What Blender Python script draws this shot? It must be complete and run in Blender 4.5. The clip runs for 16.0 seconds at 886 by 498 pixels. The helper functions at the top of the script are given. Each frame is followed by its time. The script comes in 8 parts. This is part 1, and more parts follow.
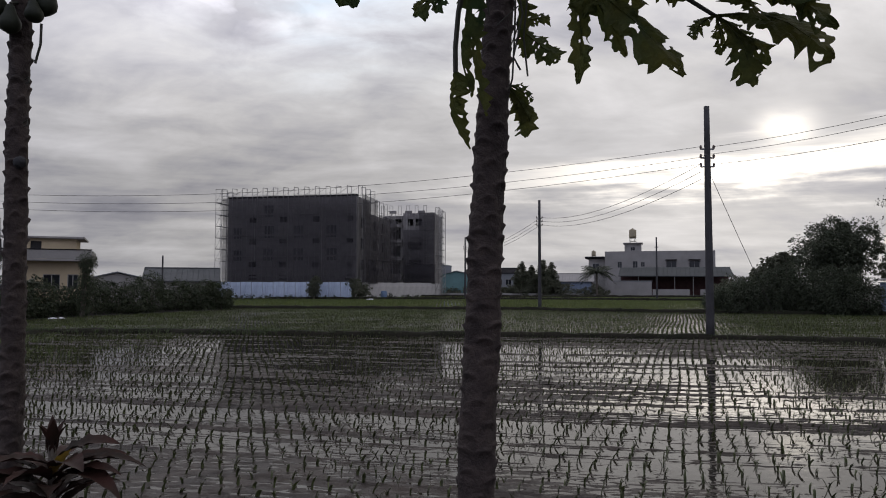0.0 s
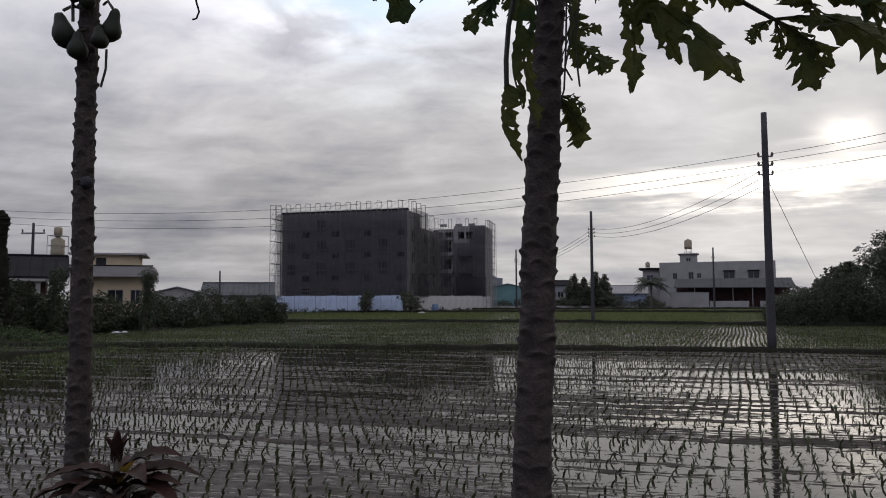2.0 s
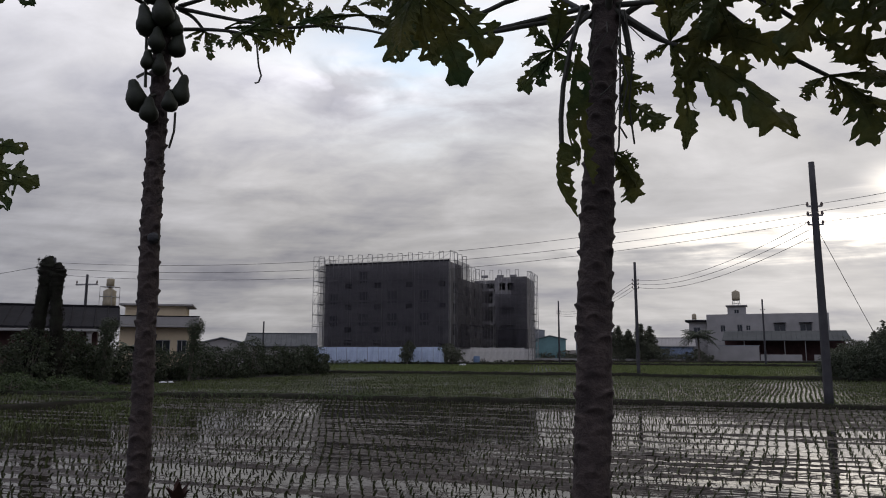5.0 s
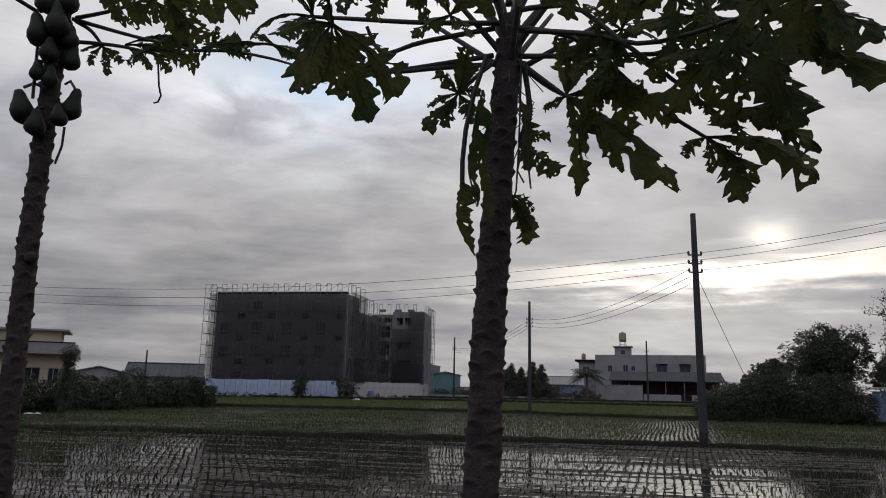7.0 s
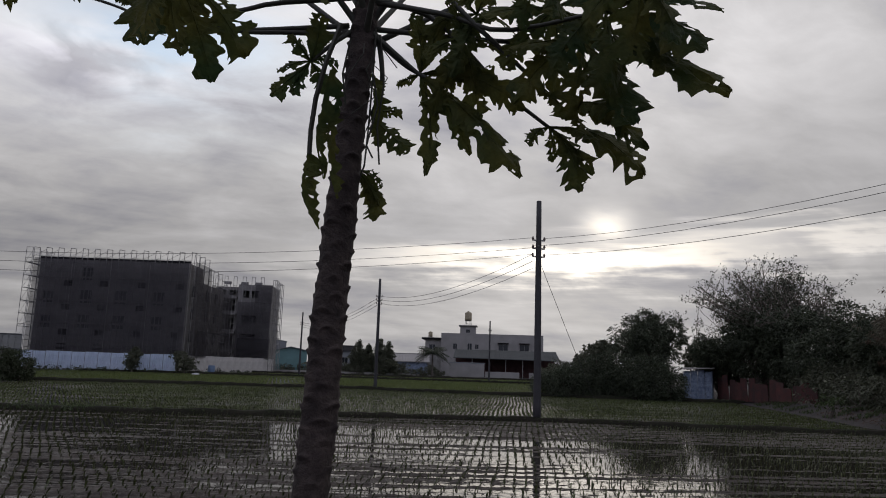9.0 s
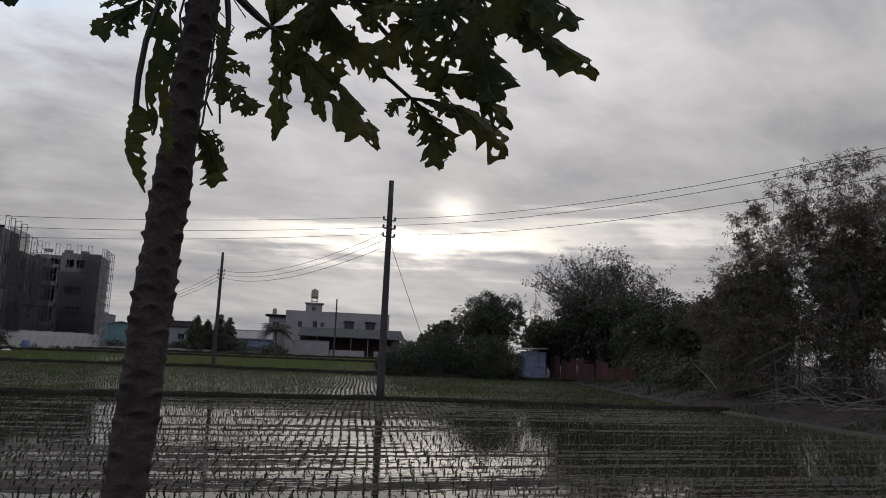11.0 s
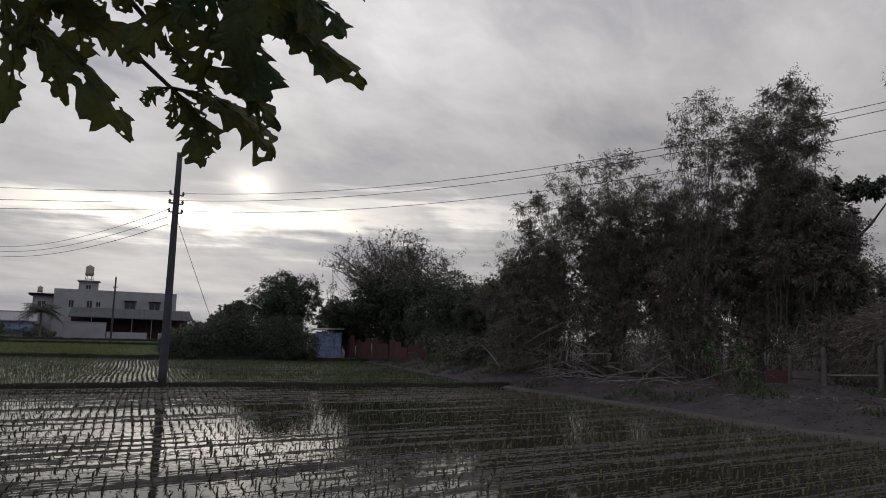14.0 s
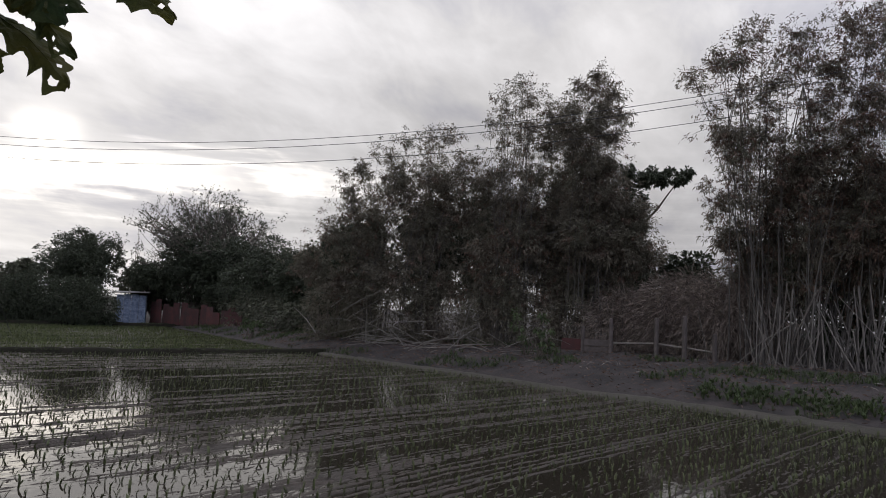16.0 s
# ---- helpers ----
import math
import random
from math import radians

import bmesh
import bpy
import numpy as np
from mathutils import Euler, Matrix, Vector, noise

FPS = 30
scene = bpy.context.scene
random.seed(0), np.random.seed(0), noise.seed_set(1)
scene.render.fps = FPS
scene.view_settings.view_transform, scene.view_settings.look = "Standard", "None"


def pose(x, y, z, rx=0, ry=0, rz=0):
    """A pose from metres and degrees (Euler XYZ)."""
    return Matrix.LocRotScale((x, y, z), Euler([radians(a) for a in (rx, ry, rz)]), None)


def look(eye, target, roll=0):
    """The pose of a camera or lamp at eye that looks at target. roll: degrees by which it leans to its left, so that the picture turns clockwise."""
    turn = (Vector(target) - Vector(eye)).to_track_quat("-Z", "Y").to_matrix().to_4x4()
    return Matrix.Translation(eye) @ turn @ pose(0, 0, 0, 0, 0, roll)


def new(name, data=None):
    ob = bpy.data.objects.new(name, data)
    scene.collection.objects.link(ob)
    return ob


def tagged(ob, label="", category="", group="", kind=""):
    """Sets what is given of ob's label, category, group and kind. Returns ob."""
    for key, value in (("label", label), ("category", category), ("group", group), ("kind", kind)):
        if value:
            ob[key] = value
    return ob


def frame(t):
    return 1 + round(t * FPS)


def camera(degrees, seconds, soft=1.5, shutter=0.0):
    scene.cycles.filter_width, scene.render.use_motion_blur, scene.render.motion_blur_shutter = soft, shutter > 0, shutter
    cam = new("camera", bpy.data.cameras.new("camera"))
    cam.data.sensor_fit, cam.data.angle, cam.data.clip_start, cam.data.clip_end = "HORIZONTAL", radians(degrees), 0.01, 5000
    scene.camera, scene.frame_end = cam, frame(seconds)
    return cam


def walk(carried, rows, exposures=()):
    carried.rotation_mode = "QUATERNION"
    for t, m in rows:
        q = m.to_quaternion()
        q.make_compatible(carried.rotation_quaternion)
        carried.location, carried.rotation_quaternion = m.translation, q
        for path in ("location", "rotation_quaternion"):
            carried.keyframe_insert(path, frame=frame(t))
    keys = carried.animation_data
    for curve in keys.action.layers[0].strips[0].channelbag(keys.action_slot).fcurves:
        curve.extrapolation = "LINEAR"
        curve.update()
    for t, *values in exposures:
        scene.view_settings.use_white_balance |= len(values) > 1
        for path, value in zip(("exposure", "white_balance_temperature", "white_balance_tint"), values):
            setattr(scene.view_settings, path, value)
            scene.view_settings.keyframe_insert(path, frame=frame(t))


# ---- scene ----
cam = camera(64.58, 16.0, soft=1.0)
PATH = [
    (0, pose(0.003, 0.0, 2.099, 92.92, -0.1, 0.2)),
    (0.5, pose(0.009, 0.004, 2.095, 93.0, 0.1, 1.04)),
    (1, pose(0.002, 0.025, 2.093, 92.84, -0.05, 1.9)),
    (1.5, pose(-0.005, 0.012, 2.1, 92.9, 0.02, 3.16)),
    (2, pose(-0.004, 0.007, 2.1, 93.98, 0.23, 4.36)),
    (2.5, pose(-0.021, -0.026, 2.102, 94.46, 0.27, 6.17)),
    (3, pose(-0.031, -0.034, 2.102, 94.81, 0.1, 7.08)),
    (3.5, pose(-0.051, -0.018, 2.108, 95.13, 0.21, 7.85)),
    (6, pose(-0.055, -0.054, 2.109, 100.11, -0.48, 7.03)),
    (6.5, pose(-0.045, -0.038, 2.124, 100.55, -0.87, 3.12)),
    (7, pose(-0.05, -0.068, 2.107, 101.04, -1.15, -0.77)),
    (7.5, pose(-0.05, -0.085, 2.142, 101.41, -1.24, -4.6)),
    (8, pose(-0.045, -0.097, 2.098, 100.54, -1.58, -7.79)),
    (8.5, pose(-0.032, -0.021, 2.16, 100.32, -1.68, -10.16)),
    (9, pose(-0.018, -0.054, 2.107, 99.48, -1.83, -13.03)),
    (11.5, pose(0.034, 0.132, 2.133, 97.94, -2.17, -28.83)),
    (12, pose(0.046, 0.062, 2.118, 97.8, -1.76, -31.99)),
    (12.5, pose(0.059, 0.042, 2.141, 98.08, -1.55, -34.02)),
    (13, pose(0.057, 0.035, 2.187, 97.85, -1.47, -36.3)),
    (13.5, pose(0.111, 0.066, 2.198, 97.49, -1.61, -38.99)),
    (14, pose(0.115, 0.068, 2.222, 97.14, -1.73, -41.87)),
    (14.5, pose(0.146, 0.087, 2.203, 96.87, -2.36, -44.77)),
    (15, pose(0.207, 0.077, 2.156, 96.21, -2.67, -47.76)),
    (15.5, pose(0.147, 0.068, 2.192, 95.68, -2.42, -52.8)),
    (16, pose(0.102, 0.006, 2.169, 95.15, -2.74, -56.56)),
]
EXPOSURE = [(0.0, 0.15), (3.5, 0.2), (6.0, -0.02), (7.5, -0.15), (11.5, -0.1), (13.5, -0.04), (14.5, 0.0), (15.0, 0.08), (15.5, 0.28), (16.0, 0.52)]
walk(cam, PATH, EXPOSURE)

# ---- world, sun ----
SUN_AZ, SUN_EL = radians(26.0), radians(11.5)
SUN_DIR = Vector((math.sin(SUN_AZ) * math.cos(SUN_EL), math.cos(SUN_AZ) * math.cos(SUN_EL), math.sin(SUN_EL)))


def nodes_of(idblock):
    idblock.use_nodes = True
    tree = idblock.node_tree
    tree.nodes.clear()
    return tree


def node(tree, kind, values=(), **props):
    n = tree.nodes.new(kind)
    for k, v in props.items():
        setattr(n, k, v)
    for key, v in dict(values).items():
        n.inputs[key].default_value = v
    return n


def math_node(tree, op, a, b=None, c=None, clamp=False):
    n = tree.nodes.new("ShaderNodeMath")
    n.operation, n.use_clamp = op, clamp
    for i, v in enumerate((a, b, c)):
        if v is None:
            continue
        if isinstance(v, (int, float)):
            n.inputs[i].default_value = v
        else:
            tree.links.new(v, n.inputs[i])
    return n.outputs[0]


def ramp(tree, fac, stops, interpolation="LINEAR"):
    n = tree.nodes.new("ShaderNodeValToRGB")
    n.color_ramp.interpolation = interpolation
    els = n.color_ramp.elements
    while len(els) < len(stops):
        els.new(0.5)
    for e, (p, c) in zip(els, stops):
        e.position = p
        e.color = (c, c, c, 1) if isinstance(c, (int, float)) else (*c, 1)
    if fac is not None:
        tree.links.new(fac, n.inputs[0])
    return n.outputs[0]


def mix_rgb(tree, fac, a, b, blend="MIX"):
    n = tree.nodes.new("ShaderNodeMix")
    n.data_type, n.blend_type = "RGBA", blend
    for i, v in ((0, fac), (6, a), (7, b)):
        if isinstance(v, (int, float)):
            n.inputs[i].default_value = v
        elif isinstance(v, tuple):
            n.inputs[i].default_value = (*v, 1)
        else:
            tree.links.new(v, n.inputs[i])
    return n.outputs[2]


def build_world():
    w = bpy.data.worlds.new("evening_overcast")
    scene.world = w
    t = nodes_of(w)
    out = node(t, "ShaderNodeOutputWorld")
    bg = node(t, "ShaderNodeBackground", {"Strength": 1.45})
    t.links.new(bg.outputs[0], out.inputs[0])
    co = node(t, "ShaderNodeTexCoord")
    sep = node(t, "ShaderNodeSeparateXYZ")
    t.links.new(co.outputs["Generated"], sep.inputs[0])
    X, Y, Z = sep.outputs
    el = math_node(t, "MULTIPLY", math_node(t, "ARCSINE", Z), 57.2958)
    az = math_node(t, "MULTIPLY", math_node(t, "ARCTAN2", X, Y), 57.2958)

    def noise_at(vector, loc, rot, scale, size, detail, rough, dist=0.0):
        mp = node(t, "ShaderNodeMapping", {"Location": loc, "Rotation": (0, 0, radians(rot)), "Scale": scale})
        t.links.new(vector, mp.inputs[0])
        q = node(t, "ShaderNodeTexNoise", {"Scale": size, "Detail": detail, "Roughness": rough, "Distortion": dist})
        t.links.new(mp.outputs[0], q.inputs["Vector"])
        return q.outputs[0]

    def bell(a0, wa, e0, we, wobble=None, k=0.0):
        """A soft cloud gap about an azimuth and elevation, its edge broken by noise."""
        a = math_node(t, "DIVIDE", math_node(t, "SUBTRACT", az, a0), wa)
        ev = el if wobble is None else math_node(t, "MULTIPLY_ADD", wobble, k, el)
        e = math_node(t, "DIVIDE", math_node(t, "SUBTRACT", ev, e0), we)
        r2 = math_node(t, "ADD", math_node(t, "MULTIPLY", a, a), math_node(t, "MULTIPLY", e, e))
        return math_node(t, "EXPONENT", math_node(t, "MULTIPLY", r2, -1.0))

    # the cloud deck in perspective
    h = math_node(t, "ADD", math_node(t, "ABSOLUTE", Z), 0.34)
    comb = node(t, "ShaderNodeCombineXYZ")
    t.links.new(math_node(t, "DIVIDE", X, h), comb.inputs[0])
    t.links.new(math_node(t, "DIVIDE", Y, h), comb.inputs[1])
    deck = comb.outputs[0]
    big = noise_at(deck, (3.1, 0.4, 0), -38, (0.8, 1.1, 1), 1.9, 5.0, 0.5, 0.3)
    fine = noise_at(deck, (1.7, 5.2, 0), -35, (0.75, 1.2, 1), 6.0, 6.0, 0.58, 0.3)
    # low streaks, flat along the horizon
    comb2 = node(t, "ShaderNodeCombineXYZ")
    t.links.new(math_node(t, "MULTIPLY", az, 0.035), comb2.inputs[0])
    t.links.new(math_node(t, "MULTIPLY", el, 0.42), comb2.inputs[1])
    streak = noise_at(comb2.outputs[0], (0.3, 0.15, 0), 0, (1, 1, 1), 1.9, 4.0, 0.55, 0.1)
    low = ramp(t, math_node(t, "DIVIDE", el, 40.0), [(0.05, 1.0), (0.22, 0.6), (0.4, 0.0)])
    n1 = math_node(t, "SUBTRACT", math_node(t, "MULTIPLY_ADD", fine, 0.36, math_node(t, "MULTIPLY", big, 0.64)), 0.5)
    n2 = math_node(t, "SUBTRACT", streak, 0.5)
    # brightness of the deck by height, by distance from the hidden sun, and by its thickness
    dot = node(t, "ShaderNodeVectorMath", operation="DOT_PRODUCT")
    t.links.new(co.outputs["Generated"], dot.inputs[0])
    dot.inputs[1].default_value = SUN_DIR
    d = dot.outputs["Value"]
    toward = math_node(t, "MULTIPLY_ADD", d, 0.5, 0.5, clamp=True)
    base = ramp(t, math_node(t, "DIVIDE", el, 90.0), [(0.0, 0.22), (0.085, 0.23), (0.17, 0.31), (0.26, 0.47), (0.4, 0.52), (1.0, 0.48)])
    base = math_node(t, "MULTIPLY", base, ramp(t, toward, [(0.0, 1.12), (0.45, 1.05), (0.72, 0.97), (1.0, 1.12)]))
    shade = math_node(t, "ADD", math_node(t, "MULTIPLY_ADD", n1, 2.2, 1.0), math_node(t, "MULTIPLY", math_node(t, "MULTIPLY", n2, low), 1.15))
    shade = math_node(t, "MINIMUM", math_node(t, "MAXIMUM", shade, 0.52), 1.75)
    # a thicker bank of cloud away to the east
    thick = math_node(t, "MULTIPLY_ADD", bell(62.0, 27.0, 24.0, 15.0, n1, 6.0), -0.3, 1.0)
    lum = math_node(t, "MULTIPLY", math_node(t, "MULTIPLY", base, shade), thick)
    # thinner cloud to the north-west, with a broken row of bright puffs
    lum = math_node(t, "MULTIPLY", lum, math_node(t, "MULTIPLY_ADD", bell(-23.0, 15.0, 17.5, 5.0, n1, 9.0), 0.3, 1.0))
    heap = noise_at(deck, (0.6, 2.3, 0), 20, (1, 1, 1), 7.5, 4.0, 0.5, 0.4)
    puff = math_node(t, "MULTIPLY", bell(-15.5, 8.0, 21.5, 2.6, n1, 9.0), ramp(t, heap, [(0.42, 0.0), (0.6, 1.0)]))
    lum = math_node(t, "MULTIPLY_ADD", puff, 0.3, lum)
    wob = math_node(t, "ADD", math_node(t, "MULTIPLY", n1, 7.0), math_node(t, "MULTIPLY", n2, 5.0))
    gap = bell(22.5, 13.5, 8.7, 1.25, wob, 1.25)
    gap2 = bell(41.0, 10.0, 10.6, 0.9, wob, 1.2)
    disc = bell(26.0, 1.7, 11.8, 1.15, n1, 8.0)
    halo = math_node(t, "POWER", math_node(t, "MAXIMUM", d, 0.0), 60.0)
    add = math_node(t, "ADD", math_node(t, "MULTIPLY", gap, 0.85), math_node(t, "MULTIPLY", gap2, 0.3))
    add = math_node(t, "ADD", add, math_node(t, "MULTIPLY", disc, 0.5))
    add = math_node(t, "MULTIPLY_ADD", halo, 0.07, add)
    glow = bell(20.0, 26.0, 4.0, 4.5, n1, 4.0)
    add = math_node(t, "MULTIPLY_ADD", glow, 0.12, add)
    lum = math_node(t, "ADD", lum, math_node(t, "MAXIMUM", add, 0.0))
    tint = mix_rgb(t, ramp(t, shade, [(0.55, 0.0), (1.3, 1.0)]), (0.945, 0.94, 1.08), (1.012, 0.987, 1.0))
    tint = mix_rgb(t, ramp(t, toward, [(0.35, 1.0), (0.85, 0.0)]), tint, (0.89, 0.935, 1.19))
    tint = mix_rgb(t, math_node(t, "MINIMUM", math_node(t, "MULTIPLY", add, 2.2), 1.0), tint, (1.06, 0.985, 0.89))
    cloud = node(t, "ShaderNodeVectorMath", operation="SCALE")
    t.links.new(tint, cloud.inputs[0])
    t.links.new(lum, cloud.inputs["Scale"])
    sky = node(t, "ShaderNodeTexSky")
    sky.sky_type, sky.sun_disc = "NISHITA", False
    sky.sun_elevation, sky.sun_rotation = SUN_EL, SUN_AZ
    blue = node(t, "ShaderNodeVectorMath", operation="SCALE")
    blue.inputs["Scale"].default_value = 0.16
    t.links.new(sky.outputs[0], blue.inputs[0])
    # thin places high up let the blue through
    hole = math_node(t, "MULTIPLY", ramp(t, n1, [(0.52, 0.0), (0.62, 0.8)]), ramp(t, math_node(t, "DIVIDE", el, 90.0), [(0.16, 0.0), (0.26, 1.0)]))
    rift = math_node(t, "MULTIPLY", bell(-9.0, 11.0, 23.5, 5.0, wob, 1.2), ramp(t, math_node(t, "ADD", n1, 0.5), [(0.38, 0.0), (0.54, 0.8)]))
    hole = math_node(t, "MINIMUM", math_node(t, "ADD", hole, rift), 0.75)
    t.links.new(mix_rgb(t, hole, cloud.outputs[0], blue.outputs[0]), bg.inputs[0])


build_world()
sun_data = bpy.data.lights.new("sun", "SUN")
sun_data.energy, sun_data.angle, sun_data.color = 0.05, radians(45), (1.0, 0.88, 0.72)
sun = new("sun", sun_data)
sun.matrix_world = look(SUN_DIR * 100, (0, 0, 0))

# ---- materials ----


def mat(name, color, rough=0.8, var=0.25, scale=6.0, fine=60.0, bump=0.2, metal=0.0, color2=None, per_object=0.0, spec=0.4, coords="Object", island=0.0, stretch=(1, 1, 1), thin=0.0):
    m = bpy.data.materials.new(name)
    t = nodes_of(m)
    out = node(t, "ShaderNodeOutputMaterial")
    b = node(t, "ShaderNodeBsdfPrincipled", {"Roughness": rough, "Metallic": metal, "Specular IOR Level": spec})
    co = node(t, "ShaderNodeTexCoord")
    mp = node(t, "ShaderNodeMapping", {"Scale": stretch})
    t.links.new(co.outputs[coords], mp.inputs[0])
    n1 = node(t, "ShaderNodeTexNoise", {"Scale": scale, "Detail": 4.0, "Roughness": 0.6})
    n2 = node(t, "ShaderNodeTexNoise", {"Scale": fine, "Detail": 3.0, "Roughness": 0.6})
    for q in (n1, n2):
        t.links.new(mp.outputs[0], q.inputs["Vector"])
    c2 = color2 or tuple(c * (1 - var) for c in color)
    col = mix_rgb(t, ramp(t, n1.outputs[0], [(0.35, 0.0), (0.65, 1.0)]), color, c2)
    f = ramp(t, n2.outputs[0], [(0.25, 1 - var * 0.6), (0.75, 1 + var * 0.4)])
    col = mix_rgb(t, 1.0, col, f, "MULTIPLY")
    if per_object:
        oi = node(t, "ShaderNodeObjectInfo")
        col = mix_rgb(t, 1.0, col, ramp(t, oi.outputs["Random"], [(0, 1 - per_object), (1, 1 + per_object)]), "MULTIPLY")
    if island:
        gi = node(t, "ShaderNodeNewGeometry")
        col = mix_rgb(t, 1.0, col, ramp(t, gi.outputs["Random Per Island"], [(0, 1 - island), (1, 1 + island)]), "MULTIPLY")
    t.links.new(col, b.inputs["Base Color"])
    if bump:
        bp = node(t, "ShaderNodeBump", {"Strength": bump, "Distance": 0.02})
        t.links.new(n2.outputs[0], bp.inputs["Height"])
        t.links.new(bp.outputs[0], b.inputs["Normal"])
    surf = b.outputs[0]
    if thin:
        tr = node(t, "ShaderNodeBsdfTranslucent")
        t.links.new(col, tr.inputs[0])
        ms = node(t, "ShaderNodeMixShader", {0: thin})
        t.links.new(surf, ms.inputs[1])
        t.links.new(tr.outputs[0], ms.inputs[2])
        surf = ms.outputs[0]
    t.links.new(surf, out.inputs[0])
    return m


def water_mat(name, rough, ripple):
    m = bpy.data.materials.new(name)
    t = nodes_of(m)
    out = node(t, "ShaderNodeOutputMaterial")
    b = node(t, "ShaderNodeBsdfPrincipled", {"Base Color": (0.022, 0.019, 0.014, 1), "Roughness": rough, "IOR": 1.33, "Specular IOR Level": 0.5})
    co = node(t, "ShaderNodeTexCoord")
    n1 = node(t, "ShaderNodeTexNoise", {"Scale": 5.0, "Detail": 3.0})
    t.links.new(co.outputs["Object"], n1.inputs["Vector"])
    bp = node(t, "ShaderNodeBump", {"Strength": ripple, "Distance": 0.03})
    t.links.new(n1.outputs[0], bp.inputs["Height"])
    t.links.new(bp.outputs[0], b.inputs["Normal"])
    t.links.new(b.outputs[0], out.inputs[0])
    return m


def net_mat():
    """Thin grey dust netting: part see-through, part glowing with light from behind."""
    m = bpy.data.materials.new("dust_net")
    t = nodes_of(m)
    out = node(t, "ShaderNodeOutputMaterial")
    b = node(t, "ShaderNodeBsdfDiffuse")
    glow = node(t, "ShaderNodeBsdfTranslucent")
    tr = node(t, "ShaderNodeBsdfTransparent")
    co = node(t, "ShaderNodeTexCoord")
    n1 = node(t, "ShaderNodeTexNoise", {"Scale": 0.55, "Detail": 5.0, "Roughness": 0.65})
    t.links.new(co.outputs["Object"], n1.inputs["Vector"])
    mp = node(t, "ShaderNodeMapping", {"Scale": (0.25, 0.25, 2.2)})
    t.links.new(co.outputs["Object"], mp.inputs[0])
    n2 = node(t, "ShaderNodeTexNoise", {"Scale": 1.0, "Detail": 3.0, "Roughness": 0.6})
    t.links.new(mp.outputs[0], n2.inputs["Vector"])
    mixed = math_node(t, "MULTIPLY_ADD", n2.outputs[0], 0.5, math_node(t, "MULTIPLY", n1.outputs[0], 0.5))
    col = mix_rgb(t, ramp(t, mixed, [(0.32, 0.0), (0.68, 1.0)]), (0.034, 0.032, 0.04), (0.1, 0.094, 0.096))
    t.links.new(col, b.inputs[0])
    t.links.new(col, glow.inputs[0])
    body = node(t, "ShaderNodeMixShader", {0: 0.35})
    t.links.new(b.outputs[0], body.inputs[1])
    t.links.new(glow.outputs[0], body.inputs[2])
    ms = node(t, "ShaderNodeMixShader")
    t.links.new(ramp(t, mixed, [(0.3, 0.5), (0.7, 0.76)]), ms.inputs[0])
    t.links.new(tr.outputs[0], ms.inputs[1])
    t.links.new(body.outputs[0], ms.inputs[2])
    t.links.new(ms.outputs[0], out.inputs[0])
    return m


M_MUD = mat("wet_mud", (0.042, 0.03, 0.023), 0.5, 0.5, 1.6, 40, 1.0, color2=(0.02, 0.014, 0.011), spec=0.35)
M_BUND = mat("bund_earth", (0.02, 0.017, 0.013), 0.95, 0.4, 2.5, 30, 0.6, color2=(0.013, 0.014, 0.008), spec=0.1)
M_TRODDEN = mat("trodden_mud", (0.05, 0.044, 0.034), 0.7, 0.5, 2.2, 30, 0.8, color2=(0.035, 0.033, 0.022))
M_DIRT = mat("dry_dirt", (0.052, 0.042, 0.039), 0.95, 0.6, 0.9, 14, 1.6, color2=(0.02, 0.018, 0.017))
M_WATER = water_mat("paddy_water", 0.04, 0.07)
M_WATER_R = water_mat("rippled_paddy_water", 0.12, 0.45)
M_RICE = mat("rice_leaf", (0.072, 0.085, 0.03), 0.6, 0.3, 1.0, 8, 0, island=0.35, thin=0.12)
# Brighter, more translucent copy of rice_leaf for the second paddy and corner weeds.
M_RICE_MID = mat("bright_rice_leaf", (0.085, 0.108, 0.032), 0.6, 0.3, 0.6, 8, 0, island=0.35, thin=0.3)
# Lit copy of the rice leaf: distant light put into colour and translucency.
M_RICE_FAR = mat("lit_far_rice_leaf", (0.088, 0.118, 0.034), 0.55, 0.3, 0.4, 8, 0, island=0.3, thin=0.5, color2=(0.125, 0.15, 0.045))
M_GRASS = mat("grass_leaf", (0.06, 0.085, 0.03), 0.7, 0.3, 1.0, 8, 0, island=0.35, thin=0.25)
M_CONC = mat("pole_concrete", (0.052, 0.05, 0.052), 0.9, 0.3, 2, 30, 0.3)
M_WIRE = mat("wire_black", (0.03, 0.03, 0.032), 0.6, 0.1, 2, 30, 0)
M_INSUL = mat("insulator_brown", (0.08, 0.05, 0.04), 0.3, 0.1, 9, 60, 0)
M_STEEL = mat("scaffold_steel", (0.3, 0.29, 0.28), 0.55, 0.3, 3, 30, 0, metal=0.6)
M_RAWCONC = mat("raw_concrete", (0.22, 0.205, 0.2), 0.9, 0.35, 0.6, 8, 0.3)
M_DARK = mat("dark_inside", (0.03, 0.03, 0.032), 0.9, 0.2, 2, 10, 0)
M_NET = net_mat()
M_HOARD_B = mat("hoarding_blue_white", (0.5, 0.57, 0.68), 0.5, 0.25, 0.7, 9, 0, color2=(0.36, 0.41, 0.52))
M_HOARD_W = mat("hoarding_white", (0.5, 0.48, 0.46), 0.6, 0.25, 0.8, 9, 0, color2=(0.36, 0.34, 0.32))
M_YELLOW = mat("yellow_plaster", (0.52, 0.42, 0.28), 0.9, 0.15, 0.5, 14, 0.1)
M_WHITEW = mat("white_plaster", (0.285, 0.27, 0.255), 0.9, 0.2, 0.4, 12, 0.1)
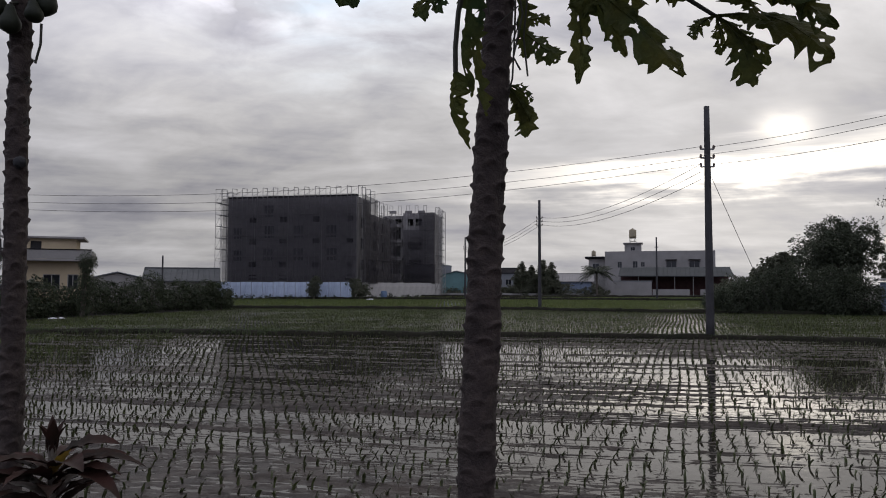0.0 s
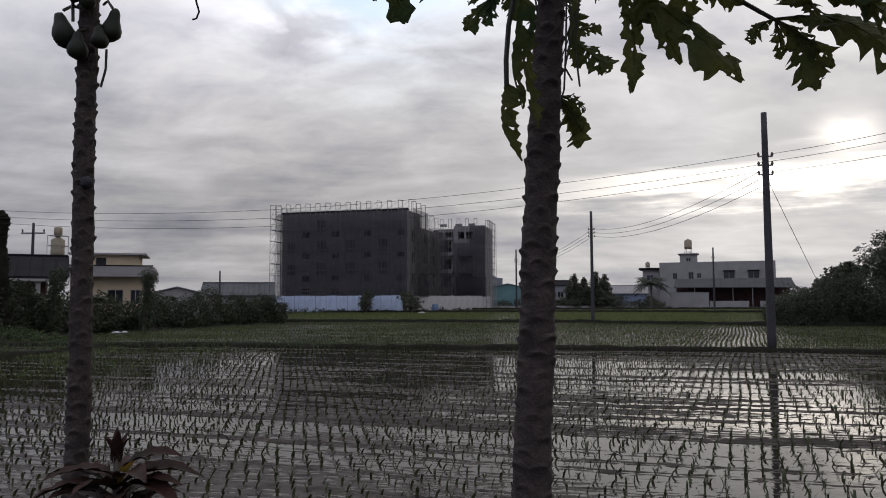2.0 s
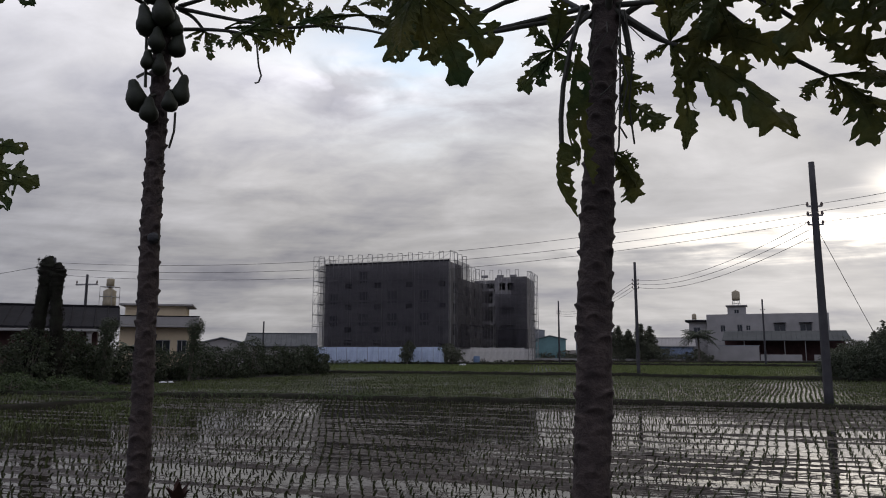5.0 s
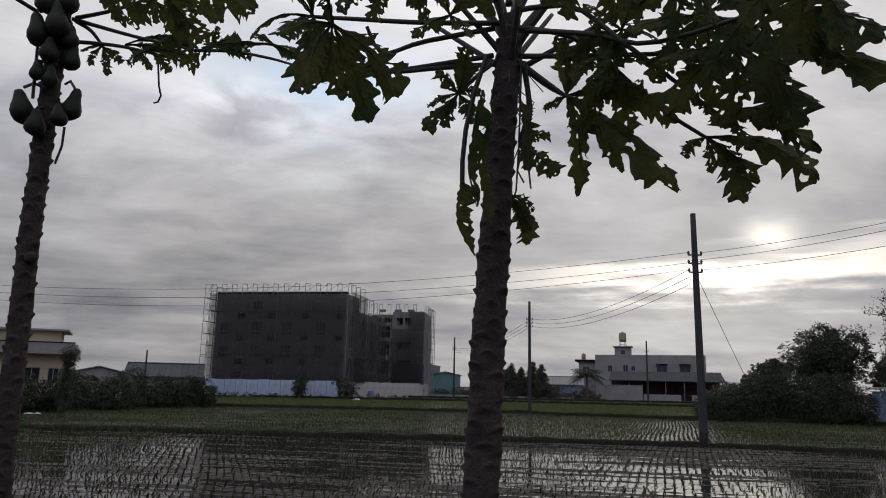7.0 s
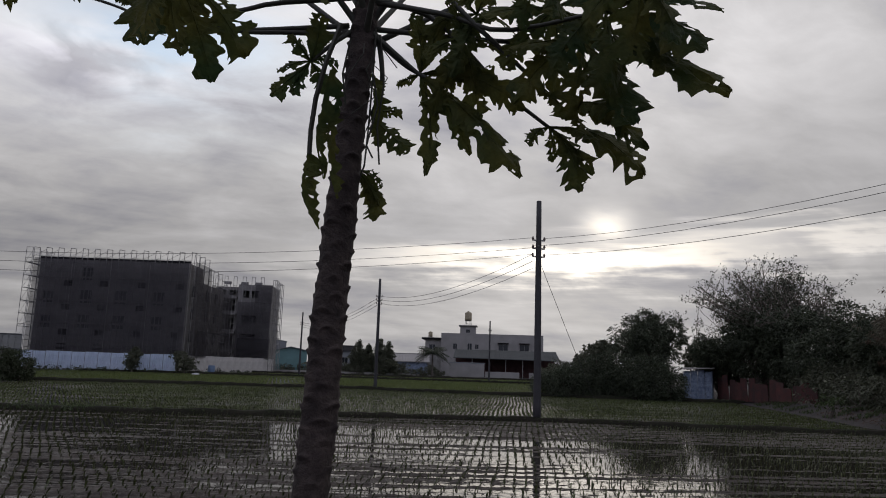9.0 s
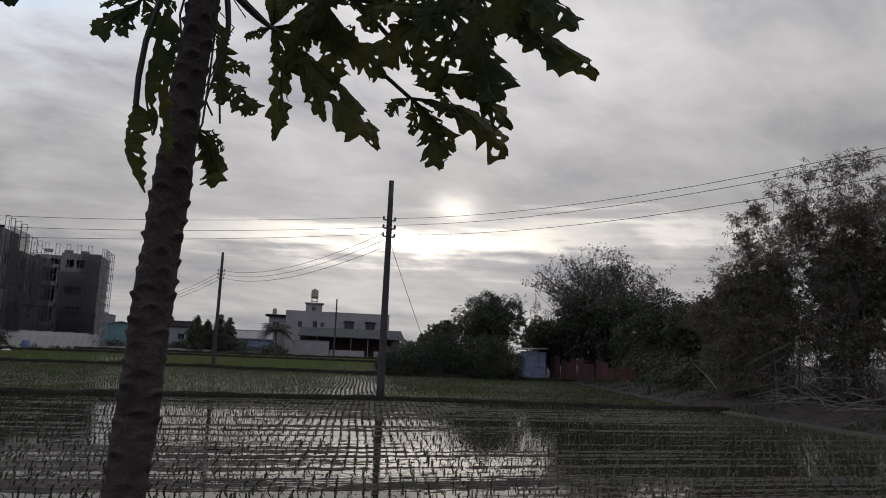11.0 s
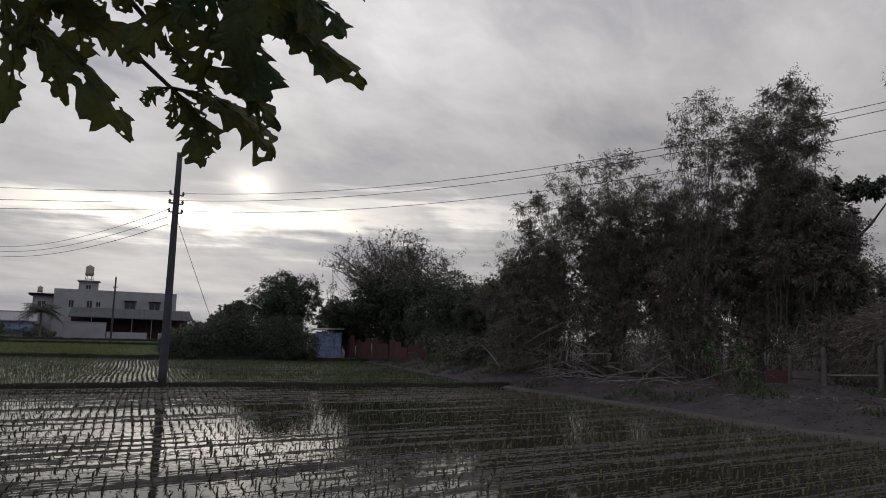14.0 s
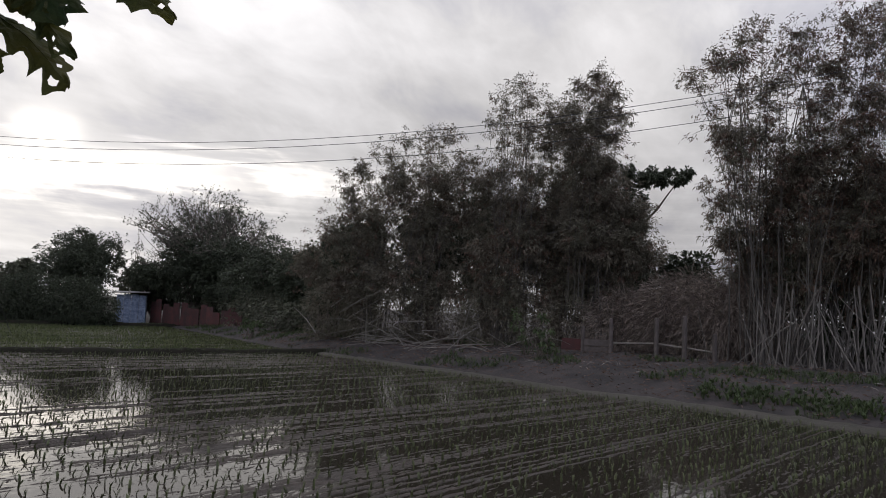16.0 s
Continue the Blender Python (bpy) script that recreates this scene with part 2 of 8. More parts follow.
M_GREYROOF = mat("grey_sheet_roof", (0.2, 0.21, 0.22), 0.6, 0.25, 0.5, 10, 0.1)
M_TILE = mat("dark_roof_tile", (0.018, 0.017, 0.019), 0.95, 0.35, 0.8, 14, 0.3, spec=0.1)
M_SLATE = mat("weathered_sheet_roof", (0.075, 0.078, 0.08), 0.8, 0.3, 0.8, 14, 0.3)
M_TEAL = mat("teal_sheet", (0.12, 0.22, 0.22), 0.6, 0.2, 0.5, 10, 0.1)
M_REDSHEET = mat("rusty_red_sheet", (0.07, 0.02, 0.018), 0.85, 0.4, 1.5, 14, 0.2, color2=(0.035, 0.017, 0.016), per_object=0.25)
M_BLUESHEET = mat("faded_blue_sheet", (0.23, 0.28, 0.36), 0.6, 0.6, 3.5, 20, 0.1, color2=(0.09, 0.12, 0.19))
M_BRICK = mat("red_brick_wall", (0.08, 0.04, 0.036), 0.9, 0.3, 1.5, 20, 0.2)
M_TANK = mat("tank_steel", (0.24, 0.2, 0.13), 0.5, 0.25, 3, 30, 0, metal=0.2)
M_PAPBARK = mat("papaya_bark", (0.055, 0.04, 0.034), 0.9, 0.5, 14, 70, 0.5, color2=(0.022, 0.015, 0.013))
M_PAPLEAF = mat("papaya_leaf", (0.03, 0.05, 0.018), 0.6, 0.4, 5, 60, 0.3, color2=(0.085, 0.082, 0.02), thin=0.42, spec=0.15)
M_PETIOLE = mat("papaya_petiole", (0.034, 0.033, 0.023), 0.6, 0.25, 9, 60, 0.1)
M_FRUIT = mat("green_papaya", (0.017, 0.02, 0.011), 0.6, 0.25, 9, 60, 0.1, spec=0.2)
M_CROTON = mat("croton_leaf", (0.04, 0.018, 0.014), 0.55, 0.4, 9, 50, 0.1, color2=(0.02, 0.015, 0.011), spec=0.1, thin=0.08)
M_CROTON_Y = mat("croton_yellow_leaf", (0.3, 0.2, 0.03), 0.45, 0.4, 14, 50, 0.1, color2=(0.15, 0.09, 0.03), thin=0.2)
M_BARK = mat("tree_bark", (0.13, 0.11, 0.09), 0.95, 0.35, 4, 40, 0.4)
M_LEAF_D = mat("dark_tree_leaf", (0.09, 0.095, 0.06), 0.7, 0.3, 0.6, 8, 0, island=0.4, thin=0.15)
M_LEAF_H = mat("creeper_leaf", (0.042, 0.052, 0.024), 0.7, 0.3, 0.6, 8, 0, island=0.45, thin=0.15)
M_VINE = mat("dry_hanging_vine", (0.02, 0.021, 0.014), 0.9, 0.4, 2, 20, 0.5, color2=(0.012, 0.01, 0.008), spec=0.1)
M_AWNING = mat("green_grey_sheet", (0.052, 0.056, 0.056), 0.9, 0.25, 0.5, 10, 0.1)
M_LEAF_M = mat("shrub_leaf", (0.048, 0.058, 0.032), 0.7, 0.3, 0.6, 8, 0, island=0.4, thin=0.15)
M_LEAF_BAM = mat("bamboo_leaf", (0.115, 0.112, 0.078), 0.75, 0.35, 0.5, 8, 0, island=0.3, thin=0.3, color2=(0.14, 0.115, 0.085))
M_LEAF_DRY = mat("dry_bamboo_leaf", (0.13, 0.082, 0.058), 0.9, 0.35, 0.8, 8, 0, island=0.4, thin=0.1)
M_TWIG = mat("dry_bamboo_twig", (0.2, 0.165, 0.135), 0.9, 0.35, 0.8, 8, 0, island=0.4, thin=0.1, color2=(0.13, 0.1, 0.085))
M_STUB = mat("pale_cut_cane", (0.13, 0.118, 0.102), 0.75, 0.35, 2, 20, 0, per_object=0.3)
M_CULM = mat("bamboo_culm", (0.085, 0.077, 0.064), 0.6, 0.35, 2, 20, 0, island=0.3, color2=(0.04, 0.035, 0.03))
M_DEADCANE = mat("dead_bamboo_cane", (0.2, 0.18, 0.155), 0.8, 0.35, 2, 20, 0, island=0.3)
M_POST = mat("weathered_post", (0.1, 0.084, 0.075), 0.95, 0.35, 5, 40, 0.3, per_object=0.25)
M_WHITE = mat("white_plastic", (0.6, 0.6, 0.62), 0.6, 0.15, 3, 20, 0)
M_BLUE = mat("blue_barrel", (0.12, 0.18, 0.28), 0.5, 0.2, 3, 20, 0)

# ---- mesh helpers ----


def mesh_ob(name, verts, faces, material, parent=None, smooth=False, label=""):
    me = bpy.data.meshes.new(name)
    me.from_pydata([tuple(v) for v in verts], [], [tuple(f) for f in faces])
    me.materials.append(material)
    if smooth:
        me.polygons.foreach_set("use_smooth", [True] * len(me.polygons))
    me.update()
    ob = new(name, me)
    ob.parent = parent
    if label:
        ob["label"] = label
    return ob


def part(name, bm, material, parent, label="", smooth=False):
    me = bpy.data.meshes.new(name)
    bmesh.ops.recalc_face_normals(bm, faces=bm.faces)
    bm.to_mesh(me)
    bm.free()
    me.materials.append(material)
    if smooth:
        me.polygons.foreach_set("use_smooth", [True] * len(me.polygons))
    ob = new(name, me)
    ob.parent = parent
    if label:
        ob["label"] = label
    return ob


def empty(name, x=0, y=0, z=0, rz=0, label="", category="", group="", kind=""):
    e = new(name)
    e.empty_display_size = 0.2
    e.matrix_world = pose(x, y, z, 0, 0, rz)
    return tagged(e, label, category, group, kind)


def add_box(bm, x0, x1, y0, y1, z0, z1, bevel=0.0):
    m = Matrix.Translation(((x0 + x1) / 2, (y0 + y1) / 2, (z0 + z1) / 2)) @ Matrix.Diagonal((x1 - x0, y1 - y0, z1 - z0, 1))
    r = bmesh.ops.create_cube(bm, size=1, matrix=m)
    if bevel:
        es = list({e for v in r["verts"] for e in v.link_edges})
        bmesh.ops.bevel(bm, geom=es, offset=bevel, segments=1, affect="EDGES")
    return bm


def box(name, x0, x1, y0, y1, z0, z1, material, parent, bevel=0.02, label=""):
    return part(name, add_box(bmesh.new(), x0, x1, y0, y1, z0, z1, bevel), material, parent, label)


def tube_data(points, radii, sides=6, closed=True):
    """Rings of a bent tapered tube: vertices and faces."""
    pts = [Vector(p) for p in points]
    verts, faces = [], []
    up = Vector((0, 0, 1))
    side = None
    for i, p in enumerate(pts):
        d = (pts[min(i + 1, len(pts) - 1)] - pts[max(i - 1, 0)])
        d = d.normalized() if d.length > 1e-9 else up
        if side is None:
            side = d.cross(Vector((0, 1, 0)) if abs(d.y) < 0.9 else Vector((1, 0, 0))).normalized()
        else:
            side = (side - d * side.dot(d)).normalized()
        other = d.cross(side)
        r = radii[i] if not isinstance(radii, (int, float)) else radii
        for k in range(sides):
            a = 2 * math.pi * k / sides
            verts.append(p + side * (math.cos(a) * r) + other * (math.sin(a) * r))
    n = len(pts)
    for i in range(n - 1):
        for k in range(sides):
            k2 = (k + 1) % sides
            faces.append((i * sides + k, i * sides + k2, (i + 1) * sides + k2, (i + 1) * sides + k))
    if closed:
        faces.append(tuple(range(sides - 1, -1, -1)))
        faces.append(tuple((n - 1) * sides + k for k in range(sides)))
    return verts, faces


class Soup:
    """Collects many small pieces into one mesh."""

    def __init__(self):
        self.v, self.f = [], []

    def add(self, verts, faces):
        o = len(self.v)
        self.v.extend(verts)
        self.f.extend(tuple(i + o for i in f) for f in faces)

    def tube(self, points, radii, sides=5, closed=True):
        self.add(*tube_data(points, radii, sides, closed))

    def make(self, name, material, parent=None, smooth=False, label=""):
        return mesh_ob(name, self.v, self.f, material, parent, smooth, label)


def curve_pts(a, b, sag, n=12):
    a, b = Vector(a), Vector(b)
    return [a.lerp(b, i / n) - Vector((0, 0, 4 * sag * (i / n) * (1 - i / n))) for i in range(n + 1)]


def polar(az, d, z=0.0):
    return Vector((d * math.sin(radians(az)), d * math.cos(radians(az)), z))


# ---- fast meshes from arrays ----


def array_mesh(name, verts, tris, material, parent=None, quads=False):
    me = bpy.data.meshes.new(name)
    k = 4 if quads else 3
    me.vertices.add(len(verts))
    me.vertices.foreach_set("co", np.asarray(verts, dtype=np.float32).ravel())
    me.loops.add(len(tris) * k)
    me.loops.foreach_set("vertex_index", np.asarray(tris, dtype=np.int32).ravel())
    me.polygons.add(len(tris))
    me.polygons.foreach_set("loop_start", np.arange(0, len(tris) * k, k, dtype=np.int32))
    me.materials.append(material)
    me.update(calc_edges=True)
    ob = new(name, me)
    ob.parent = parent
    return ob


def blades(rng, centres, per, length, width, spread, droop):
    """Curved grass blades: centres (n, 3); returns vertices and triangles."""
    n = len(centres) * per
    c = np.repeat(centres, per, axis=0)
    a = rng.uniform(0, 2 * np.pi, n)
    ln = length * rng.uniform(0.6, 1.15, n)
    out = np.stack([np.cos(a), np.sin(a), np.zeros(n)], 1)
    side = np.stack([-np.sin(a), np.cos(a), np.zeros(n)], 1)
    lean = spread * rng.uniform(0.1, 1.0, n)
    bend = droop * rng.uniform(0.2, 1.0, n)
    p0 = c + out * (0.012 * rng.uniform(0, 1, n))[:, None]
    p1 = p0 + out * (ln * 0.55 * np.sin(lean))[:, None]
    p1[:, 2] += ln * 0.55 * np.cos(lean)
    l2 = lean + bend
    p2 = p1 + out * (ln * 0.5 * np.sin(l2))[:, None]
    p2[:, 2] += ln * 0.5 * np.cos(l2)
    w = (width * rng.uniform(0.7, 1.2, n))[:, None] / 2
    v = np.stack([p0 - side * w, p0 + side * w, p1 - side * w, p1 + side * w, p2], 1).reshape(-1, 3)
    i = np.arange(n)[:, None] * 5
    t = np.stack([i + [0, 1, 3], i + [0, 3, 2], i + [2, 3, 4]], 1).reshape(-1, 3)
    return v, t


def poly_y(line, x):
    """Height of a polyline (sorted by its first coordinate) at x."""
    a = np.array(line)
    return np.interp(x, a[:, 0], a[:, 1])


# ---- the lie of the land ----
BUND_A = [(-40, 30.9), (-17.6, 30.0), (-12, 30.2), (-3.4, 28.8), (4.8, 28.1), (10.3, 27.3), (15, 25.8), (22.6, 23.3), (24.6, 22.8)]
BUND_B = [(-22, 60.4), (-7, 59.4), (7.7, 57.4), (9.4, 55.6), (18.7, 51.6), (36, 47)]
BUND_C = [(-24, 97), (9, 97.5), (30, 91), (42, 87)]
BUND_D = [(-4, 117), (8, 114), (45, 113)]
EDGE = [(-12, 14.5), (-6, 16.2), (0.5, 18.4), (5, 19.5), (8.5, 20.0), (13.7, 21.8), (20.6, 23.6), (25, 24.6), (34, 28.4), (52, 35.6), (90, 42), (140, 48)]  # y, x of the right side
LEFT = [(-6, -26.5), (31, -26.2), (37, -25.2), (43, -23.8), (50, -21.2), (57, -18), (61, -19.5), (90, -38), (140, -45)]  # y, x of the left side


def near_edge(x):
    return np.interp(x, [-40, 2.5, 8, 17, 19], [4.6, 4.6, -1.5, -9, -9])


def land_height(x, y):
    right = np.interp(y, [e[0] for e in EDGE], [e[1] for e in EDGE])
    left = np.interp(y, [e[0] for e in LEFT], [e[1] for e in LEFT])
    far = 128.0
    front = near_edge(x)
    inside = np.minimum(np.minimum(x - left, right - x), np.minimum(y - front, far - y))
    z = np.where(inside > 0, -0.14, np.minimum(0.28, -0.02 + np.maximum(-inside, 0) * 0.12))
    bank = np.clip((x - right) / 7.0, 0, 1) * np.clip((70 - y) / 30, 0, 1)
    z = z + np.where(x > right, 0.6 * bank, 0)
    near = (y < front) & (x > left) & (x < right)
    return np.where(near, np.clip((front - y) * 0.45, 0, 0.62) - 0.02, z)


def spread(lo, hi, step, far, grow=1.35):
    a = list(np.arange(lo, hi + 1e-6, step))
    s = step
    while a[-1] < far:
        s *= grow
        a.append(a[-1] + s)
    s = step
    while a[0] > -far:
        s *= grow
        a.insert(0, a[0] - s)
    return np.array(a)


def build_ground():
    xs, ys = spread(-48, 50, 0.7, 2600), spread(-6, 135, 0.7, 2600)
    gx, gy = np.meshgrid(xs, ys)
    z = land_height(gx, gy)
    for (i, j), h in np.ndenumerate(z):
        if h > -0.13 and abs(gx[i, j]) < 60 and gy[i, j] < 140:
            z[i, j] = h + 0.09 * noise.noise((gx[i, j] * 0.8, gy[i, j] * 0.8, 0)) + 0.04 * noise.noise((gx[i, j] * 2.3, gy[i, j] * 2.3, 4))
    v = np.stack([gx, gy, z], -1).reshape(-1, 3)
    nx, ny = len(xs), len(ys)
    k = (np.arange(ny - 1)[:, None] * nx + np.arange(nx - 1)[None, :]).ravel()
    ob = array_mesh("ground", v, np.stack([k, k + 1, k + nx + 1, k + nx], 1), M_DIRT, quads=True)
    ob.data.polygons.foreach_set("use_smooth", [True] * len(ob.data.polygons))
    tagged(ob, "dark bare dirt and weedy ground round the paddies", "ground", kind="structure")


build_ground()


def bund(name, line, width, height, label, seed, material=None):
    rng = np.random.default_rng(seed)
    pts = []
    for (x0, y0), (x1, y1) in zip(line, line[1:]):
        n = max(2, int(math.hypot(x1 - x0, y1 - y0) / 0.35))
        pts += [(x0 + (x1 - x0) * i / n, y0 + (y1 - y0) * i / n) for i in range(n)]
    pts.append(line[-1])
    prof = [(-0.62, -0.13), (-0.42, 0.35), (-0.24, 0.9), (0.0, 1.0), (0.24, 0.92), (0.42, 0.4), (0.62, -0.13)]
    verts, faces = [], []
    m = len(prof)
    for i, (x, y) in enumerate(pts):
        a, b = pts[max(i - 1, 0)], pts[min(i + 1, len(pts) - 1)]
        d = Vector((b[0] - a[0], b[1] - a[1])).normalized()
        w = 1 + 0.22 * noise.noise((x * 0.7, y * 0.7, 1))
        hh = height * (1 + 0.3 * noise.noise((x * 0.9, y * 0.9, 3)))
        sh = 0.08 * noise.noise((x * 0.5, y * 0.5, 6))
        for u, q in prof:
            uu = u * width * w + sh
            verts.append((x - d.y * uu, y + d.x * uu, (q * hh if q > 0 else -0.13) + 0.015 * rng.standard_normal()))
    for i in range(len(pts) - 1):
        for k in range(m - 1):
            faces.append((i * m + k, i * m + k + 1, (i + 1) * m + k + 1, (i + 1) * m + k))
    ob = mesh_ob(name, verts, faces, material or M_BUND, smooth=True)
    tagged(ob, label, "field bund", "bunds between the paddies", "structure")
    return pts


bund_pts = bund("bund", BUND_A, 0.62, 0.2, "low dark earth bund between two flooded paddies", 1)
bund("bund", BUND_B, 0.8, 0.3, "low dark earth bund across the paddies", 2)
bund("bund", BUND_C, 1.0, 0.38, "far low earth bund with short grass", 3)
bund("bund", BUND_D, 1.2, 0.45, "far low earth bund with short grass", 4)
bund("bund", [(-23.5, 20.5), (-18.5, 22.1), (-16.9, 25.8), (-17.0, 30.0)], 0.6, 0.2, "crooked muddy bund at the paddy corner", 5)
bund("bund", [(16.2, -6), (18.4, 0.5), (19.5, 5), (20.0, 8.5), (21.8, 13.7), (23.6, 20.6), (24.5, 23)], 0.7, 0.09, "trodden pale mud bund along the bare dirt bank", 6, M_TRODDEN)

# ---- flooded fields: mud relief, water sheet, seedlings ----
ROW_A = radians(-9.6)  # the planting rows run along the bund
CU, SU = math.cos(ROW_A), math.sin(ROW_A)


def to_uv(x, y):
    return x * CU + y * SU, -x * SU + y * CU


def in_field(i, x, y, grow=0.0):
    right = np.interp(y, [e[0] for e in EDGE], [e[1] for e in EDGE]) - 0.35 + grow
    left = np.interp(y, [e[0] for e in LEFT], [e[1] for e in LEFT]) + 0.4 - grow
    lines = [None, BUND_A, BUND_B, BUND_C, BUND_D]
    lo = near_edge(x) + 0.2 if i == 0 else poly_y(lines[i], x) + 0.32 - grow
    hi = np.full_like(x, 126.0) if i == 4 else poly_y(lines[i + 1], x) - 0.32 + grow
    return (x > left) & (x < right) & (y > lo) & (y < hi)


rng_m = np.random.default_rng(404)
TRACKS = [(v, rng_m.uniform(0.35, 1.1), rng_m.uniform(0, 6.28), rng_m.uniform(0.04, 0.1), rng_m.uniform(0.6, 1.3)) for v in np.cumsum(rng_m.uniform(0.1, 0.6, 190)) - 6.0]


def mud_height(x, y):
    """Puddled mud: thin paired wheel ridges, broken along their length, clods and broad shoals."""
    u, v = to_uv(x, y)
    vv = v + 0.22 * np.sin(u * 0.13 + 1.0) + 0.1 * np.sin(u * 0.41 + v * 0.12)
    z = np.zeros_like(vv)
    for v0, amp, ph, gap, k in TRACKS:
        d = vv - v0
        m = np.abs(d) < 0.4
        if not m.any():
            continue
        dm, um = d[m], u[m]
        on = np.clip(0.7 + 0.75 * np.sin(um * 0.19 * k + ph) + 0.35 * np.sin(um * 0.77 + ph * 2), 0, 1.2)
        wob = 0.012 * np.sin(um * 3.1 + ph) + 0.012 * np.sin(um * 7.3 + 2 * ph)
        z[m] += amp * on * (np.exp(-((dm - gap + wob) / 0.024) ** 2) + 0.85 * np.exp(-((dm + gap + wob) / 0.026) ** 2) - 0.35 * np.exp(-(dm / 0.05) ** 2))
    patch = np.sin(u * 0.23 + 0.6 * np.sin(v * 0.31)) * np.sin(v * 0.27 + 0.8 * np.sin(u * 0.11 + 2)) + 0.5 * np.sin(u * 0.61 - v * 0.4 + 1.7)
    band = np.cos(vv * 2 * np.pi / 3.9 + 0.9 * np.sin(u * 0.07)) ** 6 + 0.7 * np.cos(vv * 2 * np.pi / 6.1 + 2) ** 8
    clod = np.sin(u * 15 + 4 * np.sin(v * 2.3)) * np.sin(v * 43 + 3 * np.sin(u * 1.7)) + 0.8 * np.sin(u * 8.3 + 9 * np.sin(v * 1.1)) * np.sin(v * 61 + u * 2)
    small = 0.7 * clod + 0.5 * np.sin(u * 6.1 + 5 * np.sin(v * 3.7)) * np.sin(v * 27 + 4 * np.sin(u * 2.9))
    near = np.clip((10.5 - y) / 4.0, 0, 1) * np.clip((4.2 - x) / 3.5, 0, 1) * 0.016
    return -0.0105 + near + 0.03 * z + 0.005 * band * np.clip(0.6 + 0.5 * patch, 0, 1.4) + 0.0045 * patch + 0.0055 * small


def build_mud(i, du, dv, x0, x1, y0, y1):
    us = np.arange(x0, x1, du)
    vs = np.arange(y0, y1, dv)
    gu, gv = np.meshgrid(us, vs)
    rng = np.random.default_rng(20 + i)
    gu = gu + rng.uniform(-0.2, 0.2, gu.shape) * du
    x, y = gu * CU - gv * SU, gu * SU + gv * CU
    z = mud_height(x, y) + rng.standard_normal(x.shape) * 0.0045
    ok = in_field(i, x, y, 0.3)
    idx = np.full(x.shape, -1)
    idx[ok] = np.arange(ok.sum())
    q = np.stack([idx[:-1, :-1], idx[:-1, 1:], idx[1:, 1:], idx[1:, :-1]], -1).reshape(-1, 4)
    q = q[(q >= 0).all(1)]
    ob = array_mesh("paddy_mud", np.stack([x[ok], y[ok], z[ok]], 1), q, M_MUD, quads=True)
    ob.data.polygons.foreach_set("use_smooth", [True] * len(ob.data.polygons))
    return tagged(ob, "puddled wet mud with wheel tracks in a flooded paddy", "mud", kind="structure")


build_mud(0, 0.1, 0.028, -20, 24, -9, 15.02)
build_mud(0, 0.2, 0.04, -34, 30, 15, 34)
build_mud(1, 0.35, 0.08, -34, 38, 24, 66)
build_mud(2, 0.8, 0.3, -50, 44, 44, 106)
build_mud(3, 1.0, 0.5, -50, 50, 80, 122)


def mud_clods():
    """Small lumps of mud that stand just out of the shallow water."""
    rng = np.random.default_rng(61)
    n = 120000
    x, y = rng.uniform(-22, 20, n), rng.uniform(-8, 24, n)
    u, v = to_uv(x, y)
    streak = 0.5 + 0.5 * np.sin(v * 3.1 + 0.8 * np.sin(u * 0.21)) * np.sin(v * 1.13 + 1.3 * np.sin(u * 0.09 + 1))
    near = np.clip((16 - y) / 7, 0.12, 1) * np.clip(1.1 - np.abs(x) / 26, 0, 1)
    ok = in_field(0, x, y) & (rng.uniform(0, 1, n) < near * streak ** 1.5 * 1.15)
    x, y = x[ok], y[ok]
    k = len(x)
    r = np.clip(np.exp(rng.normal(-4.55, 0.4, k)), 0.004, 0.024)
    c = np.stack([x, y, np.full(k, -0.004)], 1)
    unit = np.array([(1.7, 0, 0), (-1.7, 0, 0), (0.2, 0.9, 0), (-0.2, -0.9, 0), (0, 0, 0.75), (0, 0, -0.5)])
    jit = 1 + rng.normal(0, 0.25, (k, 6, 1))
    w = unit[None] * jit * r[:, None, None]
    ww = np.stack([w[..., 0] * CU - w[..., 1] * SU, w[..., 0] * SU + w[..., 1] * CU, w[..., 2]], -1)
    f = np.array([(0, 2, 4), (2, 1, 4), (1, 3, 4), (3, 0, 4)])
    t = (f[None] + (np.arange(k) * 6)[:, None, None]).reshape(-1, 3)
    ob = array_mesh("mud_clods", (c[:, None, :] + ww).reshape(-1, 3), t, M_MUD)
    tagged(ob, "small dark clods of mud standing out of shallow water", "mud clods", kind="stuff")


mud_clods()


def build_water():
    line = [(x, y, 0.0) for x, y in BUND_A]
    n = len(line)
    v = [(-40, -8, 0), (40, -8, 0)] + line[::-1]
    ob = mesh_ob("water", v, [tuple(range(n + 2))], M_WATER)
    tagged(ob, "still shallow water over the near paddy", "water", kind="structure")
    v = line + [(46, 22, 0), (46, 127, 0), (-46, 127, 0), (-46, 31, 0)]
    ob = mesh_ob("water", v, [tuple(range(n + 4))], M_WATER_R)
    tagged(ob, "shallow wind-rippled water over the far paddies", "water", kind="structure")


build_water()


E1, E2 = (0.200, -0.036), (0.103, 0.301)  # one hill along the row; from row to row


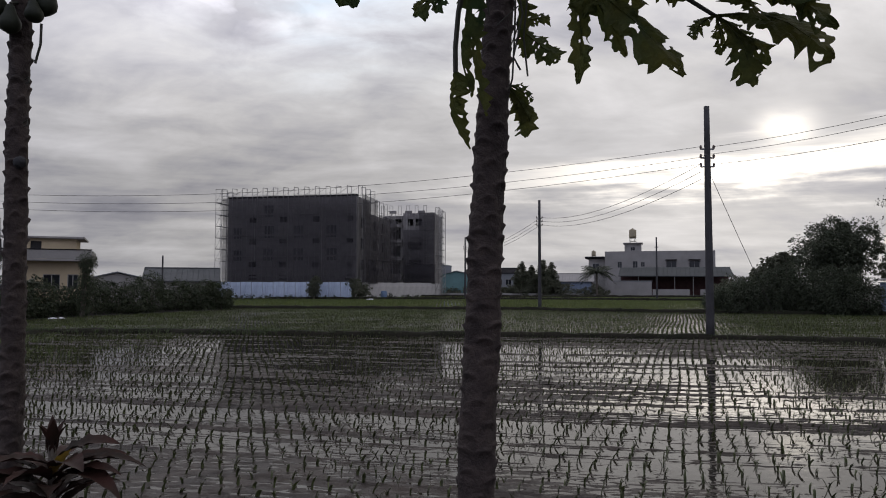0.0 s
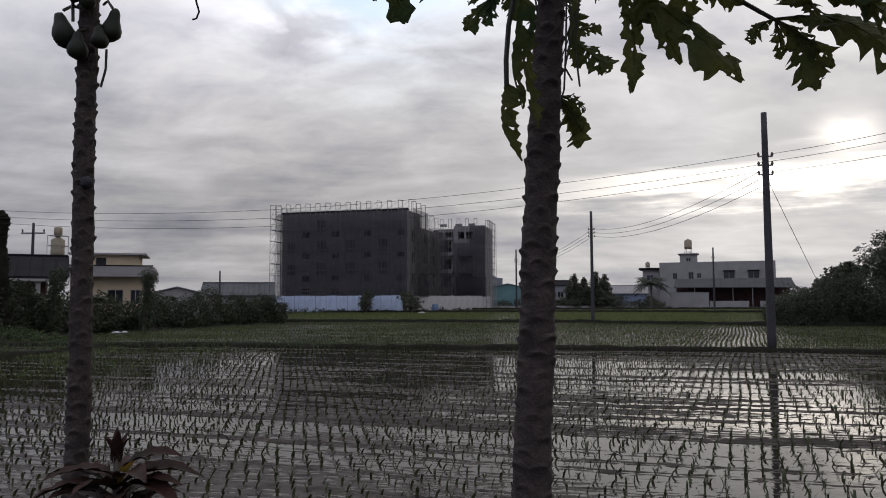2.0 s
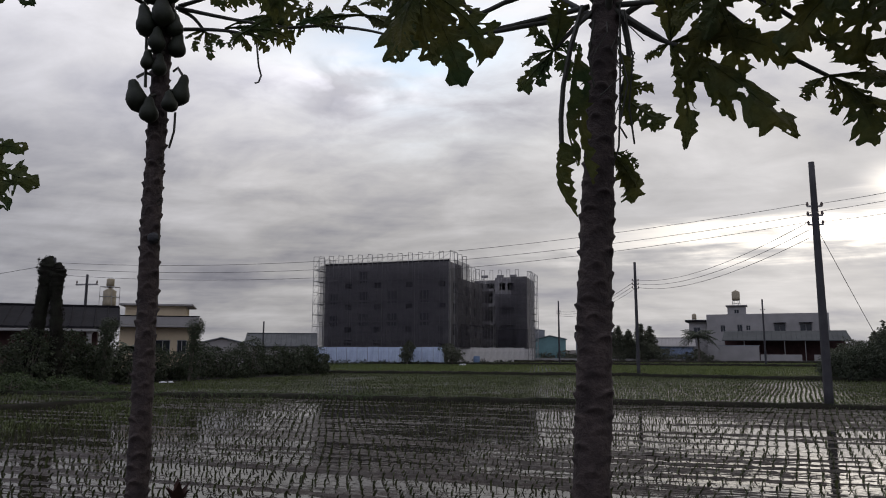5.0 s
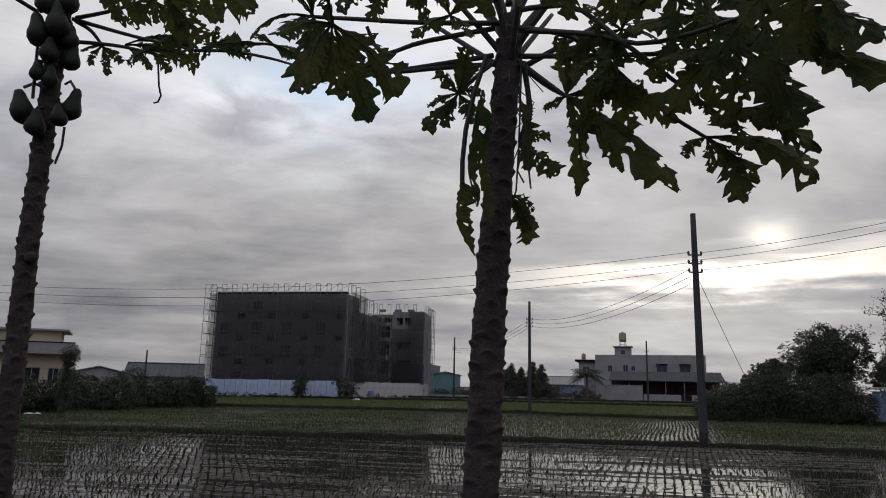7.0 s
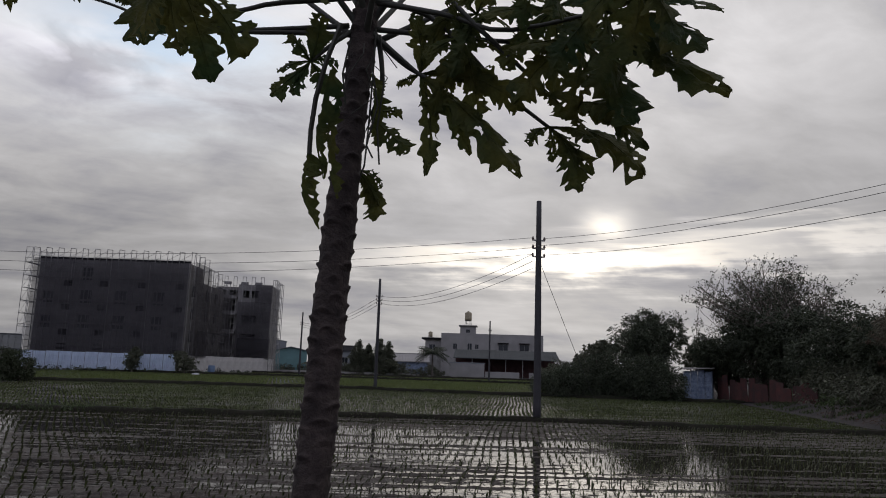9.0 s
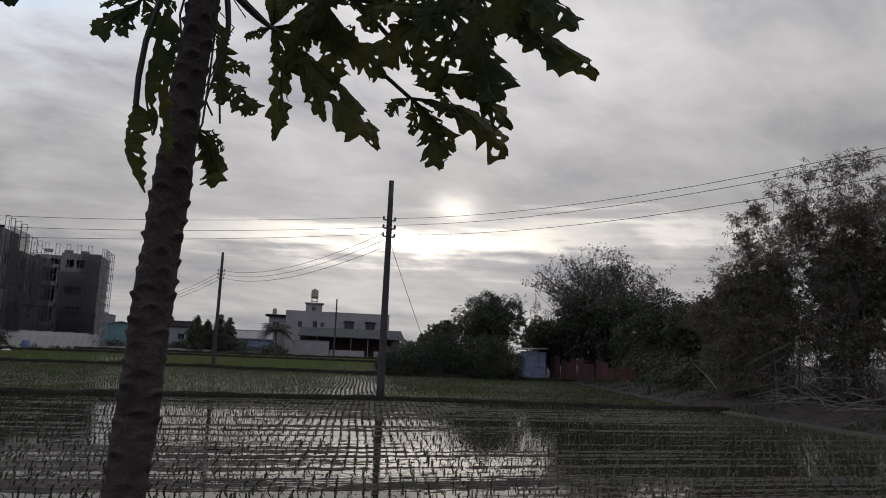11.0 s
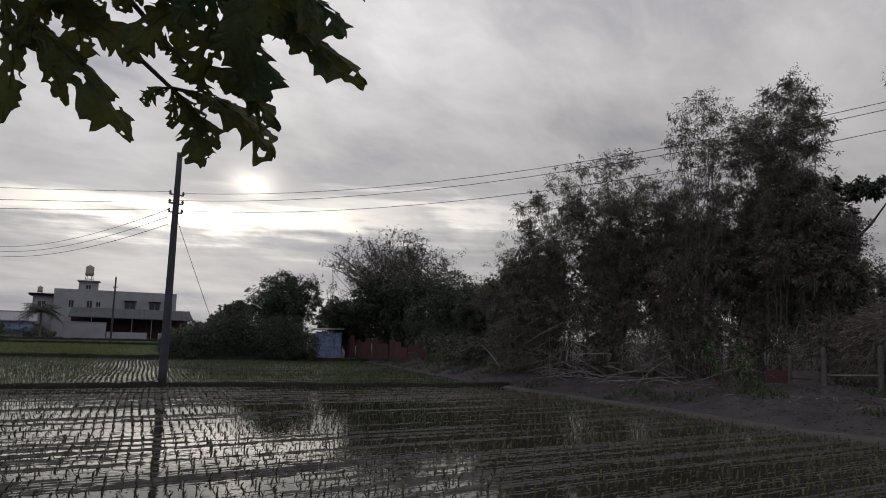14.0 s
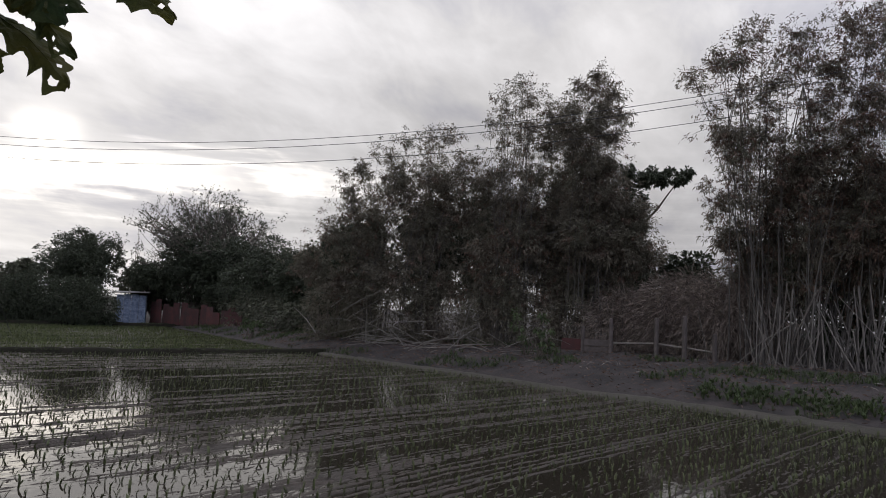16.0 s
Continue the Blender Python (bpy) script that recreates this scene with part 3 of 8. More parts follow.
def hills(i, stride, extent, keep, seed):
    """Planted hills on a skew lattice with small wobbles and gaps."""
    rng = np.random.default_rng(seed)
    x0, x1, y0, y1 = extent
    jj = np.arange(int(y0 / E2[1]) - 12, int(y1 / E2[1]) + 30, stride[1])
    gj = np.repeat(jj, int((x1 - x0) / (E1[0] * stride[0])) + 2)
    gi = np.tile(np.arange(int((x1 - x0) / (E1[0] * stride[0])) + 2) * stride[0], len(jj))
    gi = gi + x0 / E1[0] - gj * E2[0] / E1[0] + np.mod(gj * E2[0] / E1[0], 1.0)
    x = gi * E1[0] + gj * E2[0]
    y = gi * E1[1] + gj * E2[1]
    x, y = x + 0.05 * np.sin(y * 0.5 + 0.3 * np.sin(x * 0.2)) + rng.normal(0, 0.014, x.shape), y + 0.05 * np.sin(x * 0.33) + rng.normal(0, 0.016, x.shape)
    bare = np.sin(x * 1.7 + 2 * np.sin(y * 0.9)) * np.sin(y * 2.3 + 3 * np.sin(x * 0.4)) > 0.93
    ok = in_field(i, x, y) & (rng.uniform(0, 1, x.shape) < keep) & ~bare
    x, y = x[ok], y[ok]
    return np.stack([x, y, np.maximum(mud_height(x, y), -0.012)], 1)


def sprouts(rng, centres, per, length, width, lean, droop):
    """Small sprouts that all bow the same way, a few blades to each."""
    n = len(centres) * per
    c = np.repeat(centres, per, axis=0)
    a = np.repeat(rng.normal(0.1, 0.5, len(centres)), per) + rng.normal(0, 0.2, n)
    tall = np.repeat(rng.uniform(0.7, 1.25, len(centres)), per) * rng.uniform(0.7, 1.1, n) * length
    flip = np.where(rng.uniform(0, 1, n) < 0.1, -1.0, 1.0)
    out = np.stack([np.cos(a) * flip, np.sin(a) * flip, np.zeros(n)], 1)
    side = np.stack([-np.sin(a), np.cos(a), np.zeros(n)], 1)
    th = lean * (np.repeat(rng.uniform(-0.2, 0.9, len(centres)), per) + rng.uniform(-0.15, 0.15, n))
    p0 = c + rng.normal(0, 0.006, (n, 3)) * [1, 1, 0]
    rows = [p0]
    for k, f in enumerate((0.4, 0.35, 0.25)):
        q = rows[-1] + out * (tall * f * np.sin(th))[:, None]
        q[:, 2] += tall * f * np.cos(th)
        rows.append(q)
        th = th + droop * rng.uniform(0.4, 1.2, n) * (0.4 + 0.5 * k)
    w = (width * rng.uniform(0.7, 1.25, n))[:, None] / 2
    s2 = (side + out * 0.6) * w
    v = np.stack([rows[0] - s2 * 0.8, rows[0] + s2 * 0.8, rows[1] - s2, rows[1] + s2, rows[2] - s2 * 0.8, rows[2] + s2 * 0.8, rows[3]], 1).reshape(-1, 3)
    i = np.arange(n)[:, None] * 7
    t = np.stack([i + [0, 1, 3], i + [0, 3, 2], i + [2, 3, 5], i + [2, 5, 4], i + [4, 5, 6]], 1).reshape(-1, 3)
    return v, t


def seedlings(i, stride, extent, keep, seed, per, length, width, lean, droop, material):
    rng = np.random.default_rng(seed)
    c = hills(i, stride, extent, keep, seed)
    v, t = sprouts(rng, c, per, length, width, lean, droop) if i == 0 else blades(rng, c, per, length, width, lean, droop)
    ob = array_mesh("rice_seedlings", v, t, material)
    tagged(ob, "rows of young green rice seedlings standing in water", "rice", kind="stuff")


seedlings(0, (1, 1), (-34, 32, -9, 38), 0.985, 31, 6, 0.13, 0.0145, 0.5, 0.95, M_RICE)
seedlings(1, (1, 1), (-34, 42, 20, 70), 0.97, 32, 4, 0.15, 0.026, 0.5, 0.9, M_RICE_MID)
# the far paddies carry the lit leaf colour
seedlings(2, (2, 1), (-50, 48, 44, 106), 0.98, 33, 3, 0.23, 0.05, 0.6, 0.6, M_RICE_FAR)
seedlings(3, (2, 1), (-50, 54, 80, 122), 0.98, 34, 3, 0.25, 0.07, 0.6, 0.6, M_RICE_FAR)
seedlings(4, (2, 2), (-50, 56, 95, 134), 0.98, 35, 4, 0.28, 0.08, 0.6, 0.6, M_RICE_FAR)


def grass(name, centres, seed, per, length, width, label, material=None):
    rng = np.random.default_rng(seed)
    v, t = blades(rng, np.asarray(centres, dtype=float), per, length, width, 0.8, 0.9)
    ob = array_mesh(name, v, t, material or M_GRASS)
    return tagged(ob, label, "grass", kind="stuff")


def strip_centres(line, n, width, z, seed):
    rng = np.random.default_rng(seed)
    a = np.array(line, dtype=float)
    seg = np.hypot(*np.diff(a, axis=0).T)
    s = rng.uniform(0, seg.sum(), n)
    cum = np.concatenate([[0], np.cumsum(seg)])
    x, y = np.interp(s, cum, a[:, 0]), np.interp(s, cum, a[:, 1])
    clumpy = np.array([noise.noise((p * 0.5, q * 0.5, seed)) for p, q in zip(x, y)]) > -0.1
    off = rng.normal(0, width, n)
    return np.stack([x + off * 0.3, y + off, np.full(n, z)], 1)[clumpy]


grass("bund_grass", strip_centres(BUND_A, 2600, 0.16, 0.13, 41), 41, 5, 0.13, 0.008, "short grass tufts on the bund")
grass("bund_grass", strip_centres(BUND_B, 1600, 0.25, 0.22, 42), 42, 5, 0.14, 0.014, "short grass tufts on the bund")
grass("bund_grass", strip_centres(BUND_C, 1500, 0.3, 0.28, 43), 43, 5, 0.18, 0.03, "short grass tufts on the far bund")
grass("bund_grass", strip_centres([(-23.5, 20.5), (-18.5, 22.1), (-16.9, 25.8), (-17.0, 30.0)], 1200, 0.3, 0.12, 44), 44, 6, 0.2, 0.009, "short grass on the crooked bund")
grass("bund_grass", strip_centres([(-24, 30.9), (-17.6, 30.3), (-12, 30.6), (-6, 29.6)], 2600, 0.5, 0.06, 45), 45, 6, 0.2, 0.009, "grass along the paddy bund")

def corner_weeds():
    rng = np.random.default_rng(47)
    x, y = rng.uniform(-24, -8, 9000), rng.uniform(15, 29.8, 9000)
    patch = np.sin(x * 0.9 + 1.3 * np.sin(y * 0.6)) * np.sin(y * 0.8 + x * 0.2)
    ok = in_field(0, x, y) & (rng.uniform(0, 1, x.shape) < np.clip((-9.5 - x) / 6, 0, 1) * np.clip(0.45 + patch, 0.05, 1))
    grass("paddy_weeds", np.stack([x[ok], y[ok], np.full(ok.sum(), -0.005)], 1), 48, 4, 0.16, 0.016, "green weeds spreading in the paddy corner", M_RICE_MID)


corner_weeds()
# ---- poles and wires ----


def utility_pole(x, y, height, r0=0.155, r1=0.1, lean=(0, 0), insulators=(), rz=0.0, label="weathered round concrete utility pole standing in the paddy"):
    e = empty("utility_pole", x, y, 0, rz, label, "utility pole", "poles across the paddies")
    s = Soup()
    n = 10
    pts = [(lean[0] * k / n, lean[1] * k / n, -0.2 + (height + 0.2) * k / n) for k in range(n + 1)]
    s.tube(pts, [r0 + (r1 - r0) * k / n for k in range(n + 1)], 14)
    s.make("shaft", M_CONC, e, True)
    for z, w in insulators:
        b = bmesh.new()
        add_box(b, -w, w, -0.03, 0.03, z - 0.03, z + 0.03, 0.006)
        part("bracket", b, M_STEEL, e)
        for sx in (-1, 1):
            b = bmesh.new()
            for zz, rr in ((0.05, 0.045), (0.1, 0.06), (0.15, 0.04)):
                bmesh.ops.create_cone(b, cap_ends=True, segments=8, radius1=rr, radius2=rr * 0.8, depth=0.05, matrix=Matrix.Translation((sx * w * 0.94, 0, z + zz - 0.02)))
            part("insulator", b, M_INSUL, e)
    return e


POLE1, POLE2, POLE3 = (10.3, 27.4), (7.75, 57.7), (2.9, 103.0)
utility_pole(*POLE1, 9.15, 0.165, 0.105, insulators=[(7.45, 0.27), (7.1, 0.27), (6.75, 0.27)], rz=0)
utility_pole(*POLE2, 9.1, 0.15, 0.1, insulators=[(7.6, 0.24), (7.3, 0.24), (7.0, 0.24)], label="round concrete utility pole on a paddy bund")
utility_pole(*POLE3, 9.1, 0.15, 0.1, insulators=[(7.6, 0.24), (7.3, 0.24)], label="far concrete utility pole beyond the paddies")
utility_pole(*polar(16.75, 107).xy, 9.1, 0.15, 0.1, insulators=[(7.6, 0.24)], label="concrete utility pole before a white house")
utility_pole(22, -4, 11.6, 0.17, 0.1, insulators=[(9.95, 0.27), (9.6, 0.27), (9.25, 0.27)], label="concrete utility pole beside the dirt bank")


def wire(a, b, sag, r=0.012, label="black overhead wire hanging between poles"):
    s = Soup()
    s.tube(curve_pts(a, b, sag, 18), r, 4)
    ob = s.make("overhead_wire", M_WIRE, None, True)
    tagged(ob, label, "overhead wire", "wires between the poles")


VINE_POLE = (-26.2, 34.4)
for k, z in enumerate((7.55, 7.2, 6.85)):
    dx = (0.25, -0.25, 0.25)[k]
    wire((POLE1[0] + dx, POLE1[1], z), (22 + dx, -4, z + 2.5), 1.4, 0.0085)
    wire((POLE1[0] - dx, POLE1[1], z), (*VINE_POLE, 6.75 - 0.32 * k), 0.95 + 0.05 * k, 0.0085)
    wire((POLE1[0] - 0.26, POLE1[1], 6.85 - 0.3 * k), (POLE2[0] + 0.24, POLE2[1], 7.65 - 0.3 * k), 0.7, 0.012)
    wire((POLE2[0], POLE2[1], 7.6 - 0.3 * k), (POLE3[0], POLE3[1], 7.6 - 0.3 * k), 0.9, 0.016)
wire((*VINE_POLE, 6.6), (-46, 34, 4.6), 0.3, 0.012)
wire((POLE1[0] + 0.1, POLE1[1], 6.45), (*polar(25.4, 36.5).xy, 0.2), 0.06, 0.012, "taut steel guy wire anchored behind the bushes")
# ---- buildings ----


def holed_wall(name, x0, x1, z0, z1, holes, thick, material, parent, y=0.0, label=""):
    """A wall in the plane of local x and z with real openings (x0, x1, z0, z1) through its thickness."""
    xs = sorted({x0, x1, *(h[0] for h in holes), *(h[1] for h in holes)})
    zs = sorted({z0, z1, *(h[2] for h in holes), *(h[3] for h in holes)})
    xs = [x for x in xs if x0 <= x <= x1]
    zs = [z for z in zs if z0 <= z <= z1]

    def solid(i, j):
        if not (0 <= i < len(xs) - 1 and 0 <= j < len(zs) - 1):
            return False
        cx, cz = (xs[i] + xs[i + 1]) / 2, (zs[j] + zs[j + 1]) / 2
        return not any(h[0] < cx < h[1] and h[2] < cz < h[3] for h in holes)

    bm = bmesh.new()
    cache = {}

    def v(i, j, k):
        key = (i, j, k)
        if key not in cache:
            cache[key] = bm.verts.new((xs[i], y + thick * k, zs[j]))
        return cache[key]

    for i in range(len(xs) - 1):
        for j in range(len(zs) - 1):
            if not solid(i, j):
                continue
            bm.faces.new((v(i, j, 0), v(i + 1, j, 0), v(i + 1, j + 1, 0), v(i, j + 1, 0)))
            bm.faces.new((v(i, j, 1), v(i, j + 1, 1), v(i + 1, j + 1, 1), v(i + 1, j, 1)))
            for di, dj, a, b in ((-1, 0, (i, j), (i, j + 1)), (1, 0, (i + 1, j + 1), (i + 1, j)), (0, -1, (i + 1, j), (i, j)), (0, 1, (i, j + 1), (i + 1, j + 1))):
                if not solid(i + di, j + dj):
                    bm.faces.new((v(*a, 0), v(*b, 0), v(*b, 1), v(*a, 1)))
    return part(name, bm, material, parent, label)


def window_unit(parent, x0, x1, z0, z1, y, bars=2, material=None):
    """Frame with mullions and a dark pane, set into an opening."""
    w = new("window")
    w.parent = parent
    bm = bmesh.new()
    f = 0.07
    for a, b, c, d in ((x0, x1, z0, z0 + f), (x0, x1, z1 - f, z1), (x0, x0 + f, z0, z1), (x1 - f, x1, z0, z1)):
        add_box(bm, a, b, y, y + 0.08, c, d)
    for k in range(1, bars + 1):
        xm = x0 + (x1 - x0) * k / (bars + 1)
        add_box(bm, xm - f / 2, xm + f / 2, y + 0.01, y + 0.07, z0, z1)
    part("frame", bm, material or M_STEEL, w)
    bm = bmesh.new()
    add_box(bm, x0, x1, y + 0.09, y + 0.11, z0, z1)
    part("pane", bm, M_GLASS, w)
    return w


M_GLASS = mat("dim_window_glass", (0.02, 0.022, 0.025), 0.12, 0.1, 2, 10, 0, spec=0.5)


def net_sheet(name, parent, p0, p1, z0, z1, seed, bays=8, out=0.12):
    """A wrinkled dust net hung from p0 to p1 (local xy), tied at the scaffold's ledgers."""
    nx, nz = bays * 5, max(6, int((z1 - z0) / 0.45))
    a, b = Vector(p0), Vector(p1)
    d = (b - a).normalized()
    nrm = Vector((d.y, -d.x))
    verts, faces = [], []
    for j in range(nz + 1):
        for i in range(nx + 1):
            f = i / nx
            z = z0 + (z1 - z0) * j / nz
            p = a.lerp(b, f)
            bulge = abs(math.sin(f * bays * math.pi)) * 0.6 + abs(math.sin((z - z0) / 3.05 * math.pi)) * 0.7
            q = out * (bulge + 0.9 * noise.noise((f * 21, z * 0.8, seed)))
            zz = z + (0.12 * noise.noise((f * 13, seed, 2)) if j in (0, nz) else 0)
            verts.append((p.x + nrm.x * q, p.y + nrm.y * q, zz))
    for j in range(nz):
        for i in range(nx):
            k = j * (nx + 1) + i
            faces.append((k, k + 1, k + nx + 2, k + nx + 1))
    return mesh_ob(name, verts, faces, M_NET, parent, True)


def scaffold_frame(parent, a, b, z0, z1, r=0.035, rungs=0):
    s = Soup()
    s.tube([(*a, z0), (*a, z1)], r, 5)
    s.tube([(*b, z0), (*b, z1)], r, 5)
    s.tube([(*a, z1 - 0.03), (*b, z1 - 0.03)], r, 5)
    for k in range(1, rungs + 1):
        z = z0 + (z1 - z0) * k / (rungs + 1)
        s.tube([(*a, z), (*b, z)], r * 0.8, 4)
    return s.make("frame", M_STEEL, parent)


def scaffold_brace(parent, a, b, r=0.022):
    s = Soup()
    s.tube([a, b], r, 4)
    return s.make("brace", M_STEEL, parent)


def main_building():
    e = empty("building_shell", -32.1, 103.1, 0, -11.3, "unfinished four-storey concrete building wrapped in grey dust net", "building")
    W, D1, D2, H1, H2 = 19.9, 6.0, 17.1, 14.7, 12.7
    big, small = [], []
    for xc in (6.46, 11.05, 16.15):
        for zc in (9.75, 6.45):
            big.append((xc - 0.8, xc + 0.8, zc - 0.95, zc + 0.95))
    big.append((5.7, 7.2, 11.9, 13.7))
    for zc in (9.6, 6.3):
        big.append((0.8, 2.3, zc - 0.85, zc + 0.85))
    for xc in (3.95, 8.7, 13.8, 18.8):
        for zc in (11.5, 8.3, 5.0, 3.1):
            small.append((xc - 0.55, xc + 0.55, zc - 0.4, zc + 0.4))
    holed_wall("front_wall", 0, W, 0, H1, big + small, 0.3, M_RAWCONC, e)
    for x0, x1, z0, z1 in big:
        window_unit(e, x0, x1, z0, z1, 0.1, 2)
    side = [(y0, y0 + 1.5, z0, z0 + 1.5) for y0 in (1.8, 8.0, 12.5) for z0 in (4.2, 7.3, 10.3)]
    # side wall lies in local y; built in x and turned
    w = holed_wall("side_wall", 0.3, D1, 0, H1, [h for h in side if h[1] < D1], 0.3, M_RAWCONC, e)
    w.matrix_local = pose(W, 0, 0, 0, 0, 90)
    w = holed_wall("side_wall", D1, D2, 0, H2, [h for h in side if h[0] > D1 and h[3] < H2], 0.3, M_RAWCONC, e)
    w.matrix_local = pose(W, 0, 0, 0, 0, 90)
    box("side_wall", 0, 0.3, 0.3, D2, 0, H1, M_RAWCONC, e)
    box("back_wall", 0.3, W - 0.3, D2 - 0.3, D2, 0, H2, M_RAWCONC, e)
    box("roof_slab", 0.3, W - 0.3, 0.3, D1, H1 - 0.4, H1 - 0.15, M_RAWCONC, e)
    box("roof_slab", 0.3, W - 0.3, D1, D2 - 0.3, H2 - 0.4, H2 - 0.15, M_RAWCONC, e)
    box("parapet", -0.06, W + 0.06, -0.08, 0.26, H1, H1 + 0.28, M_TILE, e, label="dark formwork edge on the roof")
    for z in (3.3, 6.35, 9.4, 12.45):
        box("floor_band", -0.03, W + 0.03, -0.06, -0.003, z - 0.28, z, M_RAWCONC, e)
        box("floor_slab", 0.3, W - 0.3, 0.3, D2 - 0.3 if z < 12 else D1, z - 0.25, z, M_RAWCONC, e)
    for x in (4.98, 9.95, 14.9):
        box("pillar_face", x - 0.2, x + 0.2, -0.05, -0.004, 0, H1, M_RAWCONC, e)

    sc = empty("scaffold", -32.1, 103.1, 0, -11.3, "steel tube scaffold standing round the building and above its roof", "scaffold", "scaffolds")
    # frames in front, one per bay, that show above the roof
    nb = 13
    for k in range(nb + 1):
        x = -0.5 + (W + 1.0) * k / nb
        scaffold_frame(sc, (x, -0.95), (x + 0.4, -0.3), 0, H1 + 1.4, 0.042, 0)
    for k in range(nb):
        x = -0.5 + (W + 1.0) * k / nb
        scaffold_brace(sc, (x, -0.95, H1 + 0.15), (x + 1.6, -0.95, H1 + 1.1))
    for z in (H1 + 0.25, 12.2, 9.1, 6.1):
        scaffold_brace(sc, (-0.5, -0.95, z), (W + 0.5, -0.95, z), 0.025)
    # tower of bays at the far left end, no net on it
    for k in range(4):
        y = -0.8 + k * 1.8
        scaffold_frame(sc, (-1.6, y), (-0.75, y), 0, H1 + 1.4, 0.035, 10)
    for j in range(9):
        z = 0.4 + 1.7 * j
        scaffold_brace(sc, (-1.6, -0.8, z), (-1.6, 4.6, z + 1.6))
        scaffold_brace(sc, (-1.6, -0.8, z), (-0.75, -0.8, z + 1.6), 0.022)
        s = Soup()
        s.add(*box_data(-1.5, -0.85, -0.8, 4.6, z, z + 0.04))
        s.make("deck", M_STEEL, sc)
    # side frames over the lower roof
    for k in range(8):
        y = 0.6 + k * 2.3
        top = H1 + 1.3 if y < D1 + 0.5 else H2 + (2.1 if k < 6 else 1.3)
        scaffold_frame(sc, (W + 0.4, y), (W + 1.05, y), 0, top, 0.04, 8)
        if k:
            scaffold_brace(sc, (W + 1.05, y - 2.3, top - 1.8), (W + 1.05, y, top - 0.4))
            scaffold_brace(sc, (W + 1.05, y - 2.3, top - 0.9), (W + 1.05, y, top - 0.9))
    net = empty("dust_net", -32.1, 103.1, 0, -11.3, "torn translucent grey dust net hung over the scaffold", "dust net", "dust nets")
    for k in range(4):
        x0, x1 = -0.3 + 5.13 * k, -0.3 + 5.13 * (k + 1)
        net_sheet("sheet", net, (x0, -1.05), (x1 - 0.05, -1.05), 2.2, H1 - 0.05 - 0.12 * (k % 2), k, 3)
    net_sheet("sheet", net, (W + 1.12, -0.9), (W + 1.12, D1 + 0.4), 2.4, H1 + 0.1, 7, 3)
    net_sheet("sheet", net, (W + 1.16, D1 + 0.4), (W + 1.16, D2), 5.6, H2 - 0.1, 8, 5, 0.2)
    net_sheet("sheet", net, (W + 1.3, D1 - 5.0), (W + 1.5, D2 + 0.4), 2.2, 5.75, 9, 7, 0.3)


def box_data(x0, x1, y0, y1, z0, z1):
    v = [(x, y, z) for z in (z0, z1) for y in (y0, y1) for x in (x0, x1)]
    return v, [(0, 2, 3, 1), (4, 5, 7, 6), (0, 1, 5, 4), (2, 6, 7, 3), (0, 4, 6, 2), (1, 3, 7, 5)]


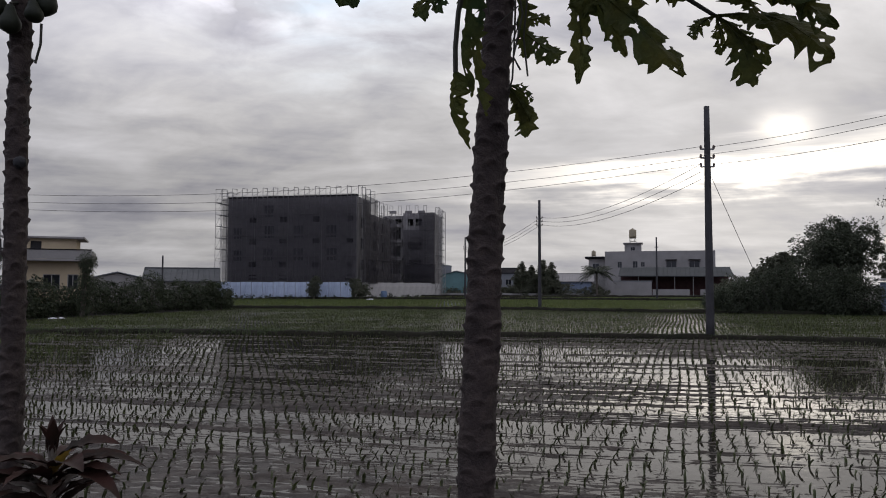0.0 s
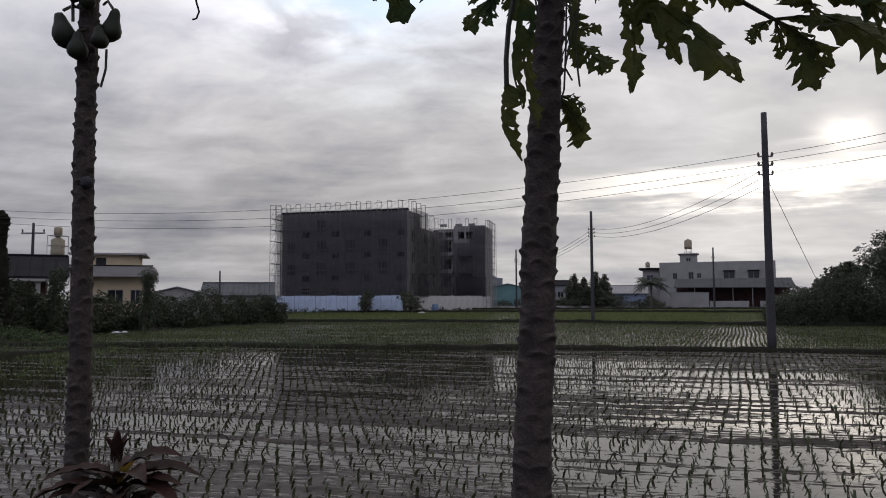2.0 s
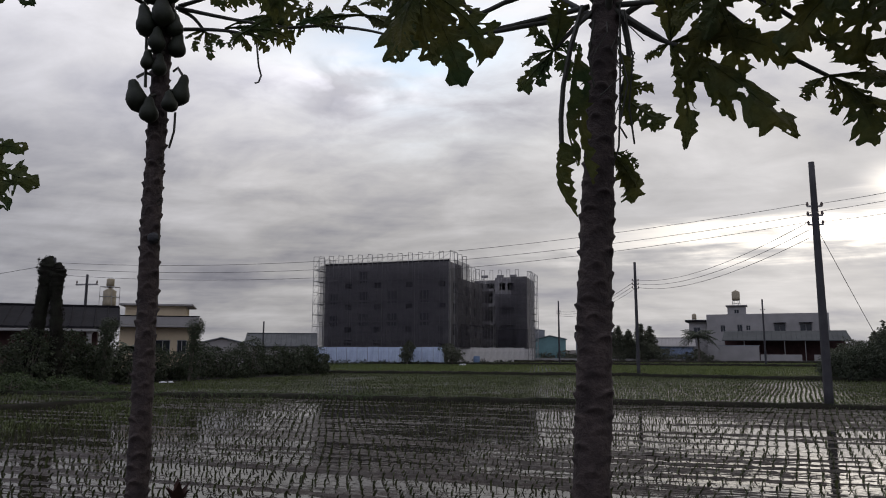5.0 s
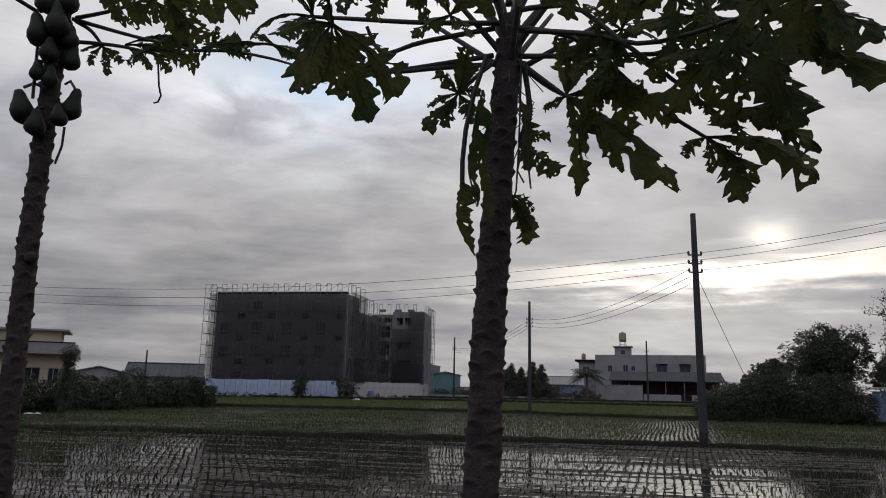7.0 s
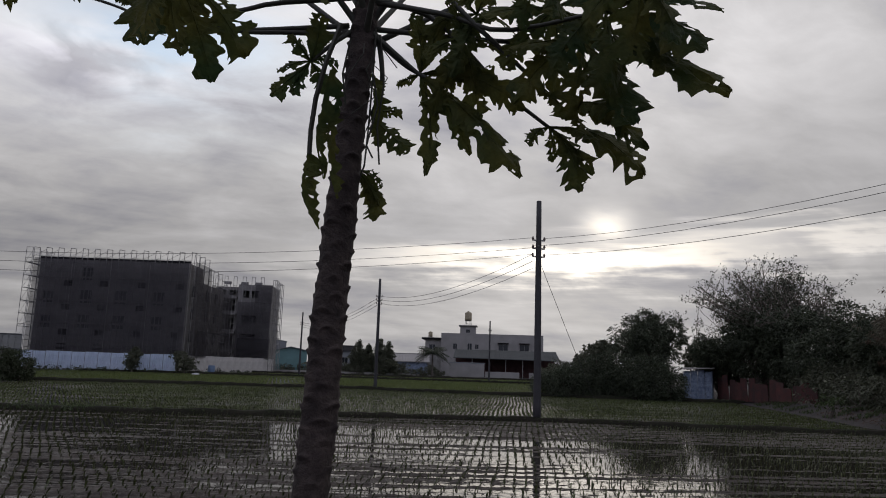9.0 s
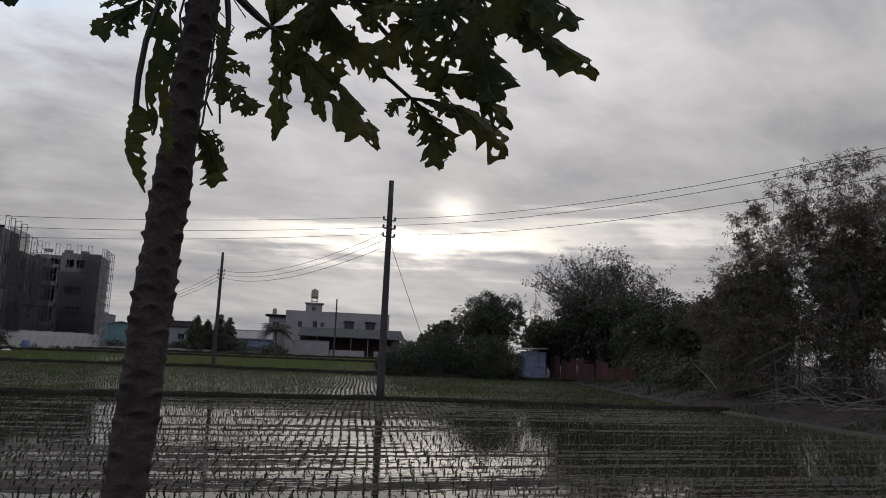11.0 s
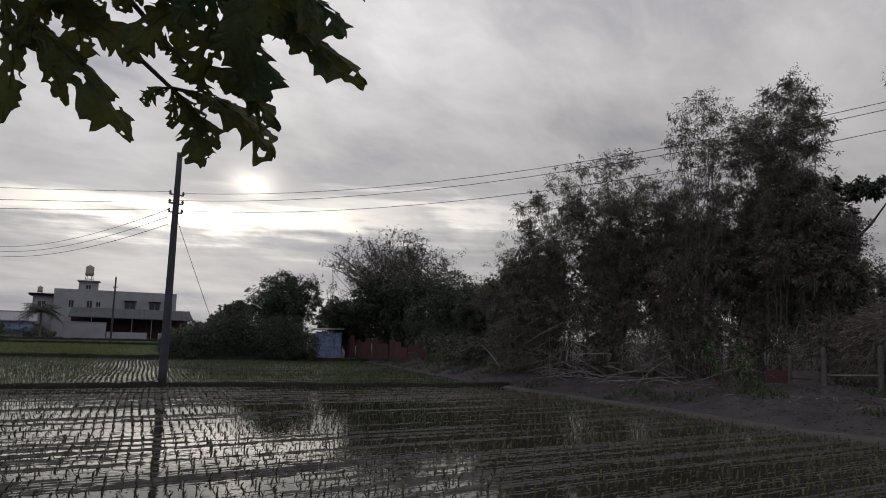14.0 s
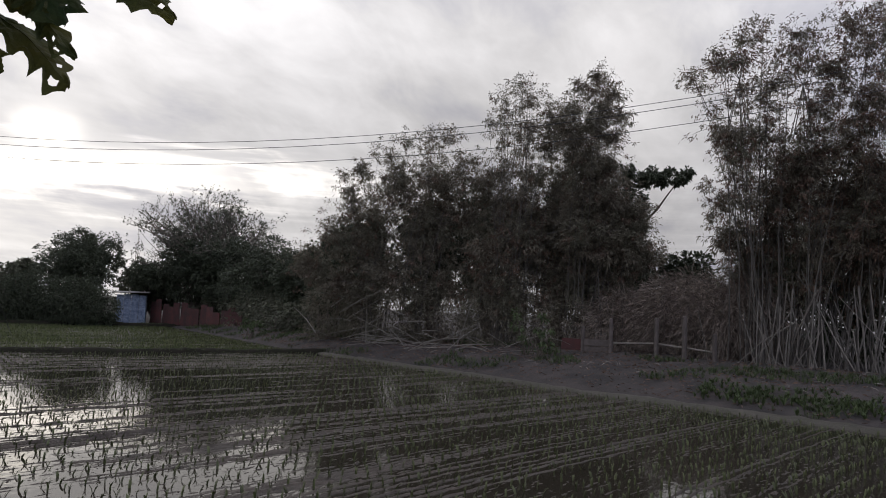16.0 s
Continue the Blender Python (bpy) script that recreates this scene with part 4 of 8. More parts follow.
def second_building():
    x, y, rz = -11.2, 124.2, -8.0
    e = empty("building_shell", x, y, 0, rz, "second unfinished concrete building with open floors and dust net", "building")
    H = 14.6
    box("rear_wing", -1.5, -0.02, 0.5, 8, 0, H - 0.8, M_RAWCONC, e)
    holes = [(0.5, 3.3, z0, z0 + 1.9) for z0 in (0.8, 4.0, 7.1, 10.2)] + [(0.5, 1.7, 12.9, 13.7), (2.2, 3.6, 12.7, 13.7)]
    holed_wall("front_wall", 0, 4.0, 0, H - 0.5, holes, 0.35, M_RAWCONC, e)
    for z in (3.5, 6.6, 9.7, 12.5):
        box("floor_slab", 0.31, 9.19, 0.36, 7.69, z - 0.25, z, M_RAWCONC, e)
        box("balcony_edge", 0.2, 3.7, -0.5, -0.01, z - 0.2, z + 0.25, M_RAWCONC, e)
    holes = [(4.8, 5.8, 12.4, 13.6), (6.2, 7.3, 12.4, 13.6), (4.9, 7.2, 8.2, 9.6), (4.9, 7.2, 5.0, 6.4)]
    holed_wall("front_wall", 4.0, 9.5, 0, H, holes, 0.35, M_RAWCONC, e, -1.2)
    box("side_wall", 9.2, 9.5, -0.84, 8, 0, H, M_RAWCONC, e)
    box("side_wall", 0, 0.3, 0.36, 8, 0, H - 0.5, M_RAWCONC, e)
    box("back_wall", 0.3, 9.2, 7.7, 8, 0, H, M_RAWCONC, e)
    box("roof_slab", 0.3, 9.2, 0.36, 7.7, H - 0.5, H - 0.3, M_RAWCONC, e)
    for xx in (1.5, 4.3, 6.6):
        box("parapet_block", xx, xx + 1.2, -1.2, -0.7, H, H + 0.45, M_RAWCONC, e)
    sc = empty("scaffold", x, y, 0, rz, "steel tube scaffold at the second building", "scaffold", "scaffolds")
    for k in range(5):
        scaffold_frame(sc, (9.75, -1.6 + 1.9 * k), (10.45, -1.6 + 1.9 * k), 0, H + 0.9, 0.05, 12)
    for j in range(9):
        z = 1.0 + 1.6 * j
        scaffold_brace(sc, (9.75, -1.6, z), (10.45, -1.6, z + 1.5), 0.03)
        scaffold_brace(sc, (10.45, -1.6, z), (10.45, 6, z + 1.3), 0.03)
    for k in range(6):
        xx = 0.2 + 1.5 * k
        scaffold_frame(sc, (xx, -1.7), (xx + 0.5, -1.5), 0, H + 1.3, 0.04, 9)
    net = empty("dust_net", x, y, 0, rz, "translucent grey dust net hung over the second building", "dust net", "dust nets")
    net_sheet("sheet", net, (4.2, -2.0), (9.7, -2.0), 2.3, 11.6, 21, 3)
    net_sheet("sheet", net, (7.0, -2.1), (9.8, -2.1), 11.5, H, 22, 2)
    net_sheet("sheet", net, (4.6, -2.25), (9.9, -2.25), 2.2, 5.6, 23, 4, 0.3)


def hoarding(a, b, n, height, material, label, rust=()):
    """A site fence of corrugated sheet panels between two points."""
    a, b = Vector(a), Vector(b)
    d = b - a
    rz = math.degrees(math.atan2(d.y, d.x))
    e = empty("site_fence", a.x, a.y, 0, rz, label, "site fence", "site fences")
    L = d.length
    w = L / n
    seg = 12
    verts, faces = [], []
    for i in range(seg * 2 + 1):
        x = (w - 0.06) * i / (seg * 2)
        y = 0.03 if i % 4 in (0, 1) else -0.03
        for z in (0.05, height):
            verts.append((x, y, z))
            verts.append((x, y + 0.015, z))
    for i in range(seg * 2):
        k = i * 4
        faces += [(k, k + 4, k + 6, k + 2), (k + 1, k + 3, k + 7, k + 5), (k + 2, k + 6, k + 7, k + 3)]
    me = bpy.data.meshes.new("panel")
    me.from_pydata(verts, [], faces)
    me.materials.append(material)
    for k in range(n):
        p = new("panel", me)
        p.parent = e
        p.location = (k * w, 0, 0.03 * math.sin(k * 2.3))
    s = [Soup() for _ in range(n + 1)]
    for k in range(n + 1):
        s[k].tube([(k * w, 0.1, 0), (k * w, 0.1, height + 0.12)], 0.035, 6)
        s[k].make("post", M_STEEL, e)
    for z in (0.4, height - 0.3):
        bm = bmesh.new()
        add_box(bm, 0, L, 0.055, 0.095, z, z + 0.05)
        part("rail", bm, M_STEEL, e)
    return e


def gable_house(name, x, y, rz, w, d, eave, ridge, wall, roof, label, over=0.5, doors=(), windows=(), category="house", ridge_along_x=True):
    """A house whose front faces local -y; the ridge runs along local x or y."""
    e = empty(name, x, y, 0, rz, label, category)
    t = 0.25
    if ridge_along_x:
        holed_wall("front_wall", -w / 2, w / 2, 0, eave, list(doors) + list(windows), t, wall, e)
        box("back_wall", -w / 2, w / 2, d - t, d, 0, eave, wall, e, 0)
        for sx in (-1, 1):
            x0, x1 = (-w / 2, -w / 2 + t) if sx < 0 else (w / 2 - t, w / 2)
            bm = bmesh.new()
            prof = [(t, 0), (d - t, 0), (d - t, eave), (d / 2, ridge - 0.1), (t, eave)]
            f = bm.faces.new([bm.verts.new((x0, py, pz)) for py, pz in prof])
            r = bmesh.ops.extrude_face_region(bm, geom=[f])
            bmesh.ops.translate(bm, vec=(x1 - x0, 0, 0), verts=[q for q in r["geom"] if isinstance(q, bmesh.types.BMVert)])
            part("gable_wall", bm, wall, e)
        lines = [((-over, eave - over * (ridge - eave) / (d / 2)), (d / 2, ridge)), ((d / 2, ridge), (d + over, eave - over * (ridge - eave) / (d / 2)))]
        for (ya, za), (yb, zb) in lines:
            bm = bmesh.new()
            vs = [bm.verts.new(p) for p in ((-w / 2 - over, ya, za), (w / 2 + over, ya, za), (w / 2 + over, yb, zb), (-w / 2 - over, yb, zb))]
            f = bm.faces.new(vs)
            r = bmesh.ops.extrude_face_region(bm, geom=[f])
            bmesh.ops.translate(bm, vec=(0, 0, 0.14), verts=[q for q in r["geom"] if isinstance(q, bmesh.types.BMVert)])
            part("roof", bm, roof, e)
        # sheet ribs or tile courses running down the slope
        s = Soup()
        n = int(w / 0.6)
        for k in range(n + 1):
            xx = -w / 2 - over + (w + 2 * over) * k / n
            (ya, za), (yb, zb) = lines[0]
            s.tube([(xx, ya, za + 0.15), (xx, yb, zb + 0.15)], 0.05, 4)
        s.make("roof_rib", roof, e)
        bm = bmesh.new()
        add_box(bm, -w / 2 - over, w / 2 + over, d / 2 - 0.15, d / 2 + 0.15, ridge + 0.08, ridge + 0.26, 0.04)
        part("ridge_cap", bm, roof, e)
    else:
        bm = bmesh.new()
        prof = [(-w / 2, 0), (w / 2, 0), (w / 2, eave), (0, ridge - 0.1), (-w / 2, eave)]
        f = bm.faces.new([bm.verts.new((px, 0, pz)) for px, pz in prof])
        r = bmesh.ops.extrude_face_region(bm, geom=[f])
        bmesh.ops.translate(bm, vec=(0, d, 0), verts=[q for q in r["geom"] if isinstance(q, bmesh.types.BMVert)])
        part("wall", bm, wall, e)
        for sx in (-1, 1):
            bm = bmesh.new()
            ze = eave - over * (ridge - eave) / (w / 2)
            vs = [bm.verts.new(p) for p in ((sx * (w / 2 + over), -over, ze), (0, -over, ridge), (0, d + over, ridge), (sx * (w / 2 + over), d + over, ze))]
            f = bm.faces.new(vs)
            r = bmesh.ops.extrude_face_region(bm, geom=[f])
            bmesh.ops.translate(bm, vec=(0, 0, 0.12), verts=[q for q in r["geom"] if isinstance(q, bmesh.types.BMVert)])
            part("roof", bm, roof, e)
    for x0, x1, z0, z1 in windows:
        window_unit(e, x0, x1, z0, z1, 0.1, 1)
    for x0, x1, z0, z1 in doors:
        box("door", x0, x1, 0.1, 0.15, z0, z1, M_DARK, e)
    return e


def water_tank(x, y, z, r, h, label, legs=0.0):
    e = empty("water_tank", x, y, z, 0, label, "water tank", "water tanks")
    s = Soup()
    prof = [(0.0, r * 0.98), (0.12 * h, r), (0.3 * h, r * 1.02), (0.32 * h, r * 0.97), (0.6 * h, r * 1.02), (0.62 * h, r * 0.97), (0.84 * h, r), (0.94 * h, r * 0.6), (h, r * 0.25)]
    s.tube([(0, 0, legs + q[0]) for q in prof], [q[1] for q in prof], 18)
    s.make("tank_body", M_TANK, e, True)
    s = Soup()
    s.tube([(0, 0, legs + h * 0.98), (0, 0, legs + h * 1.06)], [r * 0.22, r * 0.2], 12)
    s.make("lid", M_TANK, e)
    if legs:
        for k in range(4):
            a = math.pi / 4 + k * math.pi / 2
            s = Soup()
            s.tube([(1.15 * r * math.cos(a), 1.15 * r * math.sin(a), 0), (0.85 * r * math.cos(a), 0.85 * r * math.sin(a), legs + 0.05)], 0.05, 5)
            s.make("leg", M_STEEL, e)
        s = Soup()
        for f in (0.35, 0.95):
            q = [(1.05 * r * math.cos(math.pi / 4 + k * math.pi / 2), 1.05 * r * math.sin(math.pi / 4 + k * math.pi / 2), legs * f) for k in range(5)]
            for p0, p1 in zip(q, q[1:]):
                s.tube([p0, p1], 0.035, 4)
        s.make("brace", M_STEEL, e)
    return e


main_building()
second_building()
hoarding((-34.4, 101.9), (-13.0, 97.6), 13, 2.45, M_HOARD_B, "pale blue corrugated site fence at the building's foot")
hoarding((-12.6, 98.6), (-0.9, 124.0), 14, 2.4, M_HOARD_W, "white panelled site fence beside the building")


def tiled_hall():
    c = polar(-38.9, 54) + Vector((-1.26, -0.82, 0))
    e = gable_house("tiled_hall", c.x, c.y, 33, 12.5, 8.0, 3.85, 5.05, M_BRICK, M_TILE, "long low hall with a dark tiled roof and white pillars", 1.3, category="hall")
    for k in range(5):
        x = -5.8 + 2.9 * k
        s = Soup()
        s.tube([(x, -1.0, 0), (x, -1.0, 3.1), (x, -1.0, 3.3)], [0.17, 0.16, 0.26], 10)
        s.make("pillar", M_WHITEW, e, label="white round pillar")
    box("eave_board", -7.4, 7.4, -1.36, -1.28, 3.26, 3.44, M_WHITEW, e)


def yellow_house():
    c = polar(-29.6, 74)
    e = empty("yellow_house", c.x, c.y, 0, 24, "pale yellow flat-roofed house with a balcony", "house")
    holed_wall("wall", -3.6, 3.0, 0, 4.2, [(-0.4, 1.0, 1.6, 3.0), (1.6, 2.5, 1.6, 3.0)], 0.25, M_YELLOW, e)
    window_unit(e, -0.4, 1.0, 1.6, 3.0, 0.1, 1)
    window_unit(e, 1.6, 2.5, 1.6, 3.0, 0.1, 1)
    box("side_wall", 2.75, 3.0, 0.26, 8, 0, 4.2, M_YELLOW, e)
    box("side_wall", -3.6, -3.35, 0.26, 8, 0, 4.2, M_YELLOW, e)
    box("balcony_slab", -3.9, 3.6, -1.2, 8, 4.2, 4.4, M_WHITEW, e)
    box("balcony_rail", -3.9, 3.6, -1.2, -1.05, 4.41, 5.2, M_WHITEW, e, label="pale balcony parapet with a dark cap")
    box("balcony_rail", 3.45, 3.6, -1.04, 8, 4.41, 5.2, M_WHITEW, e)
    box("rail_cap", -3.95, 3.66, -1.25, -1.0, 5.21, 5.31, M_TILE, e)
    holed_wall("upper_wall", -3.4, 2.2, 4.41, 6.35, [(-1.6, -0.7, 4.5, 6.1)], 0.25, M_YELLOW, e, 1.2)
    box("door", -1.6, -0.7, 1.3, 1.36, 4.5, 6.1, M_DARK, e)
    box("upper_side", 1.95, 2.2, 1.46, 6.5, 4.41, 6.35, M_YELLOW, e)
    box("upper_side", -3.4, -3.15, 1.46, 6.5, 4.41, 6.35, M_YELLOW, e)
    box("roof_slab", -3.9, 2.9, 0.6, 7.0, 6.36, 6.55, M_WHITEW, e)


def white_house():
    c = polar(16.6, 148)
    e = empty("white_house", c.x, c.y, 0, -16.6, "large white two-storey house with a stair tower", "house")
    wins = [(-4.3, -3.3, 5.6, 7.0), (-2.7, -1.9, 5.8, 6.8), (2.2, 4.2, 5.3, 7.0), (6.6, 8.6, 5.3, 7.0), (-7.3, -6.4, 5.6, 6.9)]
    holed_wall("wall", -9.8, 11.5, 0, 9.0, wins, 0.3, M_WHITEW, e)
    for w in wins:
        window_unit(e, *w, 0.1, 1)
    for x0, x1, z0, z1 in wins[2:4]:
        box("awning", x0 - 0.1, x1 + 0.1, -0.7, -0.01, z1 + 0.1, z1 + 0.25, M_TILE, e)
    box("side_wall", -9.8, -9.5, 0.31, 10, 0, 9.0, M_WHITEW, e)
    box("side_wall", 11.2, 11.5, 0.31, 10, 0, 9.0, M_WHITEW, e)
    box("roof_slab", -9.5, 11.2, 0.31, 10, 8.5, 8.7, M_WHITEW, e)
    holed_wall("tower_wall", -5.9, -2.6, 9.0, 10.6, [(-4.7, -3.8, 9.15, 9.95)], 0.25, M_WHITEW, e, 1.0)
    box("tower_side", -5.9, -5.65, 1.26, 5, 8.71, 10.6, M_WHITEW, e)
    box("tower_side", -2.85, -2.6, 1.26, 5, 8.71, 10.6, M_WHITEW, e)
    box("tower_back", -5.64, -2.86, 4.7, 4.95, 8.72, 10.59, M_WHITEW, e)
    window_unit(e, -4.7, -3.8, 9.15, 9.95, 1.1, 1)
    box("tower_roof", -6.2, -2.3, 0.6, 5.4, 10.61, 10.8, M_WHITEW, e)
    box("wing", -13.2, -9.9, 1.0, 8, 0, 7.6, M_WHITEW, e)
    box("wing_roof", -13.9, -9.9, 0.3, 8.4, 7.61, 8.0, M_TILE, e)
    window_unit(e, -12.4, -11.0, 5.0, 6.6, 0.85, 1)
    p = pose(c.x, c.y, 0, 0, 0, -16.6) @ Vector((-4.3, 3, 10.8))
    water_tank(p.x, p.y, p.z, 0.75, 1.9, "round steel rooftop water tank on a stand", 1.1)
    p = pose(c.x, c.y, 0, 0, 0, -16.6) @ Vector((-12.4, 4, 8.0))
    water_tank(p.x, p.y, p.z, 0.45, 1.1, "small steel rooftop water tank", 0.3)
    # sheet canopy before the house
    c2 = polar(17.9, 136)
    e2 = empty("canopy_shed", c2.x, c2.y, 0, -17.5, "open shed with a long green-grey sheet roof", "shed")
    bm = bmesh.new()
    vs = [bm.verts.new(q) for q in ((-9.6, -1, 3.7), (10.6, -1, 3.6), (10.2, 5, 5.4), (-9.6, 5, 5.4))]
    f = bm.faces.new(vs)
    r = bmesh.ops.extrude_face_region(bm, geom=[f])
    bmesh.ops.translate(bm, vec=(0, 0, 0.12), verts=[q for q in r["geom"] if isinstance(q, bmesh.types.BMVert)])
    part("roof", bm, M_AWNING, e2)
    for k in range(26):
        s = Soup()
        x = -9.5 + 0.79 * k
        s.tube([(x, -1, 3.84), (x, 5, 5.56)], 0.03, 4)
        s.make("roof_rib", M_AWNING, e2)
    for k in range(7):
        s = Soup()
        s.tube([(-9.2 + 3.2 * k, -0.6, 0), (-9.2 + 3.2 * k, -0.6, 3.75)], 0.07, 6)
        s.make("post", M_STEEL, e2)
    box("back_wall", -9.6, 10.0, 4.6, 4.8, 0, 5.3, M_BRICK, e2)
    # boundary walls
    c3 = polar(13.3, 131)
    w = empty("boundary_wall", c3.x, c3.y, 0, -15, "pale plastered yard wall beside the paddies", "wall", "yard walls")
    box("panel", 0.6, 7.0, 0, 0.2, 0, 2.75, M_WHITEW, w)
    box("coping", 0.5, 7.1, -0.06, 0.26, 2.76, 2.9, M_GREYROOF, w)
    w = empty("boundary_wall", c3.x, c3.y, 0, -15, "low pale yard wall beside the paddies", "wall", "yard walls")
    box("panel", 7.15, 13.4, 0, 0.2, 0, 1.35, M_WHITEW, w)
    box("panel", 15.2, 17.0, 0, 0.2, 0, 1.35, M_WHITEW, w)


tiled_hall()
yellow_house()
white_house()
p = polar(-33.2, 63)
tank = water_tank(p.x, p.y, 0, 0.5, 1.5, "round ochre water tank on a tall steel stand", 5.5)
for k in range(4):
    a = math.pi / 4 + k * math.pi / 2
    s = Soup()
    s.tube([(0.75 * math.cos(a), 0.75 * math.sin(a), 5.4), (0.75 * math.cos(a), 0.75 * math.sin(a), 7.15)], 0.025, 4)
    s.make("cage_post", M_STEEL, tank)
for z in (5.45, 6.3, 7.1):
    s = Soup()
    s.tube([(0.75 * math.cos(math.pi / 4 + k * math.pi / 2), 0.75 * math.sin(math.pi / 4 + k * math.pi / 2), z) for k in range(5)], 0.025, 4)
    s.make("cage_rail", M_STEEL, tank)
s = Soup()
s.tube([(0, 0, 7.05), (0, 0, 7.2), (0, 0, 7.75), (0, 0, 7.8)], [0.2, 0.3, 0.3, 0.12], 12)
s.make("top_cylinder", M_TANK, tank, True)
p = polar(-25.1, 92)
gable_house("warehouse", p.x, p.y, 24, 7.5, 14, 2.6, 3.5, M_WHITEW, M_GREYROOF, "low white warehouse with a grey gable roof", 0.3, category="warehouse", ridge_along_x=False)
p = polar(-20.65, 96)
gable_house("warehouse", p.x, p.y, 18, 8.4, 8, 2.6, 4.1, M_WHITEW, M_SLATE, "long low warehouse with a dark pitched roof", 0.5, category="warehouse")
p = polar(0.9, 150)
gable_house("teal_warehouse", p.x, p.y, -1, 6.5, 10, 4.3, 5.0, M_TEAL, M_GREYROOF, "small teal sheet-metal warehouse", 0.3, category="warehouse", ridge_along_x=False)
p = polar(-0.35, 170)
gable_house("grey_block", p.x, p.y, 0, 5, 8, 6.6, 7.0, M_GREYROOF, M_GREYROOF, "plain grey concrete block behind the warehouse", 0.1, category="building", ridge_along_x=False)
p = polar(10.3, 145)
gable_house("blue_shed", p.x, p.y, -10, 7.5, 6, 2.9, 4.3, M_BLUESHEET, M_WHITEW, "low shed of pale blue sheet with a white roof", 0.4, category="shed")
p = polar(4.4, 175)
gable_house("far_house", p.x, p.y, -4, 9, 8, 5.0, 6.2, M_GREYROOF, M_TILE, "far grey house behind the trees", 0.3, category="house", windows=[(-3, -1.5, 2, 3.5), (1.5, 3, 2, 3.5)])


def left_pole():
    p = polar(-34.75, 72)
    e = utility_pole(p.x, p.y, 8.9, 0.16, 0.11, label="concrete utility pole with a crossarm behind the hall")
    box("crossarm", -1.1, 1.1, -0.06, 0.06, 7.9, 8.05, M_STEEL, e)
    for x in (-1.0, 0.0, 1.0):
        s = Soup()
        s.tube([(x, 0, 8.05), (x, 0, 8.2), (x, 0, 8.35)], [0.04, 0.08, 0.03], 8)
        s.make("insulator", M_INSUL, e)
    q = polar(-22.0, 92)
    utility_pole(q.x, q.y, 5.6, 0.12, 0.09, label="short lamp pole beside the warehouses")


left_pole()
# pale concrete ditch edge at the far end of the paddies
bm = bmesh.new()
add_box(bm, -3, 34, 128.4, 128.7, -0.1, 0.55, 0.03)
tagged(part("ditch_wall", bm, M_WHITEW, None), "low pale concrete ditch wall at the paddy's end", "wall", kind="structure")


def red_shed():
    # shed of faded blue sheet, and the rusty fence that runs on from it
    p = polar(31.7, 61.5)
    e = empty("sheet_shed", p.x, p.y, 0, -36, "small shed of patched faded blue and white sheets", "shed")
    for k in range(4):
        box("wall_sheet", k * 0.55, k * 0.55 + 0.53, 0.02 * (k % 2), 0.06 + 0.02 * (k % 2), 0, 2.35 + 0.05 * (k % 3), M_BLUESHEET, e)
    box("side_sheet", 2.16, 2.22, 0.1, 2.2, 0, 2.4, M_BLUESHEET, e)
    bm = bmesh.new()
    add_box(bm, -0.3, 2.5, -0.35, 2.4, 2.48, 2.56, 0.02)
    r = part("roof", bm, M_WHITEW, e)
    r.rotation_euler = (radians(2), radians(-2), 0)
    a, b = p + Vector((2.6, -0.8, 0)), Vector((33.0, 38.2, 0))
    d = b - a
    f = empty("sheet_fence", a.x, a.y, 0, math.degrees(math.atan2(d.y, d.x)), "rusty red corrugated sheet fence along the bank", "fence", "sheet fences")
    n = 14
    for k in range(n):
        w = d.length / n
        h = 1.9 + 0.25 * math.sin(k * 1.7) - 0.03 * k
        bm = bmesh.new()
        add_box(bm, k * w, (k + 1) * w - 0.05, -0.02, 0.02, 0.2, h, 0.005)
        q = part("sheet", bm, M_REDSHEET, f)
        q.rotation_euler = (radians(3 * math.sin(k * 2.1)), 0, 0)


red_shed()
# ---- trees, hedges, bamboo ----


def leaf_arrays(rng, p, d, length, width):
    """Small bent leaf blades at points p along directions d: vertices and triangles."""
    n = len(p)
    d = d / np.maximum(np.linalg.norm(d, axis=1), 1e-6)[:, None]
    r = rng.standard_normal((n, 3))
    s = np.cross(d, r)
    s /= np.maximum(np.linalg.norm(s, axis=1), 1e-6)[:, None]
    ln = (length * rng.uniform(0.6, 1.25, n))[:, None]
    w = (width * rng.uniform(0.7, 1.25, n))[:, None] / 2
    mid = p + d * ln * 0.45
    tip = p + d * ln
    tip[:, 2] -= ln[:, 0] * 0.18
    v = np.stack([p, mid - s * w, mid + s * w, tip], 1).reshape(-1, 3)
    i = np.arange(n)[:, None] * 4
    t = np.stack([i + [0, 1, 2], i + [1, 3, 2]], 1).reshape(-1, 3)
    return v, t


def ball(rng, n, shell=0.5):
    q = rng.standard_normal((n, 3))
    q /= np.linalg.norm(q, axis=1)[:, None]
    return q * (shell + (1 - shell) * rng.uniform(0, 1, n) ** 0.6)[:, None]


